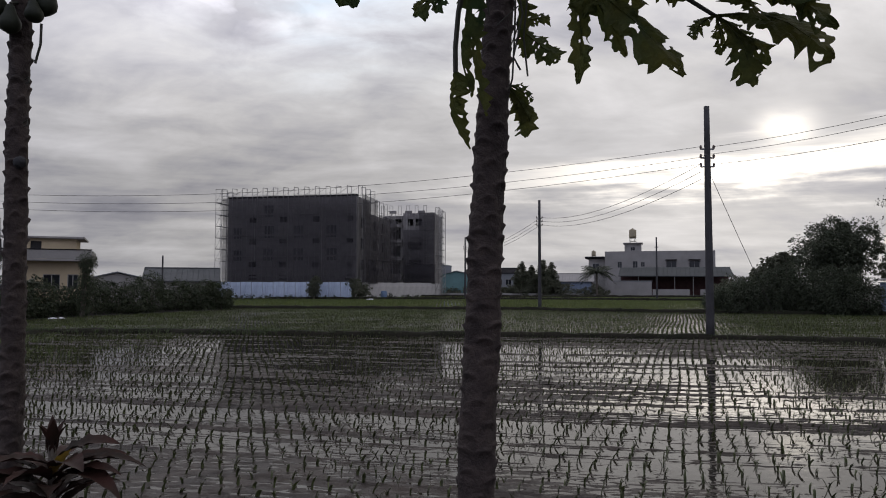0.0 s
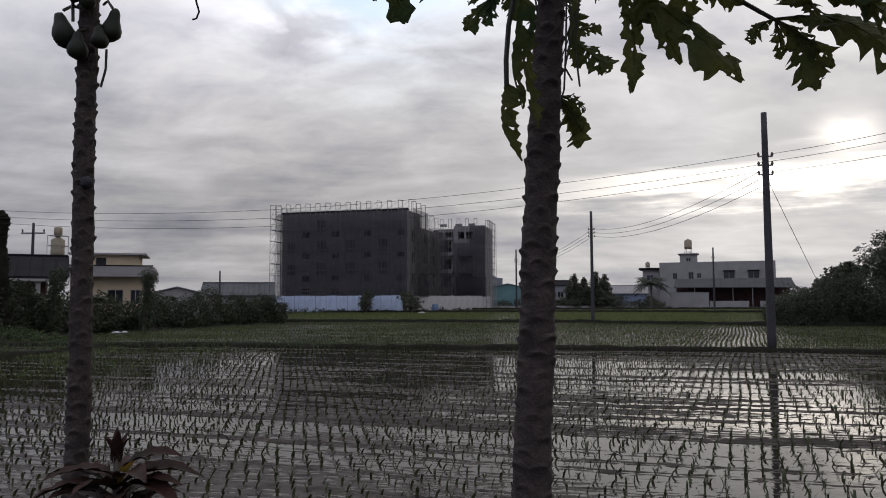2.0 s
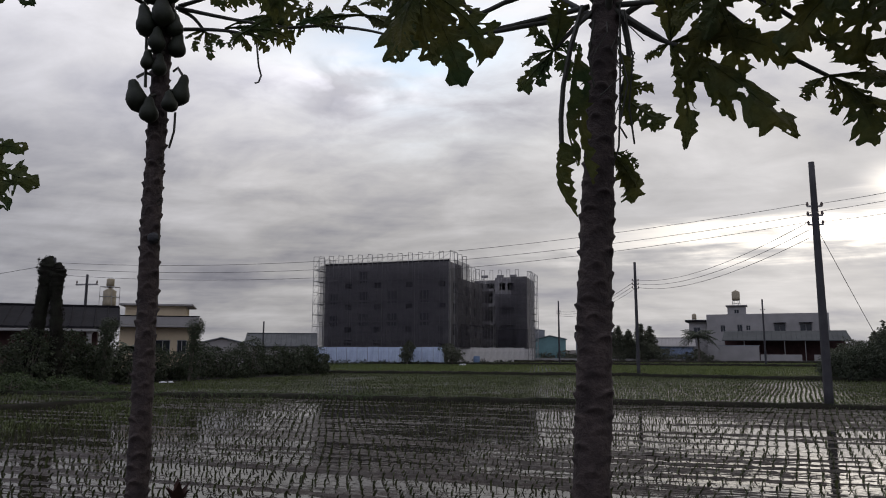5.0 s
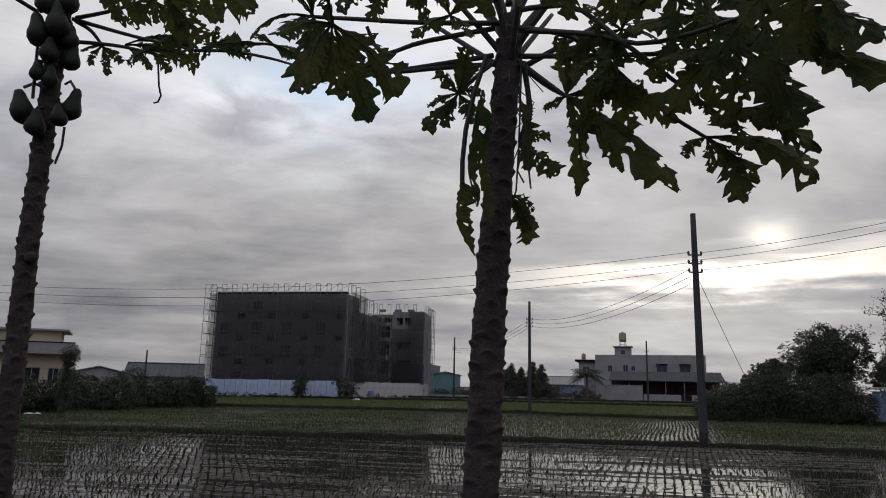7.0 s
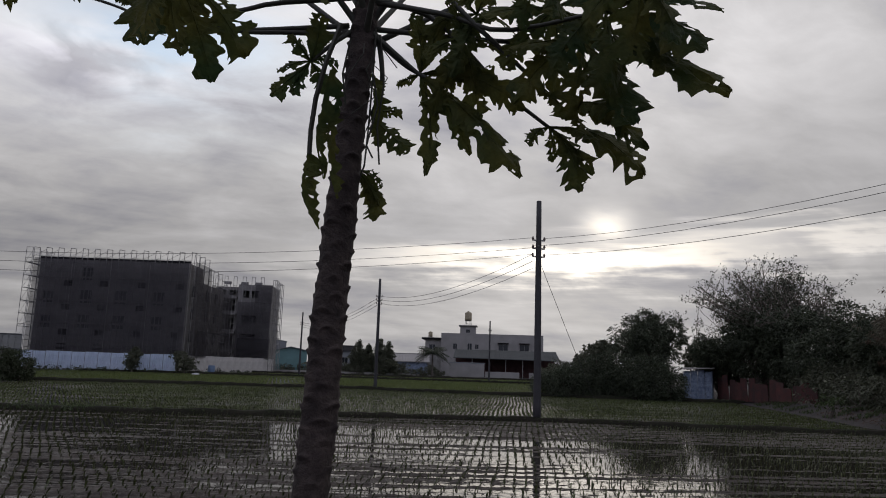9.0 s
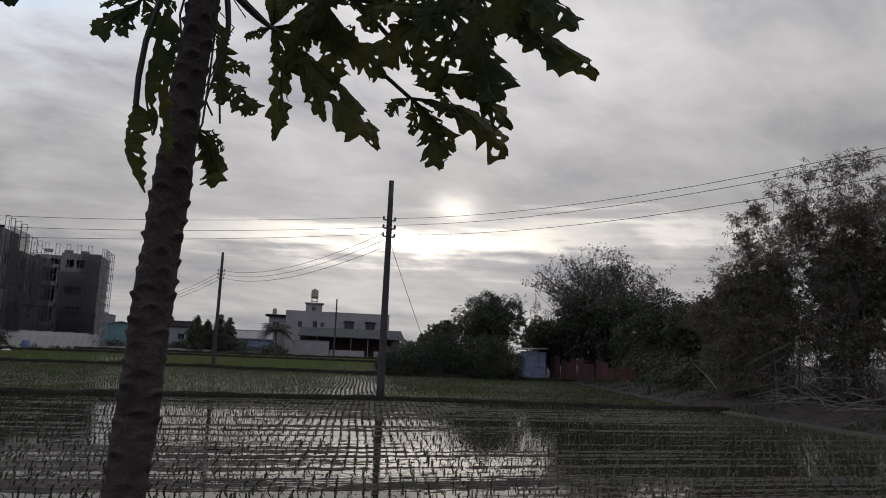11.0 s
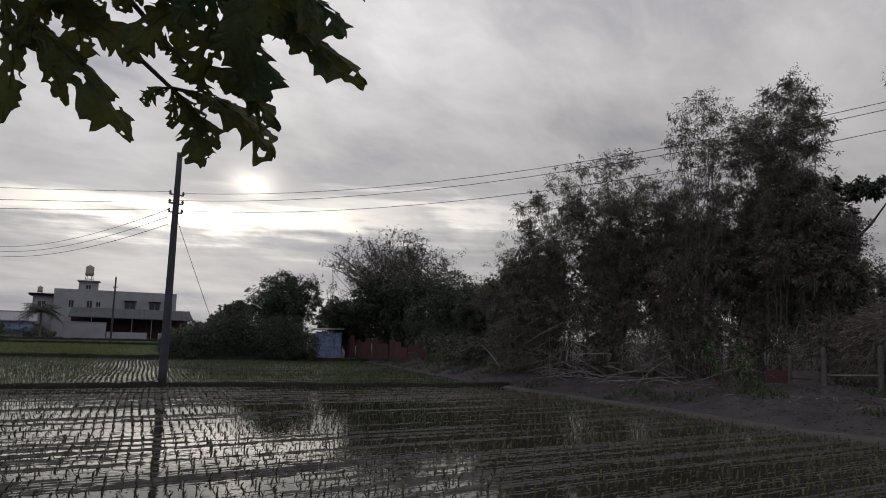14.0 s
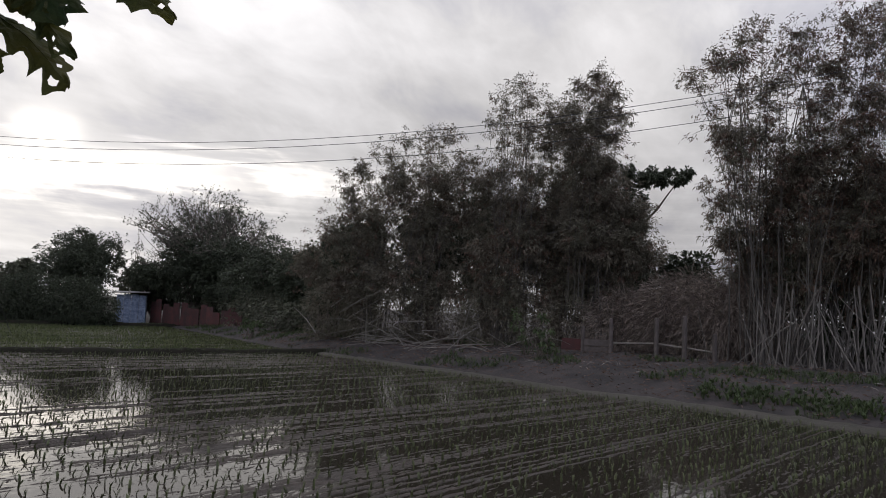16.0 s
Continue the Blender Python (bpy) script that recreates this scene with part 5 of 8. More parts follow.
def foliage(name, parent, blobs, n, length, width, material, seed, down=0.5, shell=0.45, clump=None):
    """One crown of leaves. blobs: (x, y, z, rx, ry, rz) ellipsoids, filled with small clumps of leaves."""
    rng = np.random.default_rng(seed)
    vol = np.array([(b[3] * b[4] * b[5]) ** (2 / 3) for b in blobs])
    pts, dirs = [], []
    for b, f in zip(blobs, vol / vol.sum()):
        k = max(1, int(n * f / 28))
        c = ball(rng, k, shell) * np.array(b[3:6]) + np.array(b[:3])
        size = (clump or 0.22) * float(np.cbrt(b[3] * b[4] * b[5])) * rng.uniform(0.6, 1.5, k)
        off = ball(rng, k * 28, 0.2) * np.repeat(size, 28)[:, None]
        off[:, 2] *= 0.75
        p = np.repeat(c, 28, axis=0) + off
        d = off + (p - np.array(b[:3])) * 0.25 + rng.standard_normal(p.shape) * 0.25 * size.mean()
        d = d / np.maximum(np.linalg.norm(d, axis=1), 1e-6)[:, None]
        d[:, 2] -= down * rng.uniform(0, 1.3, len(p))
        pts.append(p)
        dirs.append(d)
    p, d = np.concatenate(pts), np.concatenate(dirs)
    keep = p[:, 2] > 0.02
    v, t = leaf_arrays(rng, p[keep], d[keep], length, width)
    return array_mesh(name, v, t, material, parent)


def limbs(parent, base_r, height, targets, seed, trunk_top=0.45, material=None, bend=0.3, twigs=0):
    """A tapered trunk with limbs out to the targets."""
    rng = np.random.default_rng(seed)
    s = Soup()
    top = Vector((0, 0, height * trunk_top))
    fork = [Vector((rng.normal(0, 0.05) * height * k / 5, rng.normal(0, 0.05) * height * k / 5, height * trunk_top * k / 5)) for k in range(6)]
    fork[0] = Vector((0, 0, -0.15))
    s.tube(fork, [base_r * (1.25 - 0.11 * k) for k in range(6)], 9)
    ends = []
    for q in targets:
        q = Vector(q)
        start = fork[-1].lerp(fork[-3], rng.uniform(0, 0.8))
        mid = start.lerp(q, 0.5) + Vector((rng.normal(0, bend), rng.normal(0, bend), abs(rng.normal(0, bend)))) * 0.5
        pts = [start, start.lerp(mid, 0.5) + Vector((0, 0, 0.1)), mid, mid.lerp(q, 0.5), q]
        r = base_r * rng.uniform(0.32, 0.5)
        s.tube(pts, [r, r * 0.8, r * 0.6, r * 0.38, r * 0.14], 5)
        ends.append((mid, q))
        for _ in range(twigs):
            a = mid.lerp(q, rng.uniform(0.0, 1.0))
            b = a + Vector((rng.normal(0, 0.8), rng.normal(0, 0.8), abs(rng.normal(0.5, 0.5))))
            m = a.lerp(b, 0.5) + Vector((rng.normal(0, 0.1), rng.normal(0, 0.1), 0.1))
            s.tube([a, m, b], [r * 0.2, r * 0.14, r * 0.05], 3, False)
            for _ in range(3):
                c = b + Vector((rng.normal(0, 0.35), rng.normal(0, 0.35), abs(rng.normal(0.3, 0.3))))
                s.tube([b.lerp(a, rng.uniform(0, 0.6)), c], [r * 0.09, r * 0.035], 3, False)
                ends.append((b, c))
    s.make("trunk", material or M_BARK, parent, True)
    return ends


def broad_tree(name, x, y, height, rx, ry, n, seed, label, leaf=(0.2, 0.09), material=None, base_z=0.0, low=0.35, lumps=12, category="tree", group="trees at the field's edge"):
    rng = np.random.default_rng(seed)
    e = empty(name, x, y, base_z, 0, label, category, group)
    cz = height * (1 + low) / 2
    hz = height * (1 - low) / 2
    q = ball(rng, lumps, 0.55) * np.array([rx * 0.68, ry * 0.68, hz * 0.7]) + np.array([0, 0, cz])
    size = rng.uniform(0.26, 0.5, lumps)
    blobs = [(a[0], a[1], a[2], rx * s, ry * s, min(hz, 0.6 * (rx + ry)) * s) for a, s in zip(q, size)]
    blobs.append((0, 0, cz, rx * 0.66, ry * 0.66, hz * 0.66))
    limbs(e, 0.03 * height, height, [b[:3] for b in blobs[:8]], seed, 0.4)
    foliage("crown", e, blobs, n, leaf[0], leaf[1], material or M_LEAF_D, seed, 0.4, 0.5)
    return e


def bare_tree(x, y, height, rx, seed):
    rng = np.random.default_rng(seed)
    e = empty("sparse_tree", x, y, 0.1, 0, "spreading tree with thin branches and few dark leaves", "tree", "trees at the field's edge")
    tg = []
    for _ in range(84):
        a = rng.uniform(0, 2 * np.pi)
        r = rx * math.sqrt(rng.uniform(0.02, 1))
        z = height * (0.96 - 0.4 * (r / rx) ** 2.2 - rng.uniform(0, 0.2))
        tg.append((r * math.cos(a), r * math.sin(a) * 0.8, z))
    ends = limbs(e, 0.3, height, tg, seed, 0.42, twigs=9, bend=0.7)
    p = np.array([tuple(b.lerp(a, rng.uniform(0, 0.5))) for a, b in ends for _ in range(6)])
    p += rng.normal(0, 0.08, p.shape)
    v, t = leaf_arrays(rng, p, rng.standard_normal(p.shape) + [0, 0, -0.3], 0.17, 0.085)
    array_mesh("crown", v, t, M_LEAF_M, e)


def sight(az, el, d):
    """A place at a bearing, an elevation and a distance from the path."""
    return Vector((0.14, 0.06, 2.17)) + Vector((math.sin(radians(az)) * math.cos(radians(el)), math.cos(radians(az)) * math.cos(radians(el)), math.sin(radians(el)))) * d


def bamboo(x, y, z, d, plumes, n_culm, rad, seed, label, dry=0.15, thick=1.0, bare=0, solid=12.0):
    """A clump of arching culms that carry plumes of leaf bunches. plumes: bearing, elevation and radius of each mass of leaves."""
    rng = np.random.default_rng(seed)
    e = empty("bamboo_clump", x, y, z, 0, label, "bamboo", "bamboo along the bank")
    o = Vector((x, y, z))
    heads = []
    for az, el, r in plumes:
        q = sight(az, el, d + rng.normal(0, 0.5)) - o
        heads.append((q, r, el))
    high = [h for h in heads if h[2] > 8.5] or heads
    stalks = []
    for k in range(n_culm):
        q, r, _ = high[k % len(high)]
        a = rng.uniform(0, 2 * np.pi)
        rr = rad * math.sqrt(rng.uniform(0, 1))
        b = Vector((rr * math.cos(a) + q.x * 0.25, rr * math.sin(a) + q.y * 0.25, -0.1))
        tip = q + Vector((rng.normal(0, 0.45), rng.normal(0, 0.45), rng.uniform(-0.2, 0.9))) * r
        pts = []
        for i in range(10):
            f = i / 9
            g = f ** 1.7
            pts.append(Vector((b.x + (tip.x - b.x) * g, b.y + (tip.y - b.y) * g, b.z + (tip.z - b.z) * (f * 1.06 - 0.06 * f ** 5))) + Vector((rng.normal(0, 0.03), rng.normal(0, 0.03), 0)))
        s = Soup()
        r0 = rng.uniform(0.02, 0.038)
        s.tube(pts, [r0 * (1 - 0.85 * i / 9) for i in range(10)], 5)
        s.make("culm", M_CULM, e)
        stalks.append(np.array([tuple(w) for w in pts]))
    for k in range(bare):
        a = rng.uniform(0, 2 * np.pi)
        b = Vector((rad * 1.2 * math.cos(a), rad * 1.5 * math.sin(a), -0.1))
        ln = rng.uniform(0.8, 3.2)
        t = b + Vector((rng.normal(0, 0.12) * ln, rng.normal(0, 0.16) * ln, ln))
        s = Soup()
        s.tube([b, b.lerp(t, 0.5) + Vector((0, rng.normal(0, 0.08), 0)), t], [0.027, 0.024, 0.016], 5)
        s.make("culm", M_DEADCANE, e)
    # bunches of leaves on short twigs, closer together low in the clump
    anchor, bunch, size = [], [], []
    for w in stalks:
        # tufts at the nodes up each culm
        knots = rng.uniform(0.3, 1.0, 6) ** 0.7
        n = int(27 * thick)
        f = np.clip(rng.choice(knots, n) + rng.normal(0, 0.012, n), 0.1, 0.999) * 9
        i = np.minimum(f.astype(int), 8)
        c = w[i] + (w[i + 1] - w[i]) * (f - i)[:, None]
        anchor.append(c)
        bunch.append(c + rng.normal(0, 1, (n, 3)) * [0.24, 0.24, 0.16] + [0, 0, 0.08])
        size.append(rng.uniform(0.06, 0.17, n))
    for q, r, el in heads:
        n = max(8, int(thick * r * r * (120 if el < solid else 52)))
        off = rng.normal(0, 1, (n, 3)) * np.array([0.5, 0.5, 0.56]) * r
        # torn into wisps: some of the mass drawn to a few drooping boughs
        bough = ball(rng, 7, 0.7) * r * 0.9
        pick = rng.integers(0, 7, n)
        pull = rng.uniform(0, 1, n)[:, None]
        off = np.where(rng.uniform(0, 1, n)[:, None] < 0.55, bough[pick] * pull + rng.normal(0, 0.13, (n, 3)) * [1, 1, 0.7] - [0, 0, 0.25] * pull ** 2 * r, off)
        c = np.array(q) + off
        anchor.append(np.array(q) + off * rng.uniform(0.4, 0.9, n)[:, None] - [0, 0, 0.1])
        bunch.append(c)
        size.append(rng.uniform(0.06, 0.18, n))
        # loose sprays that reach past the plume
        n2 = max(3, int(9 * r))
        off = ball(rng, n2, 0.9) * r * rng.uniform(1.05, 1.6, n2)[:, None]
        off[:, 2] = np.abs(off[:, 2]) * 0.9 - 0.1
        anchor.append(np.array(q) + off * 0.3)
        bunch.append(np.array(q) + off)
        size.append(rng.uniform(0.1, 0.2, n2))
    anchor, bunch, size = np.concatenate(anchor), np.concatenate(bunch), np.concatenate(size)
    keep = bunch[:, 2] > 0.1
    anchor, bunch, size = anchor[keep], bunch[keep], size[keep]
    n = len(bunch)
    mid = (anchor + bunch) / 2 + [0, 0, 0.06]
    v = np.stack([anchor, mid + [0, 0, 0.012], mid - [0, 0, 0.012], bunch], 1).reshape(-1, 3)
    i = np.arange(n)[:, None] * 4
    ob = array_mesh("twig_spray", v, np.stack([i + [0, 1, 2], i + [1, 3, 2]], 1).reshape(-1, 3), M_CULM, e)
    tagged(ob, kind="stuff")
    per = 20
    way = bunch - anchor
    way /= np.maximum(np.linalg.norm(way, axis=1), 1e-6)[:, None]
    rag = rng.standard_normal((n * per, 3)) * np.repeat(size, per)[:, None] * [0.75, 0.75, 0.55]
    p = np.repeat(bunch, per, axis=0) + rag
    g = np.repeat(way, per, axis=0) * 0.5 + rng.standard_normal((n * per, 3)) * 0.55 + [0, 0, -0.5]
    isdry = np.repeat(rng.uniform(0, 1, n) < dry, per)
    for name, sel, mt in (("foliage", ~isdry, M_LEAF_BAM), ("dry_foliage", isdry, M_LEAF_DRY)):
        if sel.any():
            v, t = leaf_arrays(rng, p[sel], g[sel], 0.165, 0.034)
            array_mesh(name, v, t, mt, e)
    core = [(*q, r * 0.75, r * 0.75, r * 0.8) for q, r, el in heads if el < min(solid, 12.5) and r > 0.8]
    if core:
        foliage("inner_foliage", e, core, 520 * len(core), 0.22, 0.075, M_LEAF_BAM, seed + 500, 0.5, 0.2, 0.35)
    return e


def bramble(name, blobs, n, seed, label, material, leaf=(0.16, 0.06), category="bush", group="", dense=0.25):
    """A low tangled bush: blobs in world places, with stems inside."""
    b0 = blobs[0]
    e = empty(name, b0[0], b0[1], 0, 0, label, category, group)
    rel = [(b[0] - b0[0], b[1] - b0[1], *b[2:]) for b in blobs]
    rng = np.random.default_rng(seed)
    s = Soup()
    for b in rel:
        for _ in range(5):
            q = Vector((b[0] + rng.normal(0, b[3] * 0.35), b[1] + rng.normal(0, b[4] * 0.35), b[2] + b[5] * rng.uniform(0.2, 0.9)))
            r = Vector((b[0] + rng.normal(0, b[3] * 0.15), b[1] + rng.normal(0, b[4] * 0.15), -0.1))
            s.tube([r, r.lerp(q, 0.5) + Vector((rng.normal(0, 0.1), rng.normal(0, 0.1), 0)), q], [0.04, 0.03, 0.012], 5)
    tagged(s.make("stem_tangle", M_BARK, e), kind="stuff")
    foliage("leaves", e, rel, n, leaf[0], leaf[1], material, seed, 0.45, 0.55, dense)
    return e


# the bush and trees behind the second paddy
def at_polar(az, d):
    q = polar(az, d)
    return q.x, q.y


blobs = []
rng_b = np.random.default_rng(5)
for az, h in ((21.8, 2.6), (22.8, 3.2), (24.0, 3.6), (25.2, 4.3), (26.4, 4.9), (27.8, 4.6), (29.2, 4.5), (30.3, 3.6)):
    x, y = at_polar(az, 57 + rng_b.normal(0, 0.8))
    h *= 0.78
    blobs.append((x, y, h * 0.44, 1.7, 1.5, h * 0.54))
bramble("broad_bush", blobs, 60000, 51, "wide dense dark green bush at the paddy's edge", M_LEAF_M, (0.16, 0.075))
x, y = at_polar(29.4, 68)
broad_tree("round_tree", x, y, 8.3, 4.1, 3.6, 30000, 52, "round dark tree behind the bush", (0.22, 0.1), M_LEAF_M, low=0.12, lumps=18)
x, y = at_polar(25.2, 72)
broad_tree("round_tree", x, y, 5.2, 2.6, 2.3, 9000, 53, "small round dark tree beside the guy wire", (0.26, 0.12))
x, y = at_polar(33.2, 76)
broad_tree("round_tree", x, y, 6.0, 2.6, 2.4, 7000, 152, "dark tree with an open edge", (0.26, 0.12))
x, y = at_polar(37.6, 62)
bare_tree(x, y, 11.6, 7.6, 54)
for az, d, h, r, sd in ((36.6, 60, 7.0, 3.3, 55), (39.6, 57, 7.0, 3.5, 56), (43.0, 52, 6.9, 3.5, 57), (46.2, 48, 7.0, 3.2, 58), (49.0, 44, 7.2, 2.8, 59), (34.2, 63, 5.2, 2.4, 60)):
    x, y = at_polar(az, d)
    broad_tree("dense_tree", x, y, h, r, r * 0.9, 24000, sd, "dense dark broadleaf tree behind the rusty fence", (0.2, 0.1), M_LEAF_M, base_z=0.2, low=0.12, lumps=14)

# scrub that closes the foot of the trees behind the rusty fence
scrub = []
for k in range(15):
    f = k / 14
    scrub.append((42.5 - 11.5 * f + math.sin(k * 2.3), 54.5 - 24.0 * f, 1.4, 1.9, 1.9, 1.5 + 0.5 * math.sin(k * 1.3)))
bramble("scrub", scrub, 26000, 172, "dark scrub behind the rusty fence", M_LEAF_D, (0.22, 0.1), "scrub")

# bamboo along the dirt bank
BZ = 0.65
bamboo(28.4, 22.8, BZ, 36.0, [(48.0, 10.7, 0.3), (48.4, 9.2, 0.35), (49.6, 11.0, 0.55), (51.6, 12.6, 0.75), (53.3, 13.6, 0.7), (55.3, 14.2, 0.75), (56.8, 14.3, 0.6), (58.4, 12.4, 0.75), (52.7, 10.2, 1.4)], 22, 1.2, 61, "leafy bamboo clump with drooping plumes", 0.05)
bamboo(28.0, 20.6, BZ, 35.0, [(56.4, 10.6, 1.4), (51.0, 7.0, 1.65), (55.1, 6.8, 1.7), (58.7, 8.2, 1.4), (47.8, 5.6, 1.25), (46.0, 3.4, 1.15), (48.4, 1.9, 1.4), (52.1, 2.6, 1.6), (56.2, 2.4, 1.6)], 16, 1.5, 62, "dense bamboo clump with dry lower twigs", 0.14, 1.05, 6)
bamboo(29.2, 15.8, BZ, 34.0, [(60.6, 17.6, 0.6), (62.0, 18.7, 0.55), (63.4, 17.3, 0.65), (64.5, 16.1, 0.65), (60.4, 15.3, 0.62), (65.7, 16.4, 0.55), (62.6, 14.6, 0.7), (65.6, 13.9, 0.85), (61.0, 11.8, 0.75), (63.9, 11.0, 1.0)], 34, 0.9, 63, "tall bamboo clump, culms showing between plumes", 0.07, 0.85, 0, 10.0)
bamboo(28.6, 16.6, BZ, 33.2, [(60.1, 5.3, 1.3), (63.2, 6.2, 1.4), (61.9, 1.9, 1.5), (65.3, 1.7, 1.3), (59.2, 2.2, 1.2)], 12, 1.1, 64, "low bamboo clump with dry twigs and bare canes", 0.3, 0.9, 8)
bamboo(30.2, 14.0, BZ, 34.6, [(64.2, 8.4, 1.2), (66.2, 10.8, 1.1), (66.4, 7.0, 1.3), (64.6, 4.4, 1.4), (61.6, 8.6, 1.1), (59.6, 10.6, 1.0), (66.9, 13.6, 0.8)], 10, 1.0, 71, "dark bamboo clump behind the open culms", 0.1, 1.0, 0, 30.0)
bamboo(30.4, 12.2, BZ, 33.0, [(67.1, 18.4, 0.4), (68.6, 19.2, 0.45), (69.6, 18.0, 0.55), (68.7, 16.8, 0.7), (70.0, 16.1, 0.5), (68.1, 15.2, 0.85), (69.8, 14.3, 0.55), (67.7, 12.6, 1.0), (69.4, 12.2, 0.75), (66.2, 14.8, 0.85), (66.6, 16.6, 0.5), (65.4, 15.4, 0.6)], 20, 0.8, 65, "tall dense bamboo clump with a dark drooping top", 0.08, 1.5, 0, 30.0)
bamboo(30.2, 11.4, BZ, 32.6, [(67.3, 9.6, 1.15), (69.8, 9.6, 1.15), (71.4, 8.4, 0.9), (72.0, 6.8, 0.85), (67.8, 6.6, 1.3), (70.6, 5.5, 1.3), (72.9, 5.0, 0.85), (67.0, 2.8, 1.3), (70.2, 2.1, 1.3)], 12, 1.1, 66, "dense dark bamboo clump above the fence", 0.12, 1.15, 4, 30.0)
bamboo(28.5, 4.6, BZ, 29.0, [(76.0, 18.8, 0.4), (77.6, 20.0, 0.5), (80.0, 21.2, 0.7), (83.5, 21.0, 0.7), (78.5, 14.6, 0.6), (77.2, 10.6, 0.4), (80.9, 13.6, 0.85), (81.6, 17.6, 0.6), (79.6, 17.5, 0.55)], 24, 1.0, 67, "tall open bamboo clump, long bare culms", 0.32, 1.4, 10, 10.0)
bamboo(28.4, 2.4, BZ, 28.6, [(85.4, 18.4, 0.95), (86.7, 21.4, 0.8), (83.6, 12.2, 1.15), (86.5, 13.0, 1.15), (88.5, 11.3, 1.2), (84.2, 15.6, 0.8), (88.0, 16.5, 1.0), (89.5, 20.5, 1.1), (91.5, 14.5, 1.3)], 28, 1.3, 68, "tall open bamboo clump with brown foliage", 0.38, 1.5, 12, 13.0)
bamboo(28.8, 3.4, BZ, 29.4, [(78.6, 6.7, 0.85), (81.3, 7.5, 1.2), (84.3, 6.7, 1.25), (87.1, 5.9, 1.25), (90.0, 7.0, 1.3), (82.6, 10.0, 1.0), (86.0, 9.2, 1.2), (91.5, 10.0, 1.3), (80.0, 3.6, 0.8), (84.0, 3.0, 0.9), (88.0, 3.0, 1.0)], 22, 1.5, 69, "bamboo thicket with brown twigs between pale culms", 0.4, 1.1, 16, 30.0)
bamboo(28.2, -2.4, BZ, 29.0, [(92.0, 5.0, 1.5), (94.0, 8.0, 1.5), (95.0, 13.0, 1.5), (94.0, 18.0, 1.4), (97.0, 10.0, 1.6), (98.0, 16.0, 1.5)], 24, 1.5, 70, "tall bamboo clump with brown foliage", 0.4, 0.8, 10, 14.0)


def leaf_nest(az, el, d, r, seed):
    """A brown ball of caught dead leaves high in the culms."""
    q = polar(az, d, 2.1 + d * math.tan(radians(el)))
    e = empty("leaf_nest", q.x, q.y, q.z, 0, "brown tangle of dead leaves caught in bamboo culms", "leaf tangle", "leaf tangles")
    foliage("leaves", e, [(0, 0, 0, r, r, r * 1.1), (0.2, 0.3, -r, r * 0.7, r * 0.7, r)], int(2600 * r), 0.2, 0.04, M_LEAF_DRY, seed, 0.9, 0.2, 0.4)
    s = Soup()
    for k in range(5):
        a = k * 1.3
        s.tube([(0.5 * math.cos(a), 0.5 * math.sin(a), -2.6), (0.1, 0, -0.5), (r * math.cos(a), r * math.sin(a), r * 0.8)], [0.02, 0.015, 0.006], 4)
    tagged(s.make("stem_tangle", M_CULM, e), kind="stuff")


leaf_nest(79.2, 19.4, 28.5, 0.95, 171)
leaf_nest(83.6, 18.6, 28.2, 1.05, 172)
leaf_nest(89.2, 18.6, 28.0, 1.9, 173)
leaf_nest(90.5, 14.6, 28.0, 1.5, 174)


# dark trees standing behind the bamboo
for k, (x, y, h, r) in enumerate(((31.5, 27.5, 8.0, 2.9), (33.5, 23.0, 10.0, 2.8), (34.0, 19.5, 10.0, 2.5), (34.5, 15.2, 10.0, 2.8), (36.0, 13.0, 8.0, 2.0), (34.5, 8.6, 5.2, 2.2), (35.0, 5.0, 6.0, 2.2), (35.0, 1.5, 10.0, 3.0), (35.0, -2.0, 11.5, 3.3), (34.8, -6.0, 12.0, 3.4))):
    broad_tree("backing_tree", x, y, h, r, r, 14000, 160 + k, "dark leafy tree standing behind the bamboo", (0.26, 0.13), M_LEAF_M, base_z=0.4, low=0.06, lumps=14)


scrub = [(33.6 + 0.8 * math.sin(k * 1.9), 9.5 - 1.9 * k, 1.7, 1.5, 1.5, 1.7 + 0.4 * math.sin(k * 1.3)) for k in range(11)]
bramble("scrub", scrub, 24000, 175, "dark scrub behind the bamboo clumps", M_LEAF_M, (0.2, 0.09), "scrub")


def tree_behind_gap():
    e = empty("leaning_tree", 33.5, 11.6, BZ, 0, "dark broadleaf tree with one long level limb", "tree", "trees at the field's edge")
    blobs = [(0, 0.5, 4.2, 1.8, 1.6, 3.0), (-0.4, 0.0, 7.0, 1.4, 1.2, 1.6), (0.3, -0.4, 2.4, 1.8, 1.5, 1.7)]
    for az, el, r in ((70.9, 11.9, 0.4), (72.0, 11.2, 0.45), (73.1, 11.3, 0.5), (74.3, 11.3, 0.48), (75.3, 11.6, 0.36)):
        q = sight(az, el, 34.0) - Vector((33.5, 11.6, BZ))
        blobs.append((*q, r * 1.5, r * 1.5, r * 0.85))
    limbs(e, 0.2, 9.0, [b[:3] for b in blobs[:4]] + [blobs[-1][:3]], 71, 0.72)
    foliage("crown", e, blobs, 26000, 0.17, 0.08, M_LEAF_M, 71, 0.5, 0.3)


tree_behind_gap()
# low growth at the foot of the bamboo
foot = [(27.8, 25.2, 1.9, 1.3, 1.5, 2.0), (27.4, 21.6, 2.1, 1.3, 2.0, 2.0), (28.1, 18.6, 1.9, 1.2, 1.8, 1.9), (28.4, 15.8, 1.8, 1.1, 1.5, 1.8), (29.2, 12.8, 1.7, 1.0, 1.4, 1.6)]
bramble("thicket", foot, 26000, 72, "tangled dry thicket at the foot of the bamboo", M_LEAF_BAM, (0.2, 0.045), "thicket", dense=0.35)
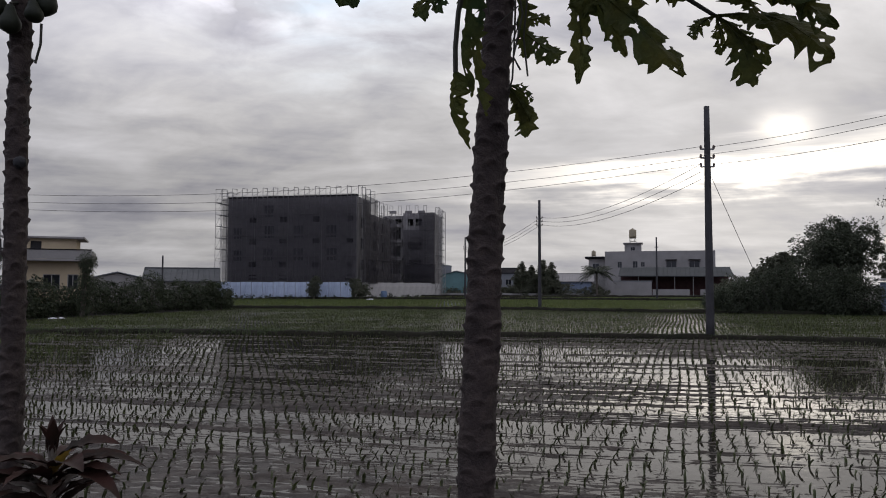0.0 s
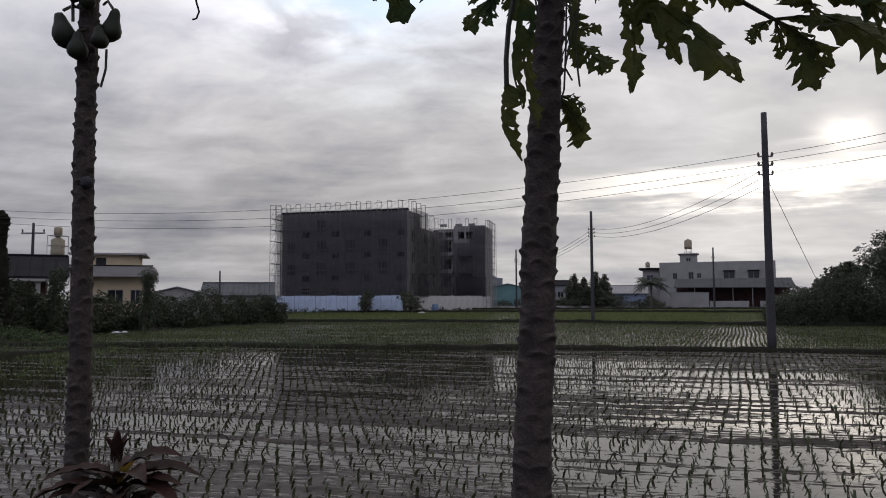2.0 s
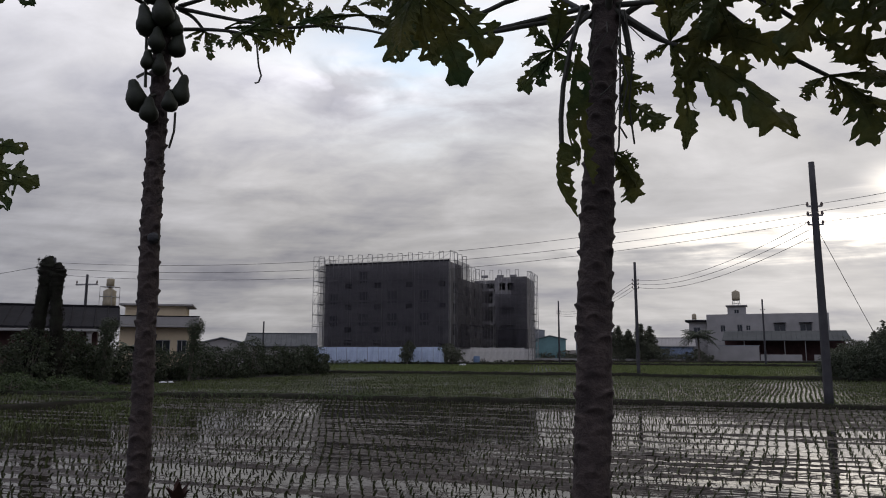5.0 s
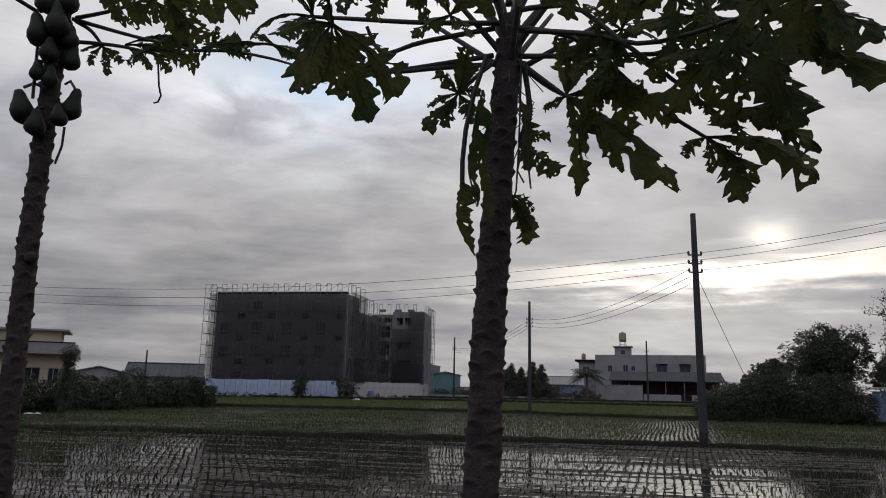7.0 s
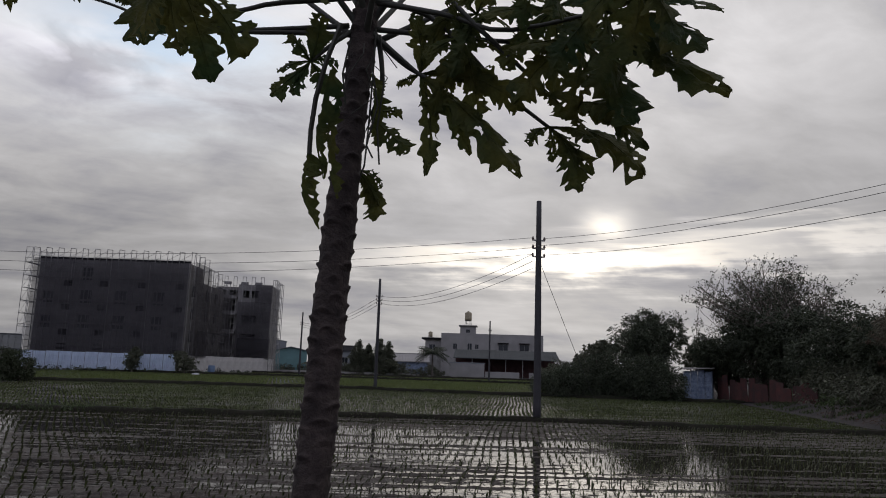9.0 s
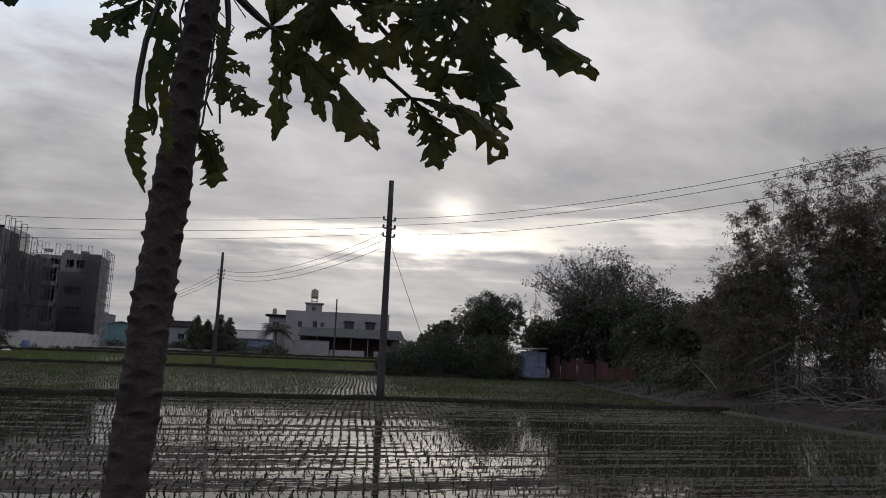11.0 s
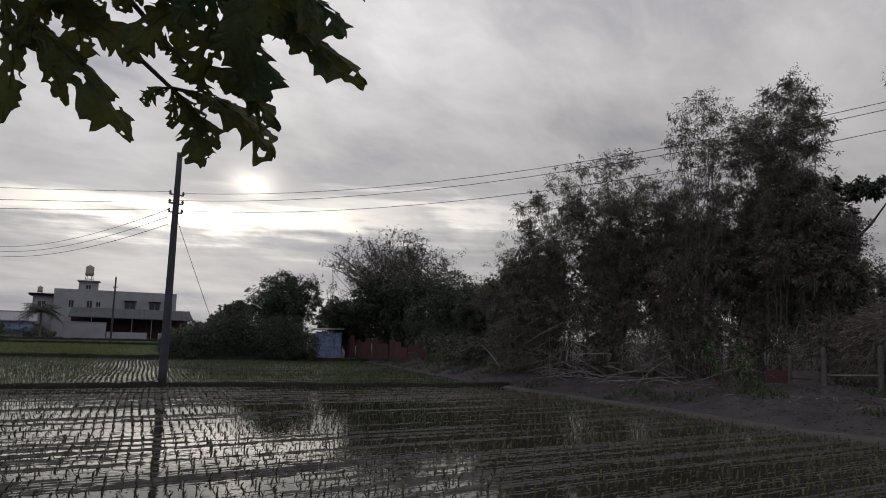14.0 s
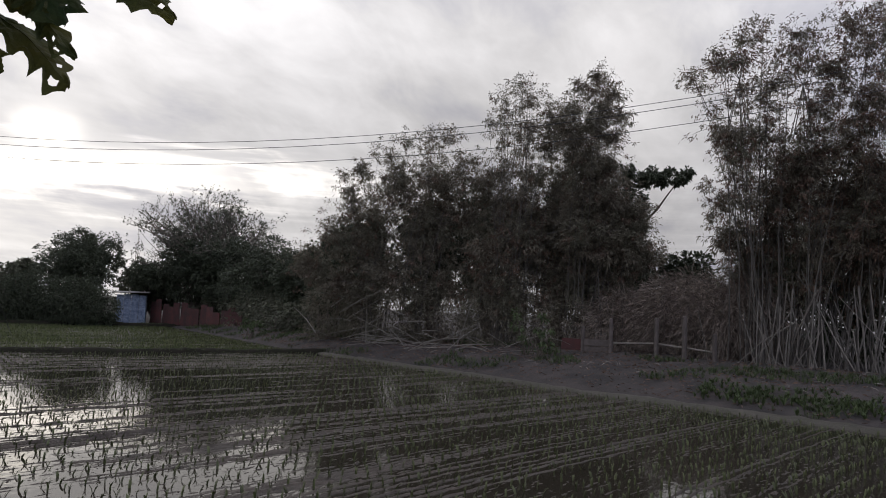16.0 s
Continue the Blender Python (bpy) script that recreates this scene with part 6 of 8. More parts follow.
heap = [(29.6, 10.2, 1.8, 1.4, 1.6, 1.6), (29.4, 8.2, 2.2, 1.3, 1.5, 1.7), (29.0, 6.2, 2.4, 1.3, 1.6, 1.8), (29.6, 7.4, 3.1, 1.2, 1.6, 1.1), (29.2, 4.8, 2.4, 1.2, 1.4, 1.8)]
bramble("dry_heap", heap, 30000, 73, "brown heap of dry fallen bamboo twigs", M_TWIG, (0.42, 0.022), "brush heap", dense=0.4)


def fallen_canes(name, x, y, z, n, size, seed, label, flat=0.25, length=3.0):
    rng = np.random.default_rng(seed)
    e = empty(name, x, y, z, 0, label, "bamboo canes", "fallen canes")
    for k in range(n):
        a = rng.uniform(0, np.pi)
        c = Vector((rng.normal(0, size[0]), rng.normal(0, size[1]), rng.uniform(0.05, size[2])))
        d = Vector((math.cos(a), math.sin(a), rng.normal(0, flat)))
        L = length * rng.uniform(0.4, 1.0)
        s = Soup()
        p0, p1 = c - d * L / 2, c + d * L / 2
        p0.z, p1.z = max(p0.z, 0.02), max(p1.z, 0.02)
        m = p0.lerp(p1, 0.5) + Vector((rng.normal(0, 0.08), rng.normal(0, 0.08), 0.05))
        r = rng.uniform(0.011, 0.026)
        s.tube([p0, m, p1], [r, r * 0.9, r * 0.6], 5)
        s.make("cane", M_DEADCANE, e)


fallen_canes("cane_pile", 26.0, 17.6, 0.5, 48, (0.9, 2.1, 0.8), 81, "pile of pale dead bamboo canes lying on the bank")
fallen_canes("cane_pile", 26.2, 21.5, 0.5, 14, (0.6, 1.5, 2.4), 82, "pale dead canes leaning in the thicket", 0.8)
fallen_canes("cane_pile", 26.6, 3.0, 0.5, 12, (0.7, 2.2, 1.6), 83, "pale broken canes leaning at the bamboo's foot", 1.6, 2.6)


def cut_canes():
    """Pale cut and leaning culms at the foot of the open clumps."""
    rng = np.random.default_rng(84)
    e = empty("cane_stubs", 27.4, 2.6, 0.5, 0, "pale cut bamboo canes standing and leaning together", "bamboo canes", "fallen canes")
    for k in range(64):
        x, y = rng.normal(0, 0.5), rng.uniform(-3.4, 2.4)
        h = rng.uniform(0.8, 3.2)
        a = rng.normal(0, 0.2)
        s = Soup()
        r = rng.uniform(0.016, 0.034)
        s.tube([(x, y, -0.1), (x + 0.1 * rng.normal(), y + 0.5 * h * math.sin(a), h * 0.5), (x + 0.2 * rng.normal(), y + h * math.sin(a), h)], [r, r * 0.95, r * 0.85], 6)
        s.make("cane", M_STUB, e)
    for k in range(4):
        y = rng.uniform(-3, 1.5)
        h = rng.uniform(3.5, 6.5)
        s = Soup()
        t = rng.uniform(-0.7, 1.1)
        s.tube([(0.3, y, -0.1), (0.1, y + t * h * 0.35, h * 0.45), (0.0, y + t * h * 0.75, h * 0.8)], [0.03, 0.024, 0.014], 6)
        s.make("cane", M_STUB, e)


cut_canes()


def post_fence():
    pts = [(27.6, 11.2, 1.5), (27.3, 9.9, 1.9), (27.0, 8.0, 2.0), (26.8, 6.9, 2.1), (26.6, 5.8, 1.5)]
    for k, (x, y, h) in enumerate(pts):
        e = empty("fence_post", x, y, 0.35, 0, "weathered wooden fence post on the bank", "post", "fence posts")
        s = Soup()
        ln = 0.06 * math.sin(k * 3.1)
        s.tube([(0, 0, -0.3), (ln * 0.5, 0, h * 0.5), (ln, ln, h - 0.04), (ln, ln, h)], [0.095, 0.088, 0.08, 0.055], 8)
        s.make("shaft", M_POST, e)
    for k, (x, y, h) in enumerate([(33.4, 34.2, 1.5), (31.6, 30.4, 1.7), (30.5, 29.6, 1.3), (29.9, 28.2, 1.6), (28.6, 26.6, 1.4)]):
        e = empty("fence_post", x, y, 0.3, 0, "grey wooden post before the dark trees", "post", "fence posts")
        s = Soup()
        s.tube([(0, 0, -0.3), (0.03, 0, h * 0.5), (0.05 * math.sin(k), 0.02, h)], [0.11, 0.1, 0.085], 8)
        s.make("shaft", M_POST, e)
    e = empty("cross_rail", 27.2, 8.9, 1.3, 0, "pale cane lashed between the fence posts", "rail")
    s = Soup()
    s.tube([(0.25, 1.1, -0.05), (0.0, -0.8, 0.06), (-0.45, -3.2, -0.12)], 0.035, 6)
    s.make("cane", M_DEADCANE, e)
    e = empty("board_screen", 27.5, 10.5, 0.4, 0, "grey boards nailed between two posts", "boards")
    for k in range(3):
        box("board", -0.02, 0.02, -0.55, 0.6, 0.1 + 0.3 * k, 0.36 + 0.3 * k, M_POST, e, 0.005)
    e = empty("red_sheet", 27.7, 11.8, 0.35, 0, "leaning rusty red metal sheet", "sheet")
    bm = bmesh.new()
    add_box(bm, -0.02, 0.02, -0.45, 0.45, 0, 1.0, 0.005)
    q = part("panel", bm, M_REDSHEET, e)
    q.rotation_euler = (0, radians(12), 0)


post_fence()


def sapling(x, y, z, h, seed):
    rng = np.random.default_rng(seed)
    e = empty("sapling", x, y, z, 0, "young light green sapling on the dirt bank", "sapling", "saplings")
    pts = []
    for k in range(7):
        s = Soup()
        a = rng.uniform(0, 2 * np.pi)
        q = Vector((math.cos(a) * 0.5, math.sin(a) * 0.5, h * rng.uniform(0.55, 1)))
        b = Vector((rng.normal(0, 0.15), rng.normal(0, 0.15), -0.05))
        s.tube([b, b.lerp(q, 0.5) + Vector((0, 0, 0.12)), q], [0.025, 0.02, 0.008], 5)
        s.make("stem", M_BARK, e)
        pts.append(q)
    foliage("crown", e, [(q.x, q.y, q.z, 0.26, 0.26, 0.22) for q in pts], 300, 0.18, 0.07, M_GRASS, seed, 0.5, 0.2, 0.5)


sapling(25.4, 12.6, 0.42, 2.1, 91)
sapling(25.0, 11.9, 0.42, 1.4, 92)
sapling(26.0, 29.5, 0.3, 0.9, 93)

# left side: vine-smothered hedge
HEDGE = [(-27.5, 29.5), (-26.3, 34), (-25.2, 38), (-24, 43), (-22.0, 49), (-19.6, 55), (-18.6, 58.5)]
hb = []
rng_h = np.random.default_rng(9)
for k in range(30):
    f = k / 29 * 6
    i = min(int(f), 5)
    x = HEDGE[i][0] + (HEDGE[i + 1][0] - HEDGE[i][0]) * (f - i) - 0.6
    y = HEDGE[i][1] + (HEDGE[i + 1][1] - HEDGE[i][1]) * (f - i) + 0.5
    h = 2.2 + 0.45 * math.sin(k * 1.9) + (0.6 if k < 9 else 0) + rng_h.normal(0, 0.15)
    hb.append((x + rng_h.normal(0, 0.3), y + rng_h.normal(0, 0.3), h * 0.46, 1.15, 1.2, h * 0.55))
bramble("vine_hedge", hb, 80000, 101, "long dark hedge smothered in creepers", M_LEAF_H, (0.15, 0.09), "hedge")
bramble("grass_mound", [(-25.2, 31.0, 0.3, 1.6, 1.2, 0.55), (-23.2, 32.0, 0.25, 1.5, 1.0, 0.45), (-21.2, 31.6, 0.2, 1.2, 0.8, 0.35)], 9000, 102, "low mounds of green creeper beside the paddy", M_GRASS, (0.14, 0.06), "creeper mound")


def vine_pole():
    e = empty("vine_pole", *VINE_POLE, 0, 0, "twin utility poles buried in dark hanging vines", "utility pole")
    s = Soup()
    s.tube([(-0.75, 0, -0.1), (-0.3, 0, 4.0), (0.05, 0, 7.1)], [0.16, 0.13, 0.1], 8)
    s.make("shaft", M_CONC, e)
    s = Soup()
    s.tube([(0.75, 0.2, -0.1), (0.45, 0.1, 4.0), (0.25, 0.05, 7.0)], [0.16, 0.13, 0.1], 8)
    s.make("shaft", M_CONC, e)
    blobs = []
    for k in range(22):
        f = k / 21
        blobs.append((-0.78 + 0.7 * f, 0, 0.4 + 5.4 * f, 0.36 - 0.05 * f, 0.34, 0.34))
        blobs.append((0.88 - 0.45 * f, 0.1, 0.4 + 5.4 * f, 0.36 - 0.05 * f, 0.34, 0.34))
    blobs += [(0.0, 0, 6.45, 0.62, 0.5, 0.42), (-0.1, 0, 6.85, 0.42, 0.4, 0.3), (0.5, 0, 6.3, 0.42, 0.4, 0.4), (0.1, 0, 5.8, 0.58, 0.45, 0.5), (0.15, 0, 5.2, 0.5, 0.4, 0.5)]
    # the matted stems under the leaves
    for pts, rad in (([(-0.78, 0, -0.1), (-0.45, 0, 2.6), (-0.1, 0, 5.2), (0.0, 0, 6.5), (-0.02, 0, 7.0)], [0.3, 0.3, 0.34, 0.46, 0.2]),
                     ([(0.88, 0.1, -0.1), (0.68, 0.1, 2.6), (0.5, 0.1, 5.2), (0.48, 0.05, 6.3), (0.45, 0, 6.65)], [0.3, 0.28, 0.3, 0.42, 0.2])):
        fine, rr = [], []
        for i in range(61):
            f = i / 60 * 4
            k = min(int(f), 3)
            fine.append(Vector(pts[k]).lerp(Vector(pts[k + 1]), f - k) + Vector((0.05 * noise.noise((i * 0.4, rad[0], 1.0)), 0, 0)))
            rr.append((rad[k] + (rad[k + 1] - rad[k]) * (f - k)) * (1 + 0.25 * noise.noise((i * 0.7, pts[0][0], 5.0))))
        v, q = tube_data(fine, rr, 14)
        v = [p + Vector((noise.noise(p * 5), noise.noise(p * 5 + Vector((9, 0, 0))), 0)) * 0.09 for p in v]
        s = Soup()
        s.add(v, q)
        s.make("vine_trunk", M_VINE, e, True)
    foliage("vines", e, blobs, 52000, 0.09, 0.022, M_VINE, 103, 2.2, 0.2, 0.3)


vine_pole()
for az, d, h, sd in ((-27.35, 49.5, 3.95, 104), (-33.4, 45, 3.75, 105)):
    x, y = at_polar(az, d)
    e = empty("vine_stump", x, y, 0, 0, "dead trunk wrapped thickly in creepers", "stump", "vine-wrapped stumps")
    s = Soup()
    s.tube([(0, 0, -0.1), (0.1, 0, h * 0.5), (0.15, 0, h - 0.3)], [0.17, 0.14, 0.1], 8)
    s.make("trunk", M_BARK, e)
    foliage("vines", e, [(0.05 + 0.03 * k, 0, 0.4 + (h - 0.7) * k / 7, 0.36 + (0.14 if k > 5 else 0), 0.36, 0.45) for k in range(8)], 9000, 0.1, 0.04, M_LEAF_H, sd, 0.9, 0.3, 0.5)


def banana_clump(x, y, h, seed, label, n=9):
    rng = np.random.default_rng(seed)
    e = empty("banana_plant", x, y, 0, 0, label, "banana plant", "banana plants")
    s = Soup()
    s.tube([(0, 0, -0.1), (0.05, 0, h * 0.3), (0.1, 0.02, h * 0.6)], [0.16, 0.13, 0.08], 8)
    s.make("trunk", M_BARK, e)
    for k in range(n):
        a = 2 * math.pi * k / n + rng.normal(0, 0.2)
        L = h * rng.uniform(0.45, 0.65)
        up = rng.uniform(0.5, 1.2)
        verts, faces = [], []
        for i in range(9):
            f = i / 8
            p = Vector((math.cos(a) * L * f * math.cos(up * (1 - f * 0.8)), math.sin(a) * L * f * math.cos(up * (1 - f * 0.8)), h * 0.55 + L * (math.sin(up) * f * 1.2 - 0.8 * f * f)))
            w = 0.26 * math.sin(math.pi * min(1, f * 0.92 + 0.08)) * h / 4 * rng.uniform(0.75, 1.1)
            sd = Vector((-math.sin(a), math.cos(a), 0)) * w
            verts += [p - sd - Vector((0, 0, w * 0.4)), p, p + sd - Vector((0, 0, w * 0.4))]
        for i in range(8):
            q = i * 3
            faces += [(q, q + 1, q + 4, q + 3), (q + 1, q + 2, q + 5, q + 4)]
        mesh_ob("leaf", verts, faces, M_LEAF_M, e, True)


for az, d, h, sd in ((-31.4, 50, 3.4, 111), (-32.3, 51, 3.0, 112), (-30.7, 52, 3.1, 113)):
    x, y = at_polar(az, d)
    banana_clump(x, y, h, sd, "green banana plant behind the hedge")


def palm(x, y, h, reach, seed):
    """A feather palm: a ringed trunk and arching fronds with paired narrow leaflets."""
    rng = np.random.default_rng(seed)
    e = empty("palm_tree", x, y, 0, 0, "dark drooping feather palm beside the white house", "palm tree")
    s = Soup()
    s.tube([(0, 0, -0.1), (0.05, 0, h * 0.5), (0.0, 0, h)], [0.2, 0.15, 0.16], 9)
    s.make("trunk", M_BARK, e)
    for k in range(26):
        a = k * 2.4
        up = 1.25 - 1.5 * k / 26 + rng.normal(0, 0.08)
        ln = reach * rng.uniform(0.85, 1.15)
        o = Vector((math.cos(a), math.sin(a), 0))
        side = Vector((-math.sin(a), math.cos(a), 0))
        verts, faces = [], []
        for i in range(19):
            f = i / 18
            p = Vector((0, 0, h)) + o * (ln * f * math.cos(up * (1 - 0.5 * f))) + Vector((0, 0, ln * (math.sin(up) * f - 0.62 * f * f)))
            lw = ln * 0.3 * math.sin(math.pi * (0.12 + 0.84 * f)) * rng.uniform(0.8, 1.1)
            for sg in (-1, 1):
                q = len(verts)
                tip = p + side * (sg * lw) + o * (lw * 0.55) - Vector((0, 0, lw * rng.uniform(0.4, 0.8)))
                verts += [p - o * 0.05, p + o * 0.05, p.lerp(tip, 0.5) + o * 0.06 + Vector((0, 0, 0.04)), tip, p.lerp(tip, 0.5) - o * 0.05 + Vector((0, 0, 0.04))]
                faces += [(q, q + 1, q + 2, q + 4), (q + 4, q + 2, q + 3)]
        mesh_ob("frond", verts, faces, M_LEAF_M, e, False)


x, y = at_polar(12.15, 127)
palm(x, y, 4.4, 3.4, 114)


def conifer(x, y, h, r, seed):
    rng = np.random.default_rng(seed)
    e = empty("conifer", x, y, 0, 0, "pointed dark conifer beyond the paddies", "conifer tree", "conifers")
    s = Soup()
    s.tube([(0, 0, -0.1), (0, 0, h * 0.5), (0, 0, h * 0.97)], [0.16, 0.1, 0.03], 7)
    s.make("trunk", M_BARK, e)
    blobs = []
    for k in range(26):
        f = (k + 0.5) / 26
        a = k * 2.4
        rr = r * (1 - f) ** 0.7 * rng.uniform(0.6, 1.1)
        blobs.append((rr * 0.6 * math.cos(a), rr * 0.6 * math.sin(a), h * (0.1 + 0.86 * f), 0.5 * rr + 0.15, 0.5 * rr + 0.15, h * 0.06))
    foliage("crown", e, blobs, 12000, 0.3, 0.13, M_LEAF_D, seed, -0.3, 0.3, 0.5)


for az, d, h, r, sd in ((6.2, 131, 6.4, 2.5, 121), (7.0, 133, 5.8, 1.9, 122), (7.9, 130, 6.9, 2.6, 123), (8.6, 132, 6.4, 2.2, 124)):
    x, y = at_polar(az, d)
    conifer(x, y, h, r, sd)
# dark hedges along the far end
for az0, az1, d, h, sd in ((-0.2, 5.6, 150, 2.0, 131), (5.0, 12.6, 131, 2.2, 132), (21.0, 23.8, 128, 2.6, 133), (21.9, 25.0, 110, 3.6, 134)):
    b = []
    for k in range(14):
        x, y = at_polar(az0 + (az1 - az0) * k / 13, d + 2 * math.sin(k * 2.2))
        hh = h * (0.8 + 0.25 * math.sin(k * 1.7))
        b.append((x, y, hh * 0.45, 1.3, 1.2, hh * 0.55))
    bramble("far_hedge", b, 12000, sd, "dark hedge row at the far end of the paddies", M_LEAF_D, (0.3, 0.14), "hedge", "far hedges")
# two small trees before the site fence, weeds at its foot
for az, d, h, r, sd in ((-10.6, 98, 3.1, 1.3, 141), (-6.95, 96, 2.9, 1.8, 142)):
    x, y = at_polar(az, d)
    broad_tree("small_tree", x, y, h, r, r, 3800, sd, "small dark tree before the site fence", (0.24, 0.11), low=0.05, lumps=8, group="small trees by the fence")
b = []
for k in range(26):
    az = -18.2 + 0.62 * k
    d = 99.5 + (0.5 * max(0, k - 17))
    x, y = at_polar(az, d)
    b.append((x, y, 0.25, 0.9, 0.6, 0.35 + 0.2 * math.sin(k * 2.1)))
bramble("weed_strip", b, 9000, 143, "weeds growing at the foot of the site fence", M_LEAF_M, (0.22, 0.07), "weeds")


def ground_litter():
    for k, (az, d, sx) in enumerate(((-6.1, 94, 0.4), (-29.2, 47.5, 0.2), (-28.7, 47.5, 0.16), (22.4, 57.0, 0.35))):
        x, y = at_polar(az, d)
        e = empty("litter_bag", x, y, 0.05, 20 * k, "crumpled white plastic sack on the ground", "plastic sack", "plastic sacks")
        bm = bmesh.new()
        bmesh.ops.create_icosphere(bm, subdivisions=2, radius=sx)
        for q in bm.verts:
            q.co = Vector((q.co.x * 1.3, q.co.y * 0.8, max(0.0, q.co.z * 0.5))) * (1 + 0.35 * noise.noise(q.co * 4 + Vector((k, 0, 0))))
        part("sack", bm, M_WHITE, e)
    x, y = at_polar(-5.0, 101)
    e = empty("barrel", x, y, 0, 0, "upright blue plastic barrel by the site fence", "barrel")
    s = Soup()
    s.tube([(0, 0, 0), (0, 0, 0.1), (0, 0, 0.6), (0, 0, 1.1), (0, 0, 1.2)], [0.42, 0.45, 0.48, 0.45, 0.4], 14)
    s.make("drum", M_BLUE, e, True)


ground_litter()


def bank_growth():
    """Weeds, tufts, stones and twigs on the dirt bank."""
    rng = np.random.default_rng(150)
    n = 11000
    y = rng.uniform(-4, 50, n)
    x = np.interp(y, [e[0] for e in EDGE], [e[1] for e in EDGE]) + rng.uniform(0.3, 6.5, n)
    keep = np.array([noise.noise((a * 0.4, b * 0.4, 7)) > 0.12 - 0.012 * max(b - 20, 0) for a, b in zip(x, y)])
    c = np.stack([x, y, land_height(x, y) + 0.02], 1)[keep]
    grass("bank_weeds", c, 150, 6, 0.2, 0.016, "scattered low weeds on the bare dirt bank")
    n = 260
    y = rng.uniform(0.5, 5.0, n)
    x = np.interp(y, [e[0] for e in EDGE], [e[1] for e in EDGE]) + rng.normal(1.6, 0.45, n)
    grass("bank_weeds", np.stack([x, y, land_height(x, y) + 0.02], 1), 151, 9, 0.2, 0.03, "bright green weeds along the bank's edge")
    n = 5600
    y = rng.uniform(-4, 34, n)
    x = np.interp(y, [e[0] for e in EDGE], [e[1] for e in EDGE]) + rng.uniform(0.5, 7.5, n)
    p = np.stack([x, y, land_height(x, y) + 0.05], 1)
    d = np.stack([rng.standard_normal(n), rng.standard_normal(n), rng.normal(0, 0.15, n)], 1)
    v, t = leaf_arrays(rng, p, d, 0.2, 0.03)
    tagged(array_mesh("twig_litter", v, t, M_LEAF_DRY), "dry fallen leaves and twigs strewn on the bank", "litter", kind="stuff")
    n = 650
    y = rng.uniform(-4, 40, n)
    x = np.interp(y, [e[0] for e in EDGE], [e[1] for e in EDGE]) + rng.uniform(2.0, 8.0, n)
    p = np.stack([x, y, land_height(x, y) + 0.08], 1)
    d = np.stack([rng.standard_normal(n), rng.standard_normal(n), rng.normal(0, 0.25, n)], 1)
    v, t = leaf_arrays(rng, p, d, 0.34, 0.03)
    tagged(array_mesh("cane_litter", v, t, M_DEADCANE), "pale broken cane splinters strewn on the bank", "litter", kind="stuff")


bank_growth()
# ---- papaya trees and croton on the bank beside the camera ----


def papaya_trunk(name, parent, path, radii, seed, top_cut=0.0):
    """A trunk ringed with crescent leaf scars in a spiral. path: points from foot to crown."""
    rng = np.random.default_rng(seed)
    pts = np.array([tuple(p) for p in path], dtype=float)
    seg = np.linalg.norm(np.diff(pts, axis=0), axis=1)
    cum = np.concatenate([[0], np.cumsum(seg)])
    L = cum[-1]
    rows, cols = int(L / 0.0055), 44
    s = np.linspace(0, L, rows)
    c = np.stack([np.interp(s, cum, pts[:, k]) for k in range(3)], 1)
    r0 = np.interp(s, cum, radii)
    a = np.linspace(0, 2 * np.pi, cols, endpoint=False)
    A, S = np.meshgrid(a, s)
    R = r0[:, None] * np.ones_like(A)
    R *= 1 + 0.035 * np.sin(3 * A + S * 9 + seed) + 0.03 * np.sin(2 * A - S * 17)
    step = 0.0155
    k = 0
    z = 0.02
    while z < L - 0.02:
        a0 = (k * 2.3999 + rng.normal(0, 0.12)) % (2 * np.pi)
        z0 = z + rng.normal(0, 0.006)
        da = (A - a0 + np.pi) % (2 * np.pi) - np.pi
        rr = np.interp(z0, s, r0)
        w = 0.52 + rng.uniform(-0.1, 0.15)
        u = da / w
        lip = z0 + 0.018 * (1 - u ** 2)  # crescent that bulges upward in the middle
        near = np.abs(u) < 1.15
        d = S - lip
        amp = (0.006 + 0.007 * rng.uniform(0, 1)) * np.clip(1.15 - np.abs(u), 0, 1) ** 0.6
        R = np.where(near, R + amp * np.exp(-(np.where(d > 0, d / 0.004, d / 0.011)) ** 2), R)
        pit = np.exp(-((u / 0.55) ** 2 + ((S - z0 + 0.012) / 0.012) ** 2))
        R -= np.where(near, 0.004 * pit, 0)
        z += step * rng.uniform(0.75, 1.3)
        k += 1
    R += rng.normal(0, 0.0003, R.shape)
    d = np.gradient(c, axis=0)
    d /= np.linalg.norm(d, axis=1)[:, None]
    ex = np.cross(d, [0, 1.0, 0])
    ex /= np.linalg.norm(ex, axis=1)[:, None]
    ey = np.cross(d, ex)
    v = c[:, None, :] + R[..., None] * (np.cos(A)[..., None] * ex[:, None, :] + np.sin(A)[..., None] * ey[:, None, :])
    v = v.reshape(-1, 3)
    i = np.arange(rows - 1)[:, None] * cols
    j = np.arange(cols)[None, :]
    j2 = (j + 1) % cols
    q = np.stack([i + j, i + j2, i + cols + j2, i + cols + j], -1).reshape(-1, 4)
    ob = array_mesh(name, v, q, M_PAPBARK, parent, quads=True)
    ob.data.polygons.foreach_set("use_smooth", [True] * len(ob.data.polygons))
    return ob


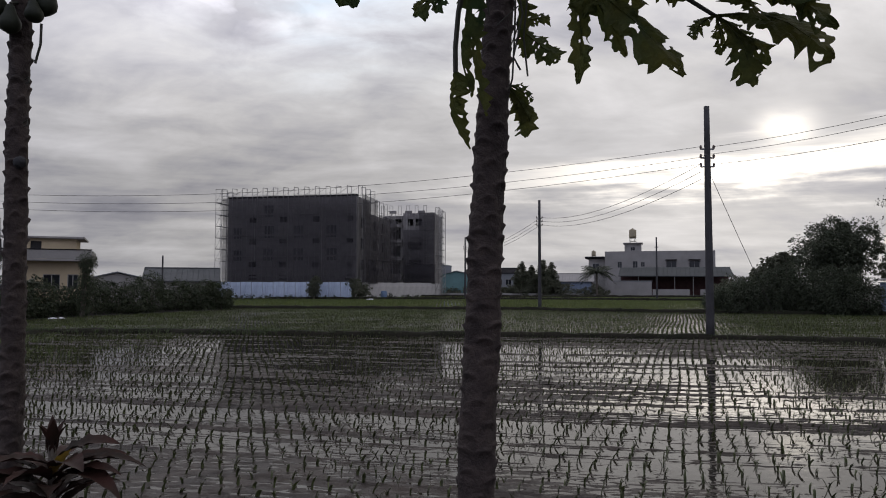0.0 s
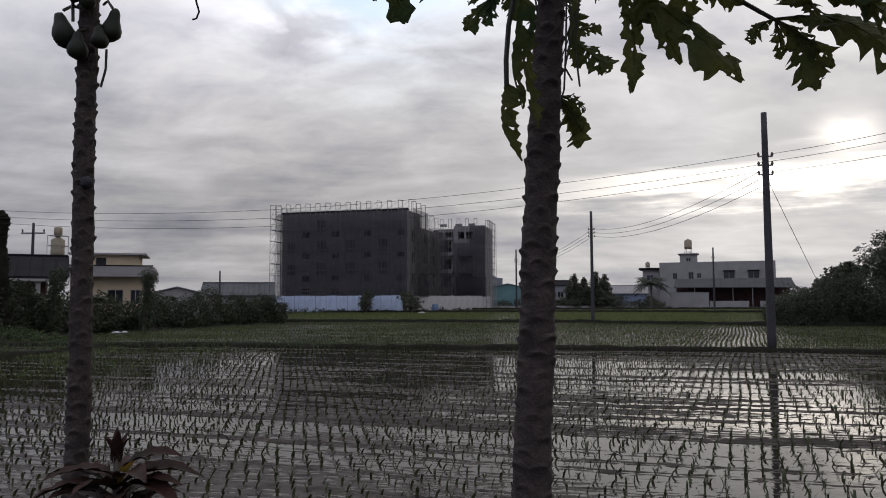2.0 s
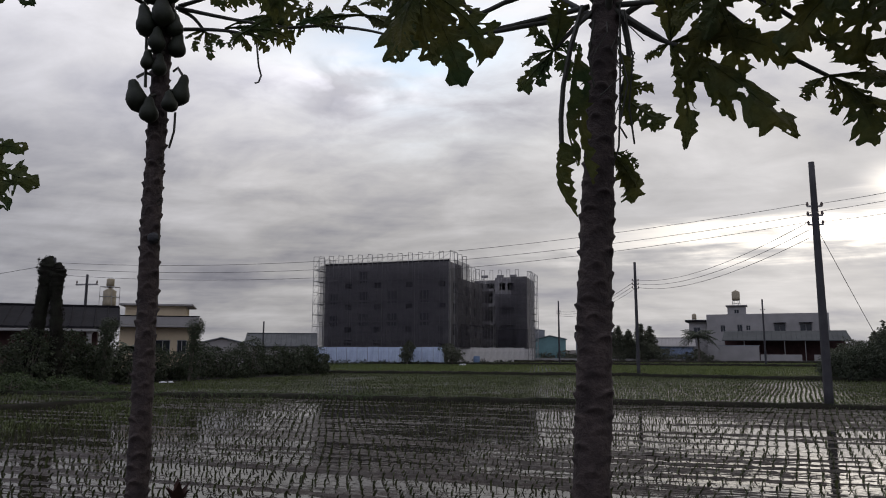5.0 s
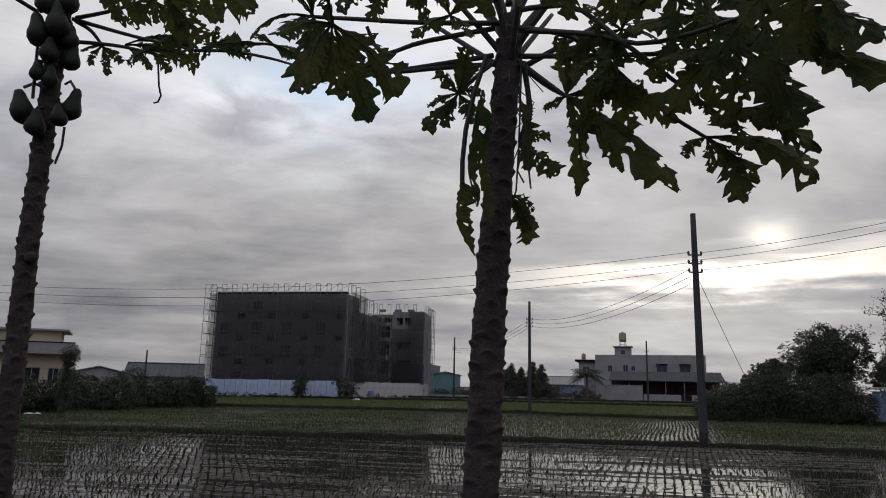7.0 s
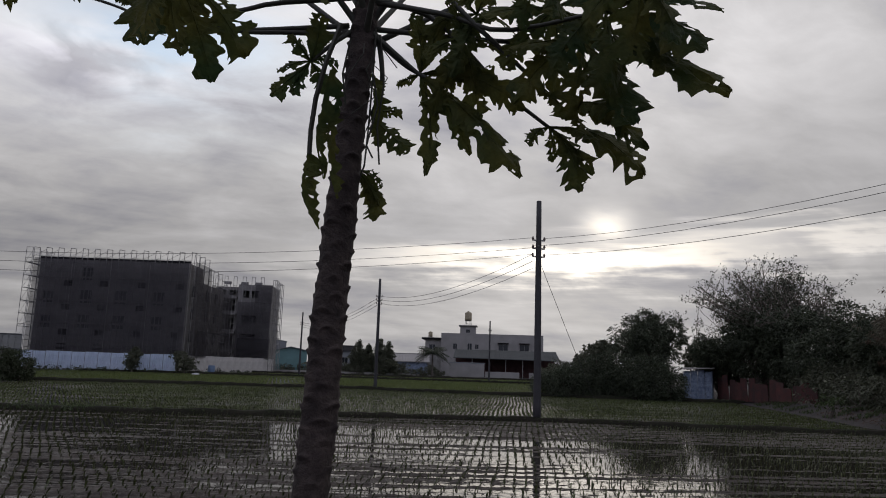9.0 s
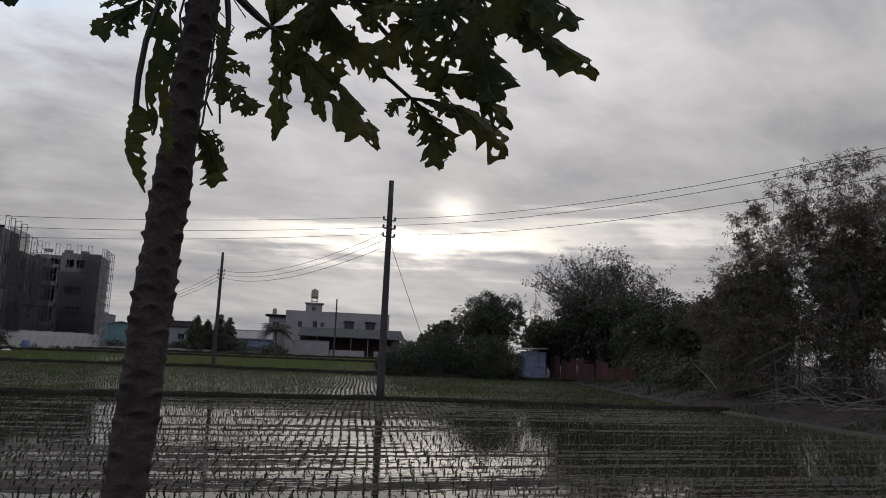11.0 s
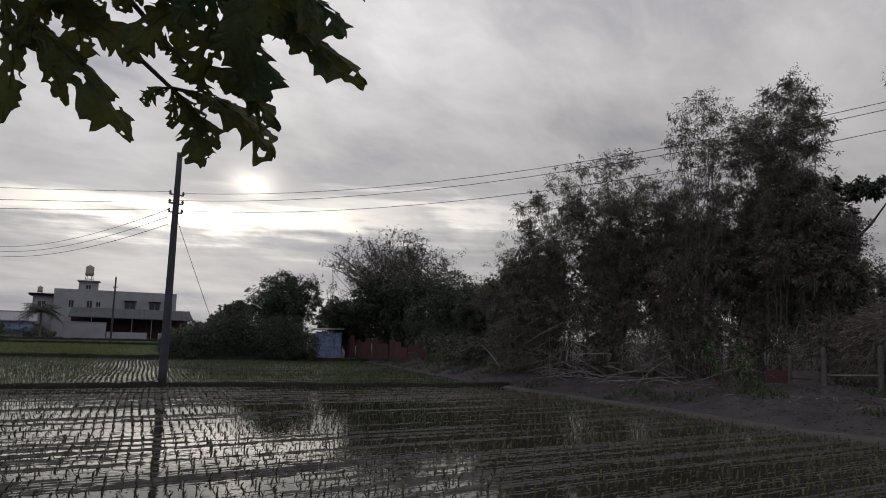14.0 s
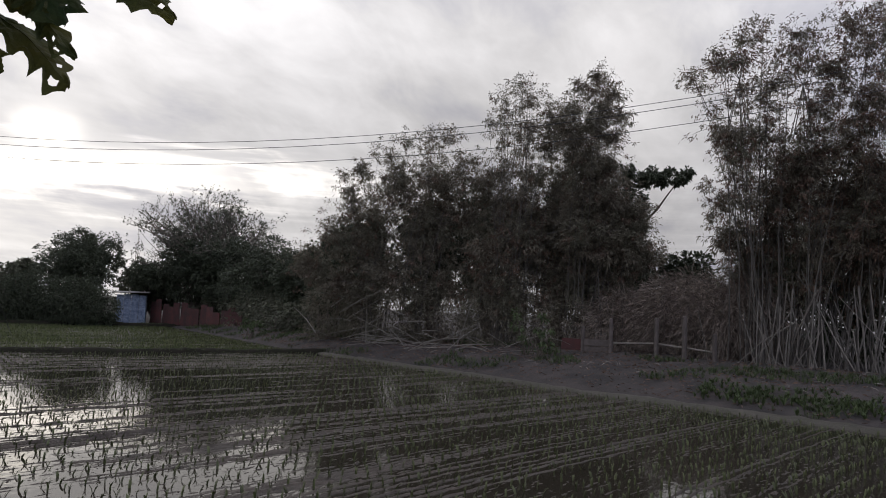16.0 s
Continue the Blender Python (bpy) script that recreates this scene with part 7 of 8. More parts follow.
def papaya_leaf(parent, heart, tips, seed, web=0.43, sag=0.1, face=(0.02, -1, 0.25), label=""):
    """A ragged hand-shaped leaf: long torn lobes from the heart to each tip (x, y, z, relative width), joined near the heart."""
    rng = np.random.default_rng(seed)
    heart = Vector(heart)
    mean = sum((Vector(q[:3]) - heart for q in tips), Vector((0, 0, 0)))
    nrm = Vector(face)
    nrm = (nrm - mean.normalized() * nrm.dot(mean.normalized()) * 0.5).normalized()
    e1 = mean.cross(nrm).normalized()
    e2 = nrm.cross(e1)
    turn = [math.atan2((Vector(q[:3]) - heart).dot(e1), (Vector(q[:3]) - heart).dot(e2)) for q in tips]
    verts, faces = [], []
    n, m = 44, 8
    for k, q in enumerate(tips):
        vec = Vector(q[:3]) - heart
        ln = vec.length
        d = vec.normalized()
        flat = (nrm - d * nrm.dot(d)).normalized()
        p = flat.cross(d)
        gaps = sorted(abs((turn[k] - u + math.pi) % (2 * math.pi) - math.pi) for j, u in enumerate(turn) if j != k)
        gapa = min(gaps[0] if gaps else 0.7, 1.0)
        w0 = ln * 0.195 * q[3] * rng.uniform(0.9, 1.1)
        curl, roll = rng.normal(0, 0.05), rng.normal(0, 0.35)
        teeth = [[(t + rng.normal(0, 0.035), rng.uniform(0.25, 1.0)) for t in (0.34, 0.48, 0.62, 0.75, 0.88)] for _ in (0, 1)]
        wk = web * rng.uniform(0.8, 1.15)
        o = len(verts)
        for i in range(n + 1):
            s = i / n
            c = heart + d * (ln * s) + p * (curl * ln * math.sin(s * math.pi)) + Vector((0, 0, sag * ln * math.sin(s * math.pi) * 0.6)) + flat * (0.06 * ln * math.sin(s * 2.6))
            ws = []
            for sd in (0, 1):
                t = 0.0
                for ts, th in teeth[sd]:
                    x = (s - ts) / 0.062
                    t += th * (math.exp(-(x * 0.8) ** 2) if x < 0 else math.exp(-(x * 2.2) ** 2))
                blade = w0 * (0.46 + 0.62 * t) * min(1.0, (1 - s) / 0.14 + 0.12) ** 0.7
                joined = ln * s * math.tan(gapa * 0.62)
                u = min(1.0, max(0.0, (s - wk) / 0.2))
                u = u * u * (3 - 2 * u)
                ww = min(joined, ln * 0.3) * (1 - u) + blade * u
                ww = max(ww, blade * min(1.0, s * 2.2))
                jag = 1 + 0.3 * noise.noise((s * 22, k * 3.7 + sd * 9, seed)) + 0.26 * noise.noise((s * 61, k * 1.9 + sd * 5, seed))
                ws.append(max(0.0012, ww * jag))
            th = roll * s
            pl = p * math.cos(th) + flat * math.sin(th)
            fold = 0.28 + 0.25 * noise.noise((s * 4, k, seed))
            for j in range(m + 1):
                g = j / m * 2 - 1
                w = ws[0] if g < 0 else ws[1]
                cr = 0.03 * ln * noise.noise((s * 7 + k, g * 2.5, seed + 0.5)) + 0.012 * ln * noise.noise((s * 19 + k, g * 6, seed + 3.5))
                verts.append(c + pl * (g * w) + d * (abs(g) * w * 0.35) - flat * (fold * abs(g) ** 1.4 * w) + flat * cr)
        for i in range(n):
            for j in range(m):
                if 9 < i < n - 2 and noise.noise((i * 0.36 + k * 7, j * 0.7, seed * 1.3)) > 0.47:
                    continue
                r = o + i * (m + 1) + j
                faces.append((r, r + 1, r + m + 2, r + m + 1))
        # the pale midrib, proud of the blade
        rib = [heart + d * (ln * f) + p * (curl * ln * math.sin(f * math.pi)) + Vector((0, 0, sag * ln * math.sin(f * math.pi) * 0.6)) + flat * (0.06 * ln * math.sin(f * 2.6) + 0.003) for f in (0, 0.2, 0.4, 0.6, 0.8)]
        rv, rf = tube_data(rib, [0.0042, 0.0036, 0.003, 0.0022, 0.0012], 4)
        o = len(verts)
        verts.extend(rv)
        faces.extend(tuple(h + o for h in f) for f in rf)
    return mesh_ob("leaf", verts, faces, M_PAPLEAF, parent, False, label)


def hanging_blade(parent, pts, width, seed, label="withered leaf hanging folded"):
    """A withered lobe hanging as one bent, ragged strip."""
    pts = [Vector(q) for q in pts]
    n, m = 30, 4
    verts, faces = [], []
    for i in range(n + 1):
        f = i / n * (len(pts) - 1)
        k = min(int(f), len(pts) - 2)
        p0, p1, p2, p3 = pts[max(k - 1, 0)], pts[k], pts[k + 1], pts[min(k + 2, len(pts) - 1)]
        t = f - k
        c = 0.5 * ((2 * p1) + (p2 - p0) * t + (2 * p0 - 5 * p1 + 4 * p2 - p3) * t * t + (3 * p1 - p0 - 3 * p2 + p3) * t ** 3)
        s = i / n
        w = width * min(1.0, s / 0.18 + 0.1) * min(1.0, (1 - s) / 0.3 + 0.06) * (1 + 0.45 * noise.noise((s * 5, seed, 2.5)))
        for j in range(m + 1):
            q = j / m
            jag = 1 + 0.9 * noise.noise((s * 15, q * 2, seed)) + 0.5 * noise.noise((s * 41, q, seed)) if q > 0.4 else 1.0
            q += 0.22 * noise.noise((s * 18, 4.0, seed))
            verts.append(c + Vector((w * q * jag, 0.45 * w * (q - 0.5) ** 2 + 0.01 * noise.noise((s * 6, q, seed)), -0.25 * w * q)))
    for i in range(n):
        for j in range(m):
            q = i * (m + 1) + j
            if noise.noise((i * 0.45, j * 0.9, seed * 2.1)) > 0.42:
                continue
            faces.append((q, q + 1, q + m + 2, q + m + 1))
    return mesh_ob("leaf", verts, faces, M_PAPLEAF, parent, False, label)


def petiole(parent, pts, r=0.011):
    s = Soup()
    pts = [Vector(p) for p in pts]
    fine = []
    m = 10
    for i in range(m + 1):
        f = i / m * (len(pts) - 1)
        k = min(int(f), len(pts) - 2)
        p0, p1, p2, p3 = pts[max(k - 1, 0)], pts[k], pts[k + 1], pts[min(k + 2, len(pts) - 1)]
        t = f - k
        fine.append(0.5 * ((2 * p1) + (p2 - p0) * t + (2 * p0 - 5 * p1 + 4 * p2 - p3) * t * t + (3 * p1 - p0 - 3 * p2 + p3) * t ** 3))
    s.tube(fine, [r * (1.25 - 0.5 * i / m) for i in range(m + 1)], 8)
    return s.make("petiole", M_PETIOLE, parent, True)


def papaya_fruit(parent, x, y, z, length, r, seed, tilt=0.0):
    rng = np.random.default_rng(seed)
    prof = [(0, 0.16), (0.05, 0.36), (0.15, 0.5), (0.3, 0.6), (0.45, 0.82), (0.6, 0.99), (0.75, 1.0), (0.87, 0.8), (0.94, 0.5), (0.98, 0.24), (1.0, 0.16)]
    s = Soup()
    t = Vector((math.sin(tilt), 0.0, -math.cos(tilt)))
    top = Vector((x, y, z)) - t * length / 2
    v, f = tube_data([top + t * (q * length) for q, _ in prof], [r * w for _, w in prof], 14)
    ctr = Vector((x, y, z))
    v = [ctr + (p - ctr) * (1 + 0.13 * noise.noise(p * 17 + Vector((seed, 0, 0))) + 0.05 * noise.noise(p * 60)) for p in v]
    s.add(v, f)
    s.make("fruit", M_FRUIT, parent, True)


def strand(parent, pts, r=0.003, name="dry_strand"):
    s = Soup()
    s.tube(pts, r, 4)
    s.make(name, M_PETIOLE, parent)


def papaya_a():
    e = empty("papaya_tree", 0, 0, 0, 0, "papaya tree with a scarred grey trunk and ragged insect-eaten leaves", "papaya tree", "papaya trees")
    papaya_trunk("trunk", e, [(0.1, 2.6, 0.5), (0.114, 2.595, 1.33), (0.127, 2.585, 1.7), (0.145, 2.575, 2.1), (0.165, 2.565, 2.55), (0.196, 2.55, 3.05), (0.225, 2.535, 3.45), (0.232, 2.53, 3.58)], [0.075, 0.0685, 0.066, 0.063, 0.06, 0.053, 0.049, 0.034], 11)
    # ragged leaves round the crown
    papaya_leaf(e, (0.890, 2.267, 2.983), [(0.811, 2.261, 2.902, 1.20), (0.895, 2.248, 2.844, 0.90), (0.975, 2.186, 2.724, 1.10), (1.136, 2.031, 2.752, 1.15), (1.033, 2.203, 2.798, 1.00)], 101, 0.27)
    papaya_leaf(e, (0.909, 2.178, 3.024), [(1.081, 2.002, 2.922, 1.30), (1.138, 2.002, 2.838, 0.80), (0.791, 2.141, 3.064, 1.00), (0.995, 1.966, 2.952, 1.50), (0.946, 2.079, 2.895, 1.20)], 102)
    papaya_leaf(e, (0.931, 2.070, 3.235), [(1.234, 1.695, 2.917, 0.70), (1.098, 1.792, 3.054, 1.10), (1.035, 1.905, 2.881, 1.20), (0.872, 2.091, 2.948, 1.20), (0.705, 2.132, 3.001, 1.10), (0.665, 2.129, 3.185, 1.10), (1.065, 1.721, 3.216, 1.30), (0.766, 2.061, 3.373, 1.20)], 103)
    papaya_leaf(e, (0.939, 1.908, 3.266), [(1.140, 1.580, 3.115, 0.90), (1.124, 1.644, 3.021, 1.10), (1.063, 1.767, 3.000, 1.20), (0.926, 1.862, 2.954, 1.40), (0.778, 1.951, 3.055, 1.30), (0.666, 1.839, 3.337, 1.20), (1.026, 1.561, 3.262, 1.20)], 104)
    papaya_leaf(e, (0.432, 2.439, 3.200), [(0.469, 2.448, 2.806, 0.55), (0.624, 2.389, 2.883, 0.55), (0.793, 2.303, 2.789, 0.80), (0.798, 2.280, 3.038, 0.70), (0.704, 2.324, 3.164, 1.10), (0.529, 2.379, 3.417, 1.00), (0.388, 2.402, 3.426, 1.00), (0.357, 2.523, 3.181, 1.10)], 105, 0.27)
    papaya_leaf(e, (0.272, 2.599, 3.076), [(0.425, 2.577, 2.932, 1.60), (0.390, 2.555, 3.084, 1.28), (0.310, 2.582, 3.111, 1.12), (0.314, 2.611, 2.954, 1.28)], 107)
    papaya_leaf(e, (0.229, 2.647, 2.868), [(0.333, 2.630, 2.794, 1.28), (0.323, 2.649, 2.721, 1.28), (0.311, 2.663, 2.664, 1.28)], 108)
    papaya_leaf(e, (0.023, 2.528, 3.238), [(-0.114, 2.530, 3.080, 0.96), (-0.032, 2.526, 3.092, 1.12), (-0.097, 2.519, 3.172, 1.12), (-0.070, 2.473, 3.305, 1.28), (0.044, 2.451, 3.399, 1.44), (0.130, 2.546, 3.243, 1.28), (0.080, 2.570, 3.129, 1.28)], 109)
    papaya_leaf(e, (-0.524, 2.309, 3.431), [(-0.527, 2.272, 3.110, 1.50), (-0.606, 2.175, 3.277, 1.40), (-0.447, 2.309, 3.204, 1.50), (-0.718, 2.212, 3.276, 0.50), (-0.497, 2.008, 3.486, 1.50), (-0.633, 2.027, 3.405, 1.20)], 110)
    papaya_leaf(e, (-0.679, 2.382, 3.352), [(-0.944, 2.380, 3.326, 0.45), (-0.842, 2.413, 3.329, 0.60), (-0.774, 2.402, 3.391, 0.60), (-0.547, 2.388, 3.268, 0.80)], 112)
    papaya_leaf(e, (0.852, 2.130, 3.376), [(0.583, 2.139, 3.311, 1.05), (0.686, 2.208, 3.158, 1.05), (0.874, 2.201, 3.073, 1.05), (1.058, 2.083, 3.200, 1.05), (1.118, 1.983, 3.367, 1.05), (0.927, 2.003, 3.528, 1.05)], 161, 0.27)
    papaya_leaf(e, (-0.403, 2.028, 3.250), [(-0.279, 2.127, 2.955, 1.10), (-0.468, 2.023, 3.008, 1.10), (-0.185, 2.128, 3.050, 1.20), (-0.366, 2.074, 3.006, 0.95), (-0.547, 1.936, 3.152, 1.00), (-0.438, 1.816, 3.301, 1.00)], 171, 0.12)
    papaya_leaf(e, (-0.209, 1.963, 3.383), [(-0.378, 1.960, 3.252, 1.20), (-0.274, 1.982, 3.238, 1.20), (-0.097, 2.030, 3.275, 1.20), (-0.017, 1.996, 3.336, 1.20), (-0.170, 1.831, 3.408, 1.10)], 172)
    papaya_leaf(e, (0.116, 1.960, 3.425), [(0.015, 2.004, 3.322, 1.20), (0.096, 2.021, 3.283, 1.20), (0.215, 2.001, 3.300, 1.20), (0.279, 1.942, 3.345, 1.20)], 173)
    papaya_leaf(e, (0.394, 1.878, 3.374), [(0.262, 1.949, 3.298, 1.20), (0.347, 1.962, 3.248, 1.30), (0.484, 1.924, 3.217, 1.30), (0.559, 1.838, 3.247, 1.20)], 174)
    papaya_leaf(e, (0.630, 1.781, 3.303), [(0.516, 1.874, 3.207, 1.30), (0.623, 1.829, 3.116, 1.40), (0.724, 1.752, 3.120, 1.30), (0.750, 1.666, 3.207, 1.20)], 175)
    papaya_leaf(e, (0.876, 1.563, 3.165), [(0.976, 1.543, 2.982, 1.30), (0.865, 1.645, 2.957, 1.50), (0.757, 1.676, 3.075, 1.30), (0.988, 1.428, 3.056, 1.20), (0.845, 1.465, 3.241, 1.20)], 176)
    papaya_leaf(e, (0.569, 2.327, 3.313), [(0.414, 2.304, 3.198, 1.05), (0.476, 2.386, 3.023, 1.05), (0.648, 2.371, 3.008, 1.05), (0.744, 2.286, 3.196, 1.05), (0.676, 2.242, 3.373, 1.05), (0.492, 2.282, 3.432, 1.05)], 162, 0.27)
    # withered leaves hanging down beside the trunk
    hanging_blade(e, [(0.032, 2.320, 2.821), (0.017, 2.341, 2.743), (0.028, 2.360, 2.655), (0.084, 2.376, 2.562)], 0.06, 21)
    hanging_blade(e, [(0.087, 2.219, 3.103), (0.067, 2.266, 2.984), (0.054, 2.304, 2.870), (0.088, 2.341, 2.732)], 0.042, 22)
    hanging_blade(e, [(0.114, 2.228, 2.993), (0.090, 2.262, 2.900), (0.104, 2.299, 2.768), (0.136, 2.322, 2.662)], 0.04, 23)
    hanging_blade(e, [(0.221, 2.214, 3.087), (0.238, 2.225, 2.998), (0.237, 2.257, 2.906)], 0.05, 24)
    strand(e, [(0.111, 2.189, 3.239), (0.070, 2.216, 3.111), (0.044, 2.264, 2.992), (0.035, 2.299, 2.889), (0.036, 2.322, 2.812)], 0.0085, "bare_stalk")
    strand(e, [(0.226, 2.154, 3.219), (0.227, 2.191, 3.088), (0.228, 2.252, 2.924), (0.224, 2.295, 2.782), (0.215, 2.325, 2.750)], 0.0032)
    strand(e, [(0.241, 2.161, 3.202), (0.266, 2.191, 3.049), (0.256, 2.245, 2.903), (0.273, 2.278, 2.785)], 0.0032)
    strand(e, [(0.216, 2.177, 3.124), (0.250, 2.212, 2.970), (0.224, 2.257, 2.843), (0.248, 2.266, 2.802)], 0.0032)
    strand(e, [(0.142, 2.143, 3.167), (0.125, 2.190, 3.062), (0.143, 2.224, 2.968)], 0.0032)
    stems = [
        [(0.249, 2.464, 3.493), (0.476, 2.395, 3.408), (0.728, 2.329, 3.134), (0.890, 2.267, 2.983)],
        [(0.247, 2.515, 3.397), (0.526, 2.411, 3.356), (0.806, 2.232, 3.285), (0.931, 2.070, 3.235)],
        [(0.261, 2.468, 3.484), (0.506, 2.327, 3.400), (0.687, 2.197, 3.301), (0.939, 1.908, 3.266)],
        [(0.234, 2.445, 3.554), (0.441, 2.341, 3.518), (0.600, 2.267, 3.344), (0.739, 2.228, 3.204), (0.909, 2.178, 3.024)],
        [(0.248, 2.519, 3.387), (0.312, 2.472, 3.310), (0.432, 2.439, 3.200)],
        [(0.253, 2.524, 3.378), (0.380, 2.467, 3.243), (0.521, 2.383, 3.139)],
        [(0.190, 2.535, 3.400), (0.110, 2.530, 3.330), (0.023, 2.528, 3.238)],
        [(0.275, 2.510, 3.373), (0.303, 2.548, 3.199), (0.272, 2.599, 3.076)],
        [(0.174, 2.573, 3.390), (-0.059, 2.528, 3.345), (-0.256, 2.499, 3.310), (-0.405, 2.450, 3.325)],
        [(0.162, 2.559, 3.420), (-0.125, 2.526, 3.347), (-0.342, 2.476, 3.287), (-0.467, 2.432, 3.262)],
        [(0.162, 2.520, 3.518), (-0.123, 2.483, 3.432), (-0.276, 2.477, 3.378), (-0.334, 2.397, 3.445)],
        [(0.184, 2.509, 3.535), (-0.121, 2.449, 3.496), (-0.371, 2.350, 3.449), (-0.524, 2.309, 3.431)],
        [(-0.467, 2.430, 3.265), (-0.573, 2.406, 3.301), (-0.679, 2.382, 3.352)],
        [(0.273, 2.409, 3.586), (0.403, 2.274, 3.639), (0.604, 1.929, 3.652)],
        [(0.163, 2.422, 3.582), (0.044, 2.321, 3.627), (-0.220, 2.019, 3.655)],
    ]
    for k, q in enumerate(stems):
        petiole(e, q, 0.0092)
    rng = np.random.default_rng(77)
    # close bases of the upper stalks round the growing tip
    for k in range(16):
        a, h = k * 2.4, 3.34 + 0.018 * k
        o = Vector((math.cos(a), math.sin(a) * 0.8, 0))
        root = Vector((0.224 + 0.03 * math.cos(a), 2.535 + 0.03 * math.sin(a), h))
        rise = 0.14 + 0.022 * k
        petiole(e, [root, root + o * 0.07 + Vector((0, 0, rise * 0.35)), root + o * rng.uniform(0.25, 0.45) + Vector((0, 0, rise + 0.12))], 0.0125)
    papaya_leaf(e, (0.62, 2.33, 3.42), [(0.43, 2.4, 3.33, 1.0), (0.52, 2.3, 3.14, 1.0), (0.74, 2.2, 3.28, 1.0), (0.66, 2.1, 3.55, 1.1), (0.47, 2.3, 3.5, 1.0)], 151)
    papaya_leaf(e, (-0.02, 2.4, 3.5), [(-0.16, 2.4, 3.4, 1.0), (-0.08, 2.3, 3.62, 1.0), (0.06, 2.35, 3.38, 0.9), (0.1, 2.3, 3.6, 1.0)], 152)
    for k in range(7):
        x = 0.26 + 0.02 * rng.normal()
        y = 2.45
        z = 3.34 - 0.06 * k * rng.uniform(0.4, 1)
        strand(e, [(x, y, z), (x + 0.03 * rng.normal(), y - 0.02, z - 0.05), (x + 0.05 * rng.normal() + 0.03, y, z - 0.12)], 0.0022)


def papaya_b():
    e = empty("papaya_tree", 0, 0, 0, 0, "slimmer papaya tree hung with green fruit, few ragged leaves", "papaya tree", "papaya trees")
    papaya_trunk("trunk", e, [(-1.787, 2.93, 0.55), (-1.794, 2.9, 1.23), (-1.794, 2.9, 1.6), (-1.793, 2.898, 2.0), (-1.799, 2.893, 2.6), (-1.797, 2.887, 3.05), (-1.789, 2.884, 3.55), (-1.78, 2.884, 3.95)], [0.055, 0.049, 0.047, 0.044, 0.042, 0.04, 0.04, 0.037], 12)
    fruits = [(-1.88, 2.82, 3.245, 0.185, 0.058, 0.3), (-1.66, 2.86, 3.27, 0.17, 0.052, -0.2), (-1.685, 2.80, 3.2, 0.11, 0.045, 0.1), (-1.79, 2.80, 3.165, 0.14, 0.05, 0.0),
              (-1.745, 2.80, 3.64, 0.19, 0.06, 0.1), (-1.855, 2.81, 3.60, 0.18, 0.058, 0.2), (-1.69, 2.87, 3.5, 0.14, 0.05, -0.1), (-1.77, 2.80, 3.5, 0.13, 0.048, 0.0),
              (-1.70, 2.85, 3.585, 0.13, 0.048, 0.0), (-1.83, 2.81, 3.75, 0.17, 0.055, 0.1), (-1.72, 2.83, 3.76, 0.16, 0.055, 0.0), (-1.82, 2.8, 3.4, 0.1, 0.04, 0.0), (-1.75, 2.81, 3.38, 0.12, 0.04, 0.0)]
    for k, (x, y, z, ln, r, tl) in enumerate(fruits):
        x = -1.775 + (x + 1.775) * (0.78 if z > 3.35 else 0.9)
        papaya_fruit(e, x, y, z, ln * 0.9, r * 0.82, k, tl)
        strand(e, [(x * 0.5 - 0.89, 2.88, z + ln * 0.62), (x * 0.8 - 0.357, 2.86, z + ln * 0.66), (x, y, z + ln * 0.46)], 0.007, "fruit_stalk")
    papaya_leaf(e, (-1.407, 2.923, 3.833), [(-1.111, 3.061, 3.792, 1.00), (-0.952, 3.066, 3.870, 0.90), (-1.281, 3.067, 3.663, 1.00), (-1.397, 2.984, 3.732, 1.10), (-1.185, 2.910, 4.003, 1.00)], 113)
    papaya_leaf(e, (-1.532, 2.980, 3.620), [(-1.241, 3.112, 3.601, 0.70), (-1.360, 3.052, 3.630, 0.90), (-1.230, 3.087, 3.661, 0.50), (-1.433, 3.066, 3.536, 0.80)], 114)
    papaya_leaf(e, (-1.641, 2.998, 3.618), [(-1.675, 2.965, 3.503, 0.90), (-1.608, 3.011, 3.476, 0.90), (-1.547, 3.012, 3.541, 0.90), (-1.703, 2.927, 3.551, 0.80)], 115)
    papaya_leaf(e, (-1.618, 2.795, 3.875), [(-1.466, 2.940, 3.757, 1.00), (-1.522, 2.948, 3.691, 0.80), (-1.668, 2.825, 3.780, 1.00), (-1.702, 2.705, 3.940, 1.00)], 116)
    papaya_leaf(e, (-1.098, 2.320, 3.513), [(-0.958, 2.455, 3.369, 1.30), (-0.786, 2.442, 3.497, 1.20), (-1.058, 2.429, 3.347, 1.30), (-1.224, 2.355, 3.390, 1.30), (-1.305, 2.288, 3.437, 1.20)], 181)
    papaya_leaf(e, (-1.161, 2.403, 3.312), [(-0.995, 2.482, 3.288, 1.50), (-1.064, 2.417, 3.366, 1.30), (-1.093, 2.461, 3.252, 1.20), (-1.231, 2.401, 3.248, 1.20)], 182)
    papaya_leaf(e, (-0.948, 2.461, 3.365), [(-0.839, 2.479, 3.399, 1.50), (-0.801, 2.515, 3.352, 1.20), (-0.985, 2.476, 3.309, 1.30), (-0.919, 2.435, 3.434, 1.20)], 183)
    papaya_leaf(e, (-2.002, 2.645, 3.728), [(-2.248, 2.6, 3.70, 0.8), (-2.178, 2.55, 3.78, 0.9), (-2.128, 2.62, 3.62, 0.8)], 145)
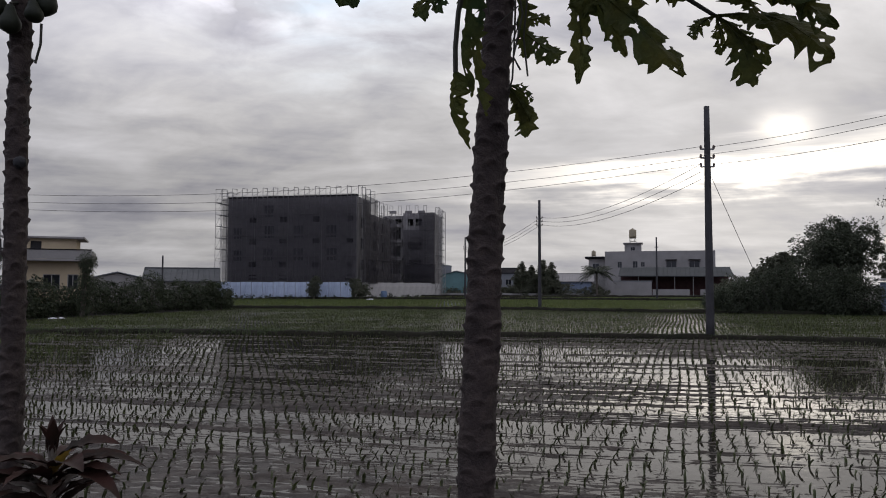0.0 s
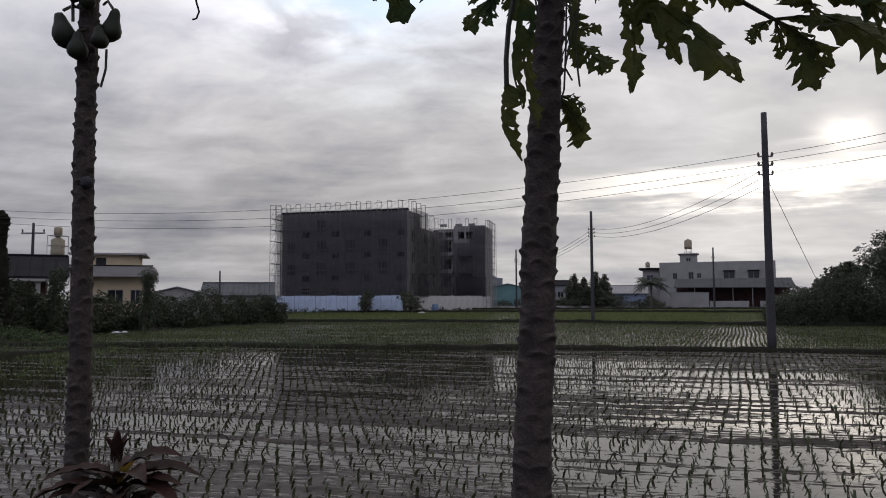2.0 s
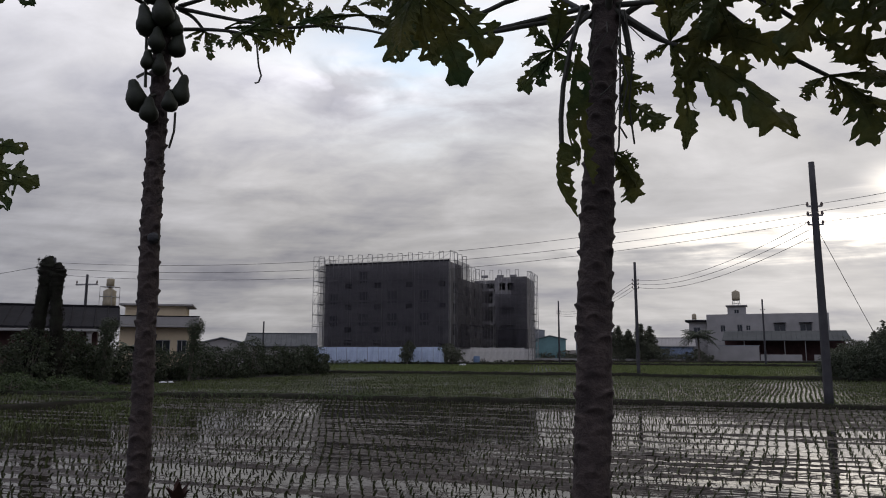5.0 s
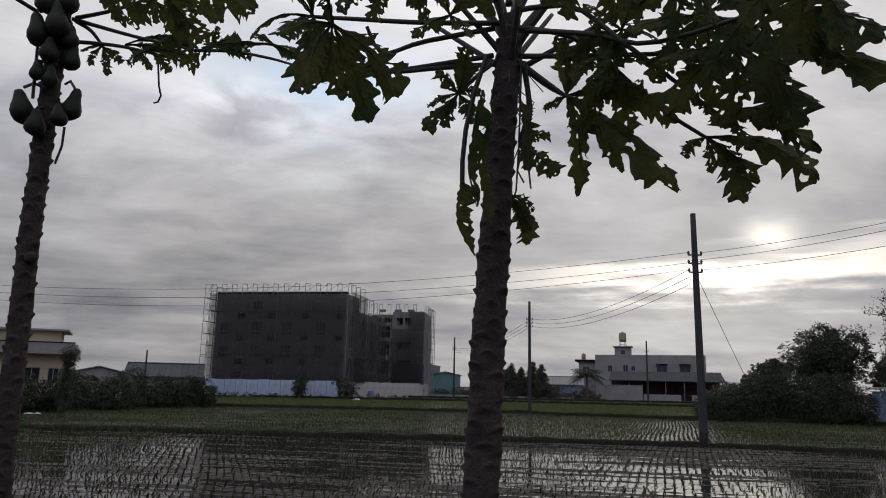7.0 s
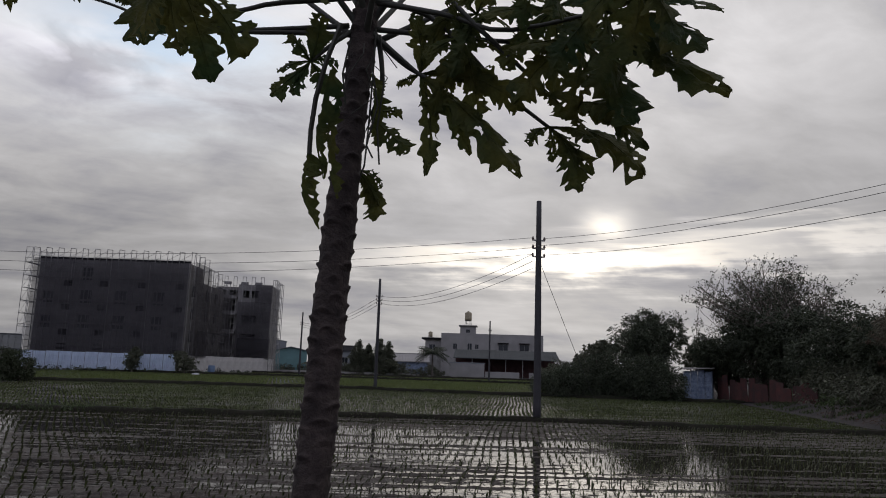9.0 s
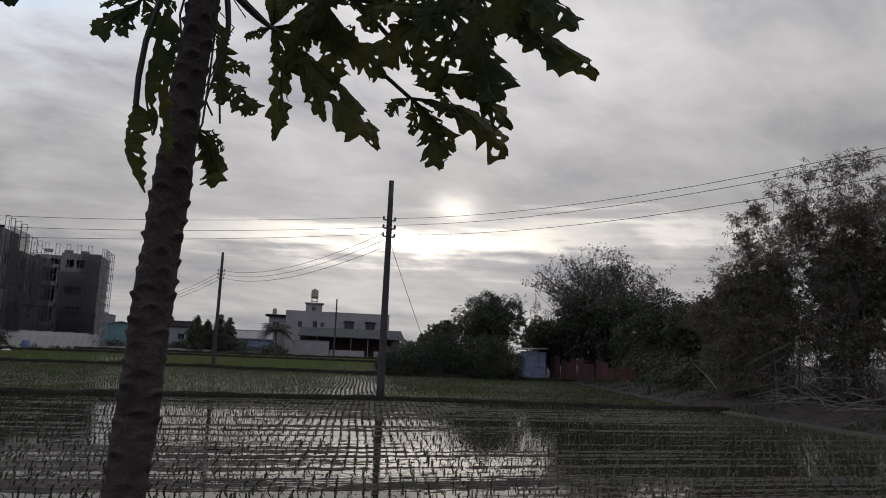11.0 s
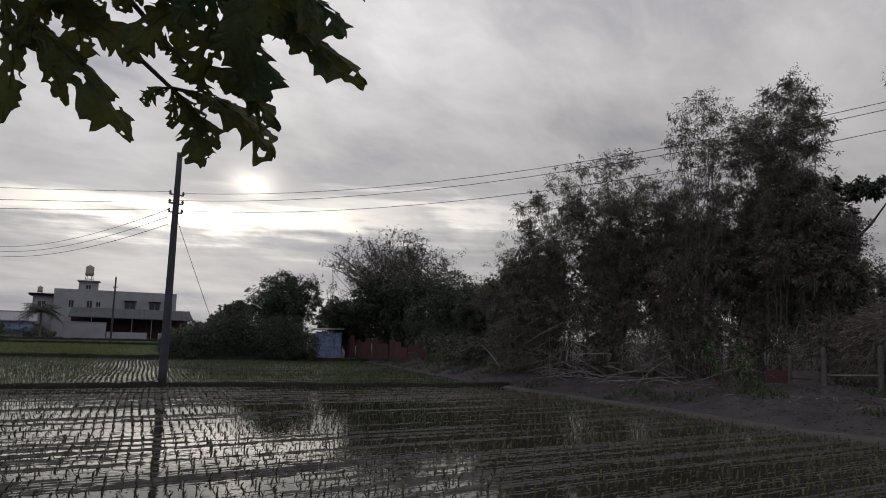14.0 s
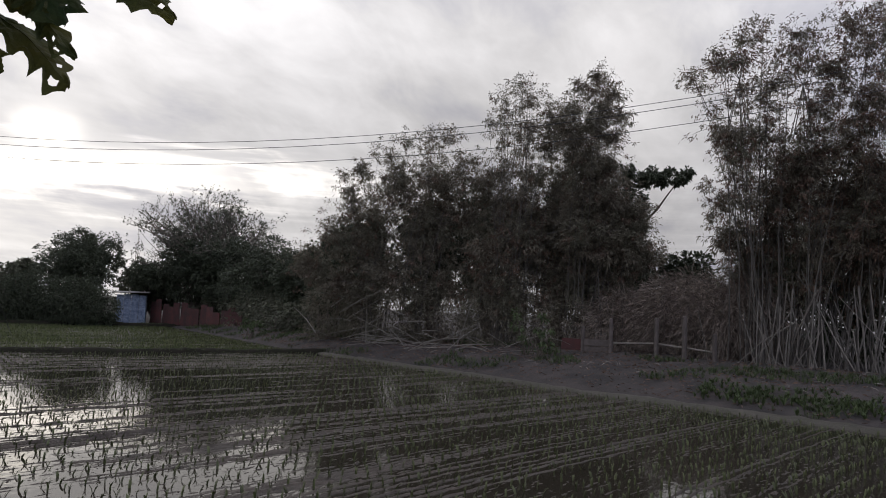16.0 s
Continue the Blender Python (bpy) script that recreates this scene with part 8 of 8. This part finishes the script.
    stems = [
        [(-1.769, 2.945, 3.726), (-1.479, 2.984, 3.663), (-1.243, 3.085, 3.655)],
        [(-1.782, 2.985, 3.634), (-1.533, 2.984, 3.612), (-1.249, 3.111, 3.595)],
        [(-1.756, 2.948, 3.733), (-1.584, 2.944, 3.775), (-1.407, 2.923, 3.833)],
        [(-1.787, 2.883, 3.819), (-1.618, 2.795, 3.875)],
        [(-1.758, 2.954, 3.721), (-1.690, 2.969, 3.681), (-1.641, 2.998, 3.618)],
        [(-1.891, 2.877, 3.719), (-1.949, 2.757, 3.731), (-2.002, 2.645, 3.728)],
    ]
    for q in stems:
        petiole(e, q, 0.0085)
    petiole(e, [(-1.012, 2.451, 3.339), (-0.875, 2.489, 3.358), (-0.714, 2.495, 3.333), (-0.598, 2.487, 3.295)], 0.006)
    strand(e, [(-1.408, 3.040, 3.606), (-1.404, 3.063, 3.569), (-1.407, 3.103, 3.476), (-1.401, 3.124, 3.434), (-1.416, 3.130, 3.404), (-1.434, 3.125, 3.397)], 0.0048, "bare_stalk")
    strand(e, [(-1.835, 2.82, 3.53), (-1.83, 2.82, 3.4), (-1.825, 2.82, 3.28)], 0.008, "bare_stalk")
    strand(e, [(-1.70, 2.87, 3.17), (-1.695, 2.86, 3.08), (-1.715, 2.86, 3.0)], 0.006, "bare_stalk")
    # a dark knot with a curled sliver of bark
    bm = bmesh.new()
    bmesh.ops.create_icosphere(bm, subdivisions=2, radius=0.026, matrix=Matrix.Translation((-1.762, 2.855, 2.585)))
    for q in bm.verts:
        q.co += q.co.normalized() * 0.006 * noise.noise(q.co * 60)
    part("knot", bm, M_DARK, e)
    # the tree stands a little farther off than its first plan
    e.matrix_world = Matrix.Translation((0.015, 0, 2.115)) @ Matrix.Scale(1.085, 4) @ Matrix.Translation((0, 0, -2.1))
    for z in (2.585, 2.75, 2.93):
        strand(e, [(-1.757, 2.86, z), (-1.737, 2.855, z + 0.012), (-1.734, 2.855, z - 0.01), (-1.752, 2.86, z - 0.014)], 0.003, "bark_sliver")


def papaya_c():
    e = empty("papaya_tree", 0, 0, 0, 0, "papaya tree at the end of the row", "papaya tree", "papaya trees")
    papaya_trunk("trunk", e, [(-2.75, 2.05, 0.55), (-2.76, 2.05, 2.0), (-2.78, 2.06, 3.3)], [0.065, 0.055, 0.045], 13)
    C = Vector((-2.77, 2.06, 3.2))
    for at, sd in (((-2.28, 2.33, 2.84), 51), ((-2.30, 2.40, 3.72), 52)):
        q = Vector(at)
        papaya_leaf(e, at, [(*(q + Vector(v)), 0.9) for v in ((0.29, 0.09, -0.1), (0.2, 0.05, -0.2), (0.22, 0.1, 0.06), (0.05, 0.02, -0.2))], sd)
        petiole(e, [C, C.lerp(q, 0.5) + Vector((0, 0, 0.08)), at], 0.009)


papaya_a()
papaya_b()
papaya_c()


def croton_leaf(parent, base, az, rise, length, width, curve, material, label="", twist=0.0, k=0):
    """An arching strap leaf with a raised midrib fold and wavy margin."""
    o = Vector((math.cos(az), math.sin(az), 0))
    sd = Vector((-math.sin(az), math.cos(az), 0))
    p, th, n = Vector(base), rise, 14
    verts, faces = [], []
    for i in range(n + 1):
        f = i / n
        ww = width * max(0.03, math.sin(math.pi * min(1.0, 0.05 + 0.95 * f) ** 0.9)) * (1 + 0.07 * math.sin(f * 23 + k))
        u = Vector((0, 0, 1)) * math.cos(th) - o * math.sin(th)
        t = sd * math.cos(twist * f) + u * math.sin(twist * f)
        wave = u * (0.12 * ww * math.sin(f * 31 + k))
        verts += [p - t * ww + u * (0.4 * ww) + wave, p - t * ww * 0.5 + u * (0.14 * ww), p, p + t * ww * 0.5 + u * (0.14 * ww), p + t * ww + u * (0.4 * ww) - wave]
        p = p + (o * math.cos(th) + Vector((0, 0, 1)) * math.sin(th)) * (length / n)
        th -= curve / n
    for i in range(n):
        for m in range(4):
            q = i * 5 + m
            faces.append((q, q + 1, q + 6, q + 5))
    return mesh_ob("leaf", verts, faces, material, parent, True, label)


def croton():
    e = empty("croton", -1.45, 2.62, 0.48, 0, "low croton shrub with arching dark red leaves", "croton shrub")
    e.scale = (1.16, 1.16, 1.05)
    s = Soup()
    s.tube([(0, 0, -0.05), (0.01, 0.0, 0.5), (0.0, 0.0, 0.98)], [0.02, 0.016, 0.011], 8)
    s.make("stem", M_BARK, e)
    rng = np.random.default_rng(61)
    # closed bud of young leaves
    for k in range(6):
        croton_leaf(e, (0, 0, 0.93), k * 1.05, 1.42 + 0.05 * (k % 2), 0.13 + 0.012 * (k % 3), 0.019, 0.5, M_CROTON, k=k)
    # the spreading whorls
    for k in range(22):
        a = k * 2.4 + rng.normal(0, 0.12)
        z = 0.7 + 0.22 * k / 21
        croton_leaf(e, (0.01 * math.cos(a), 0.01 * math.sin(a), z), a, rng.uniform(0.35, 0.85), rng.uniform(0.2, 0.28), rng.uniform(0.03, 0.04), rng.uniform(0.9, 1.4), M_CROTON, twist=rng.normal(0, 0.3), k=k)
    for a, r in ((0.15, 0.6), (2.95, 0.55), (-0.35, 0.35), (3.5, 0.3)):
        croton_leaf(e, (0, 0, 0.86), a, r + 0.1, 0.31, 0.042, 1.3, M_CROTON, k=a)
    croton_leaf(e, (0.012, -0.012, 0.87), -0.5, 1.1, 0.14, 0.022, 0.5, M_CROTON_Y, "small yellow variegated leaf")


croton()
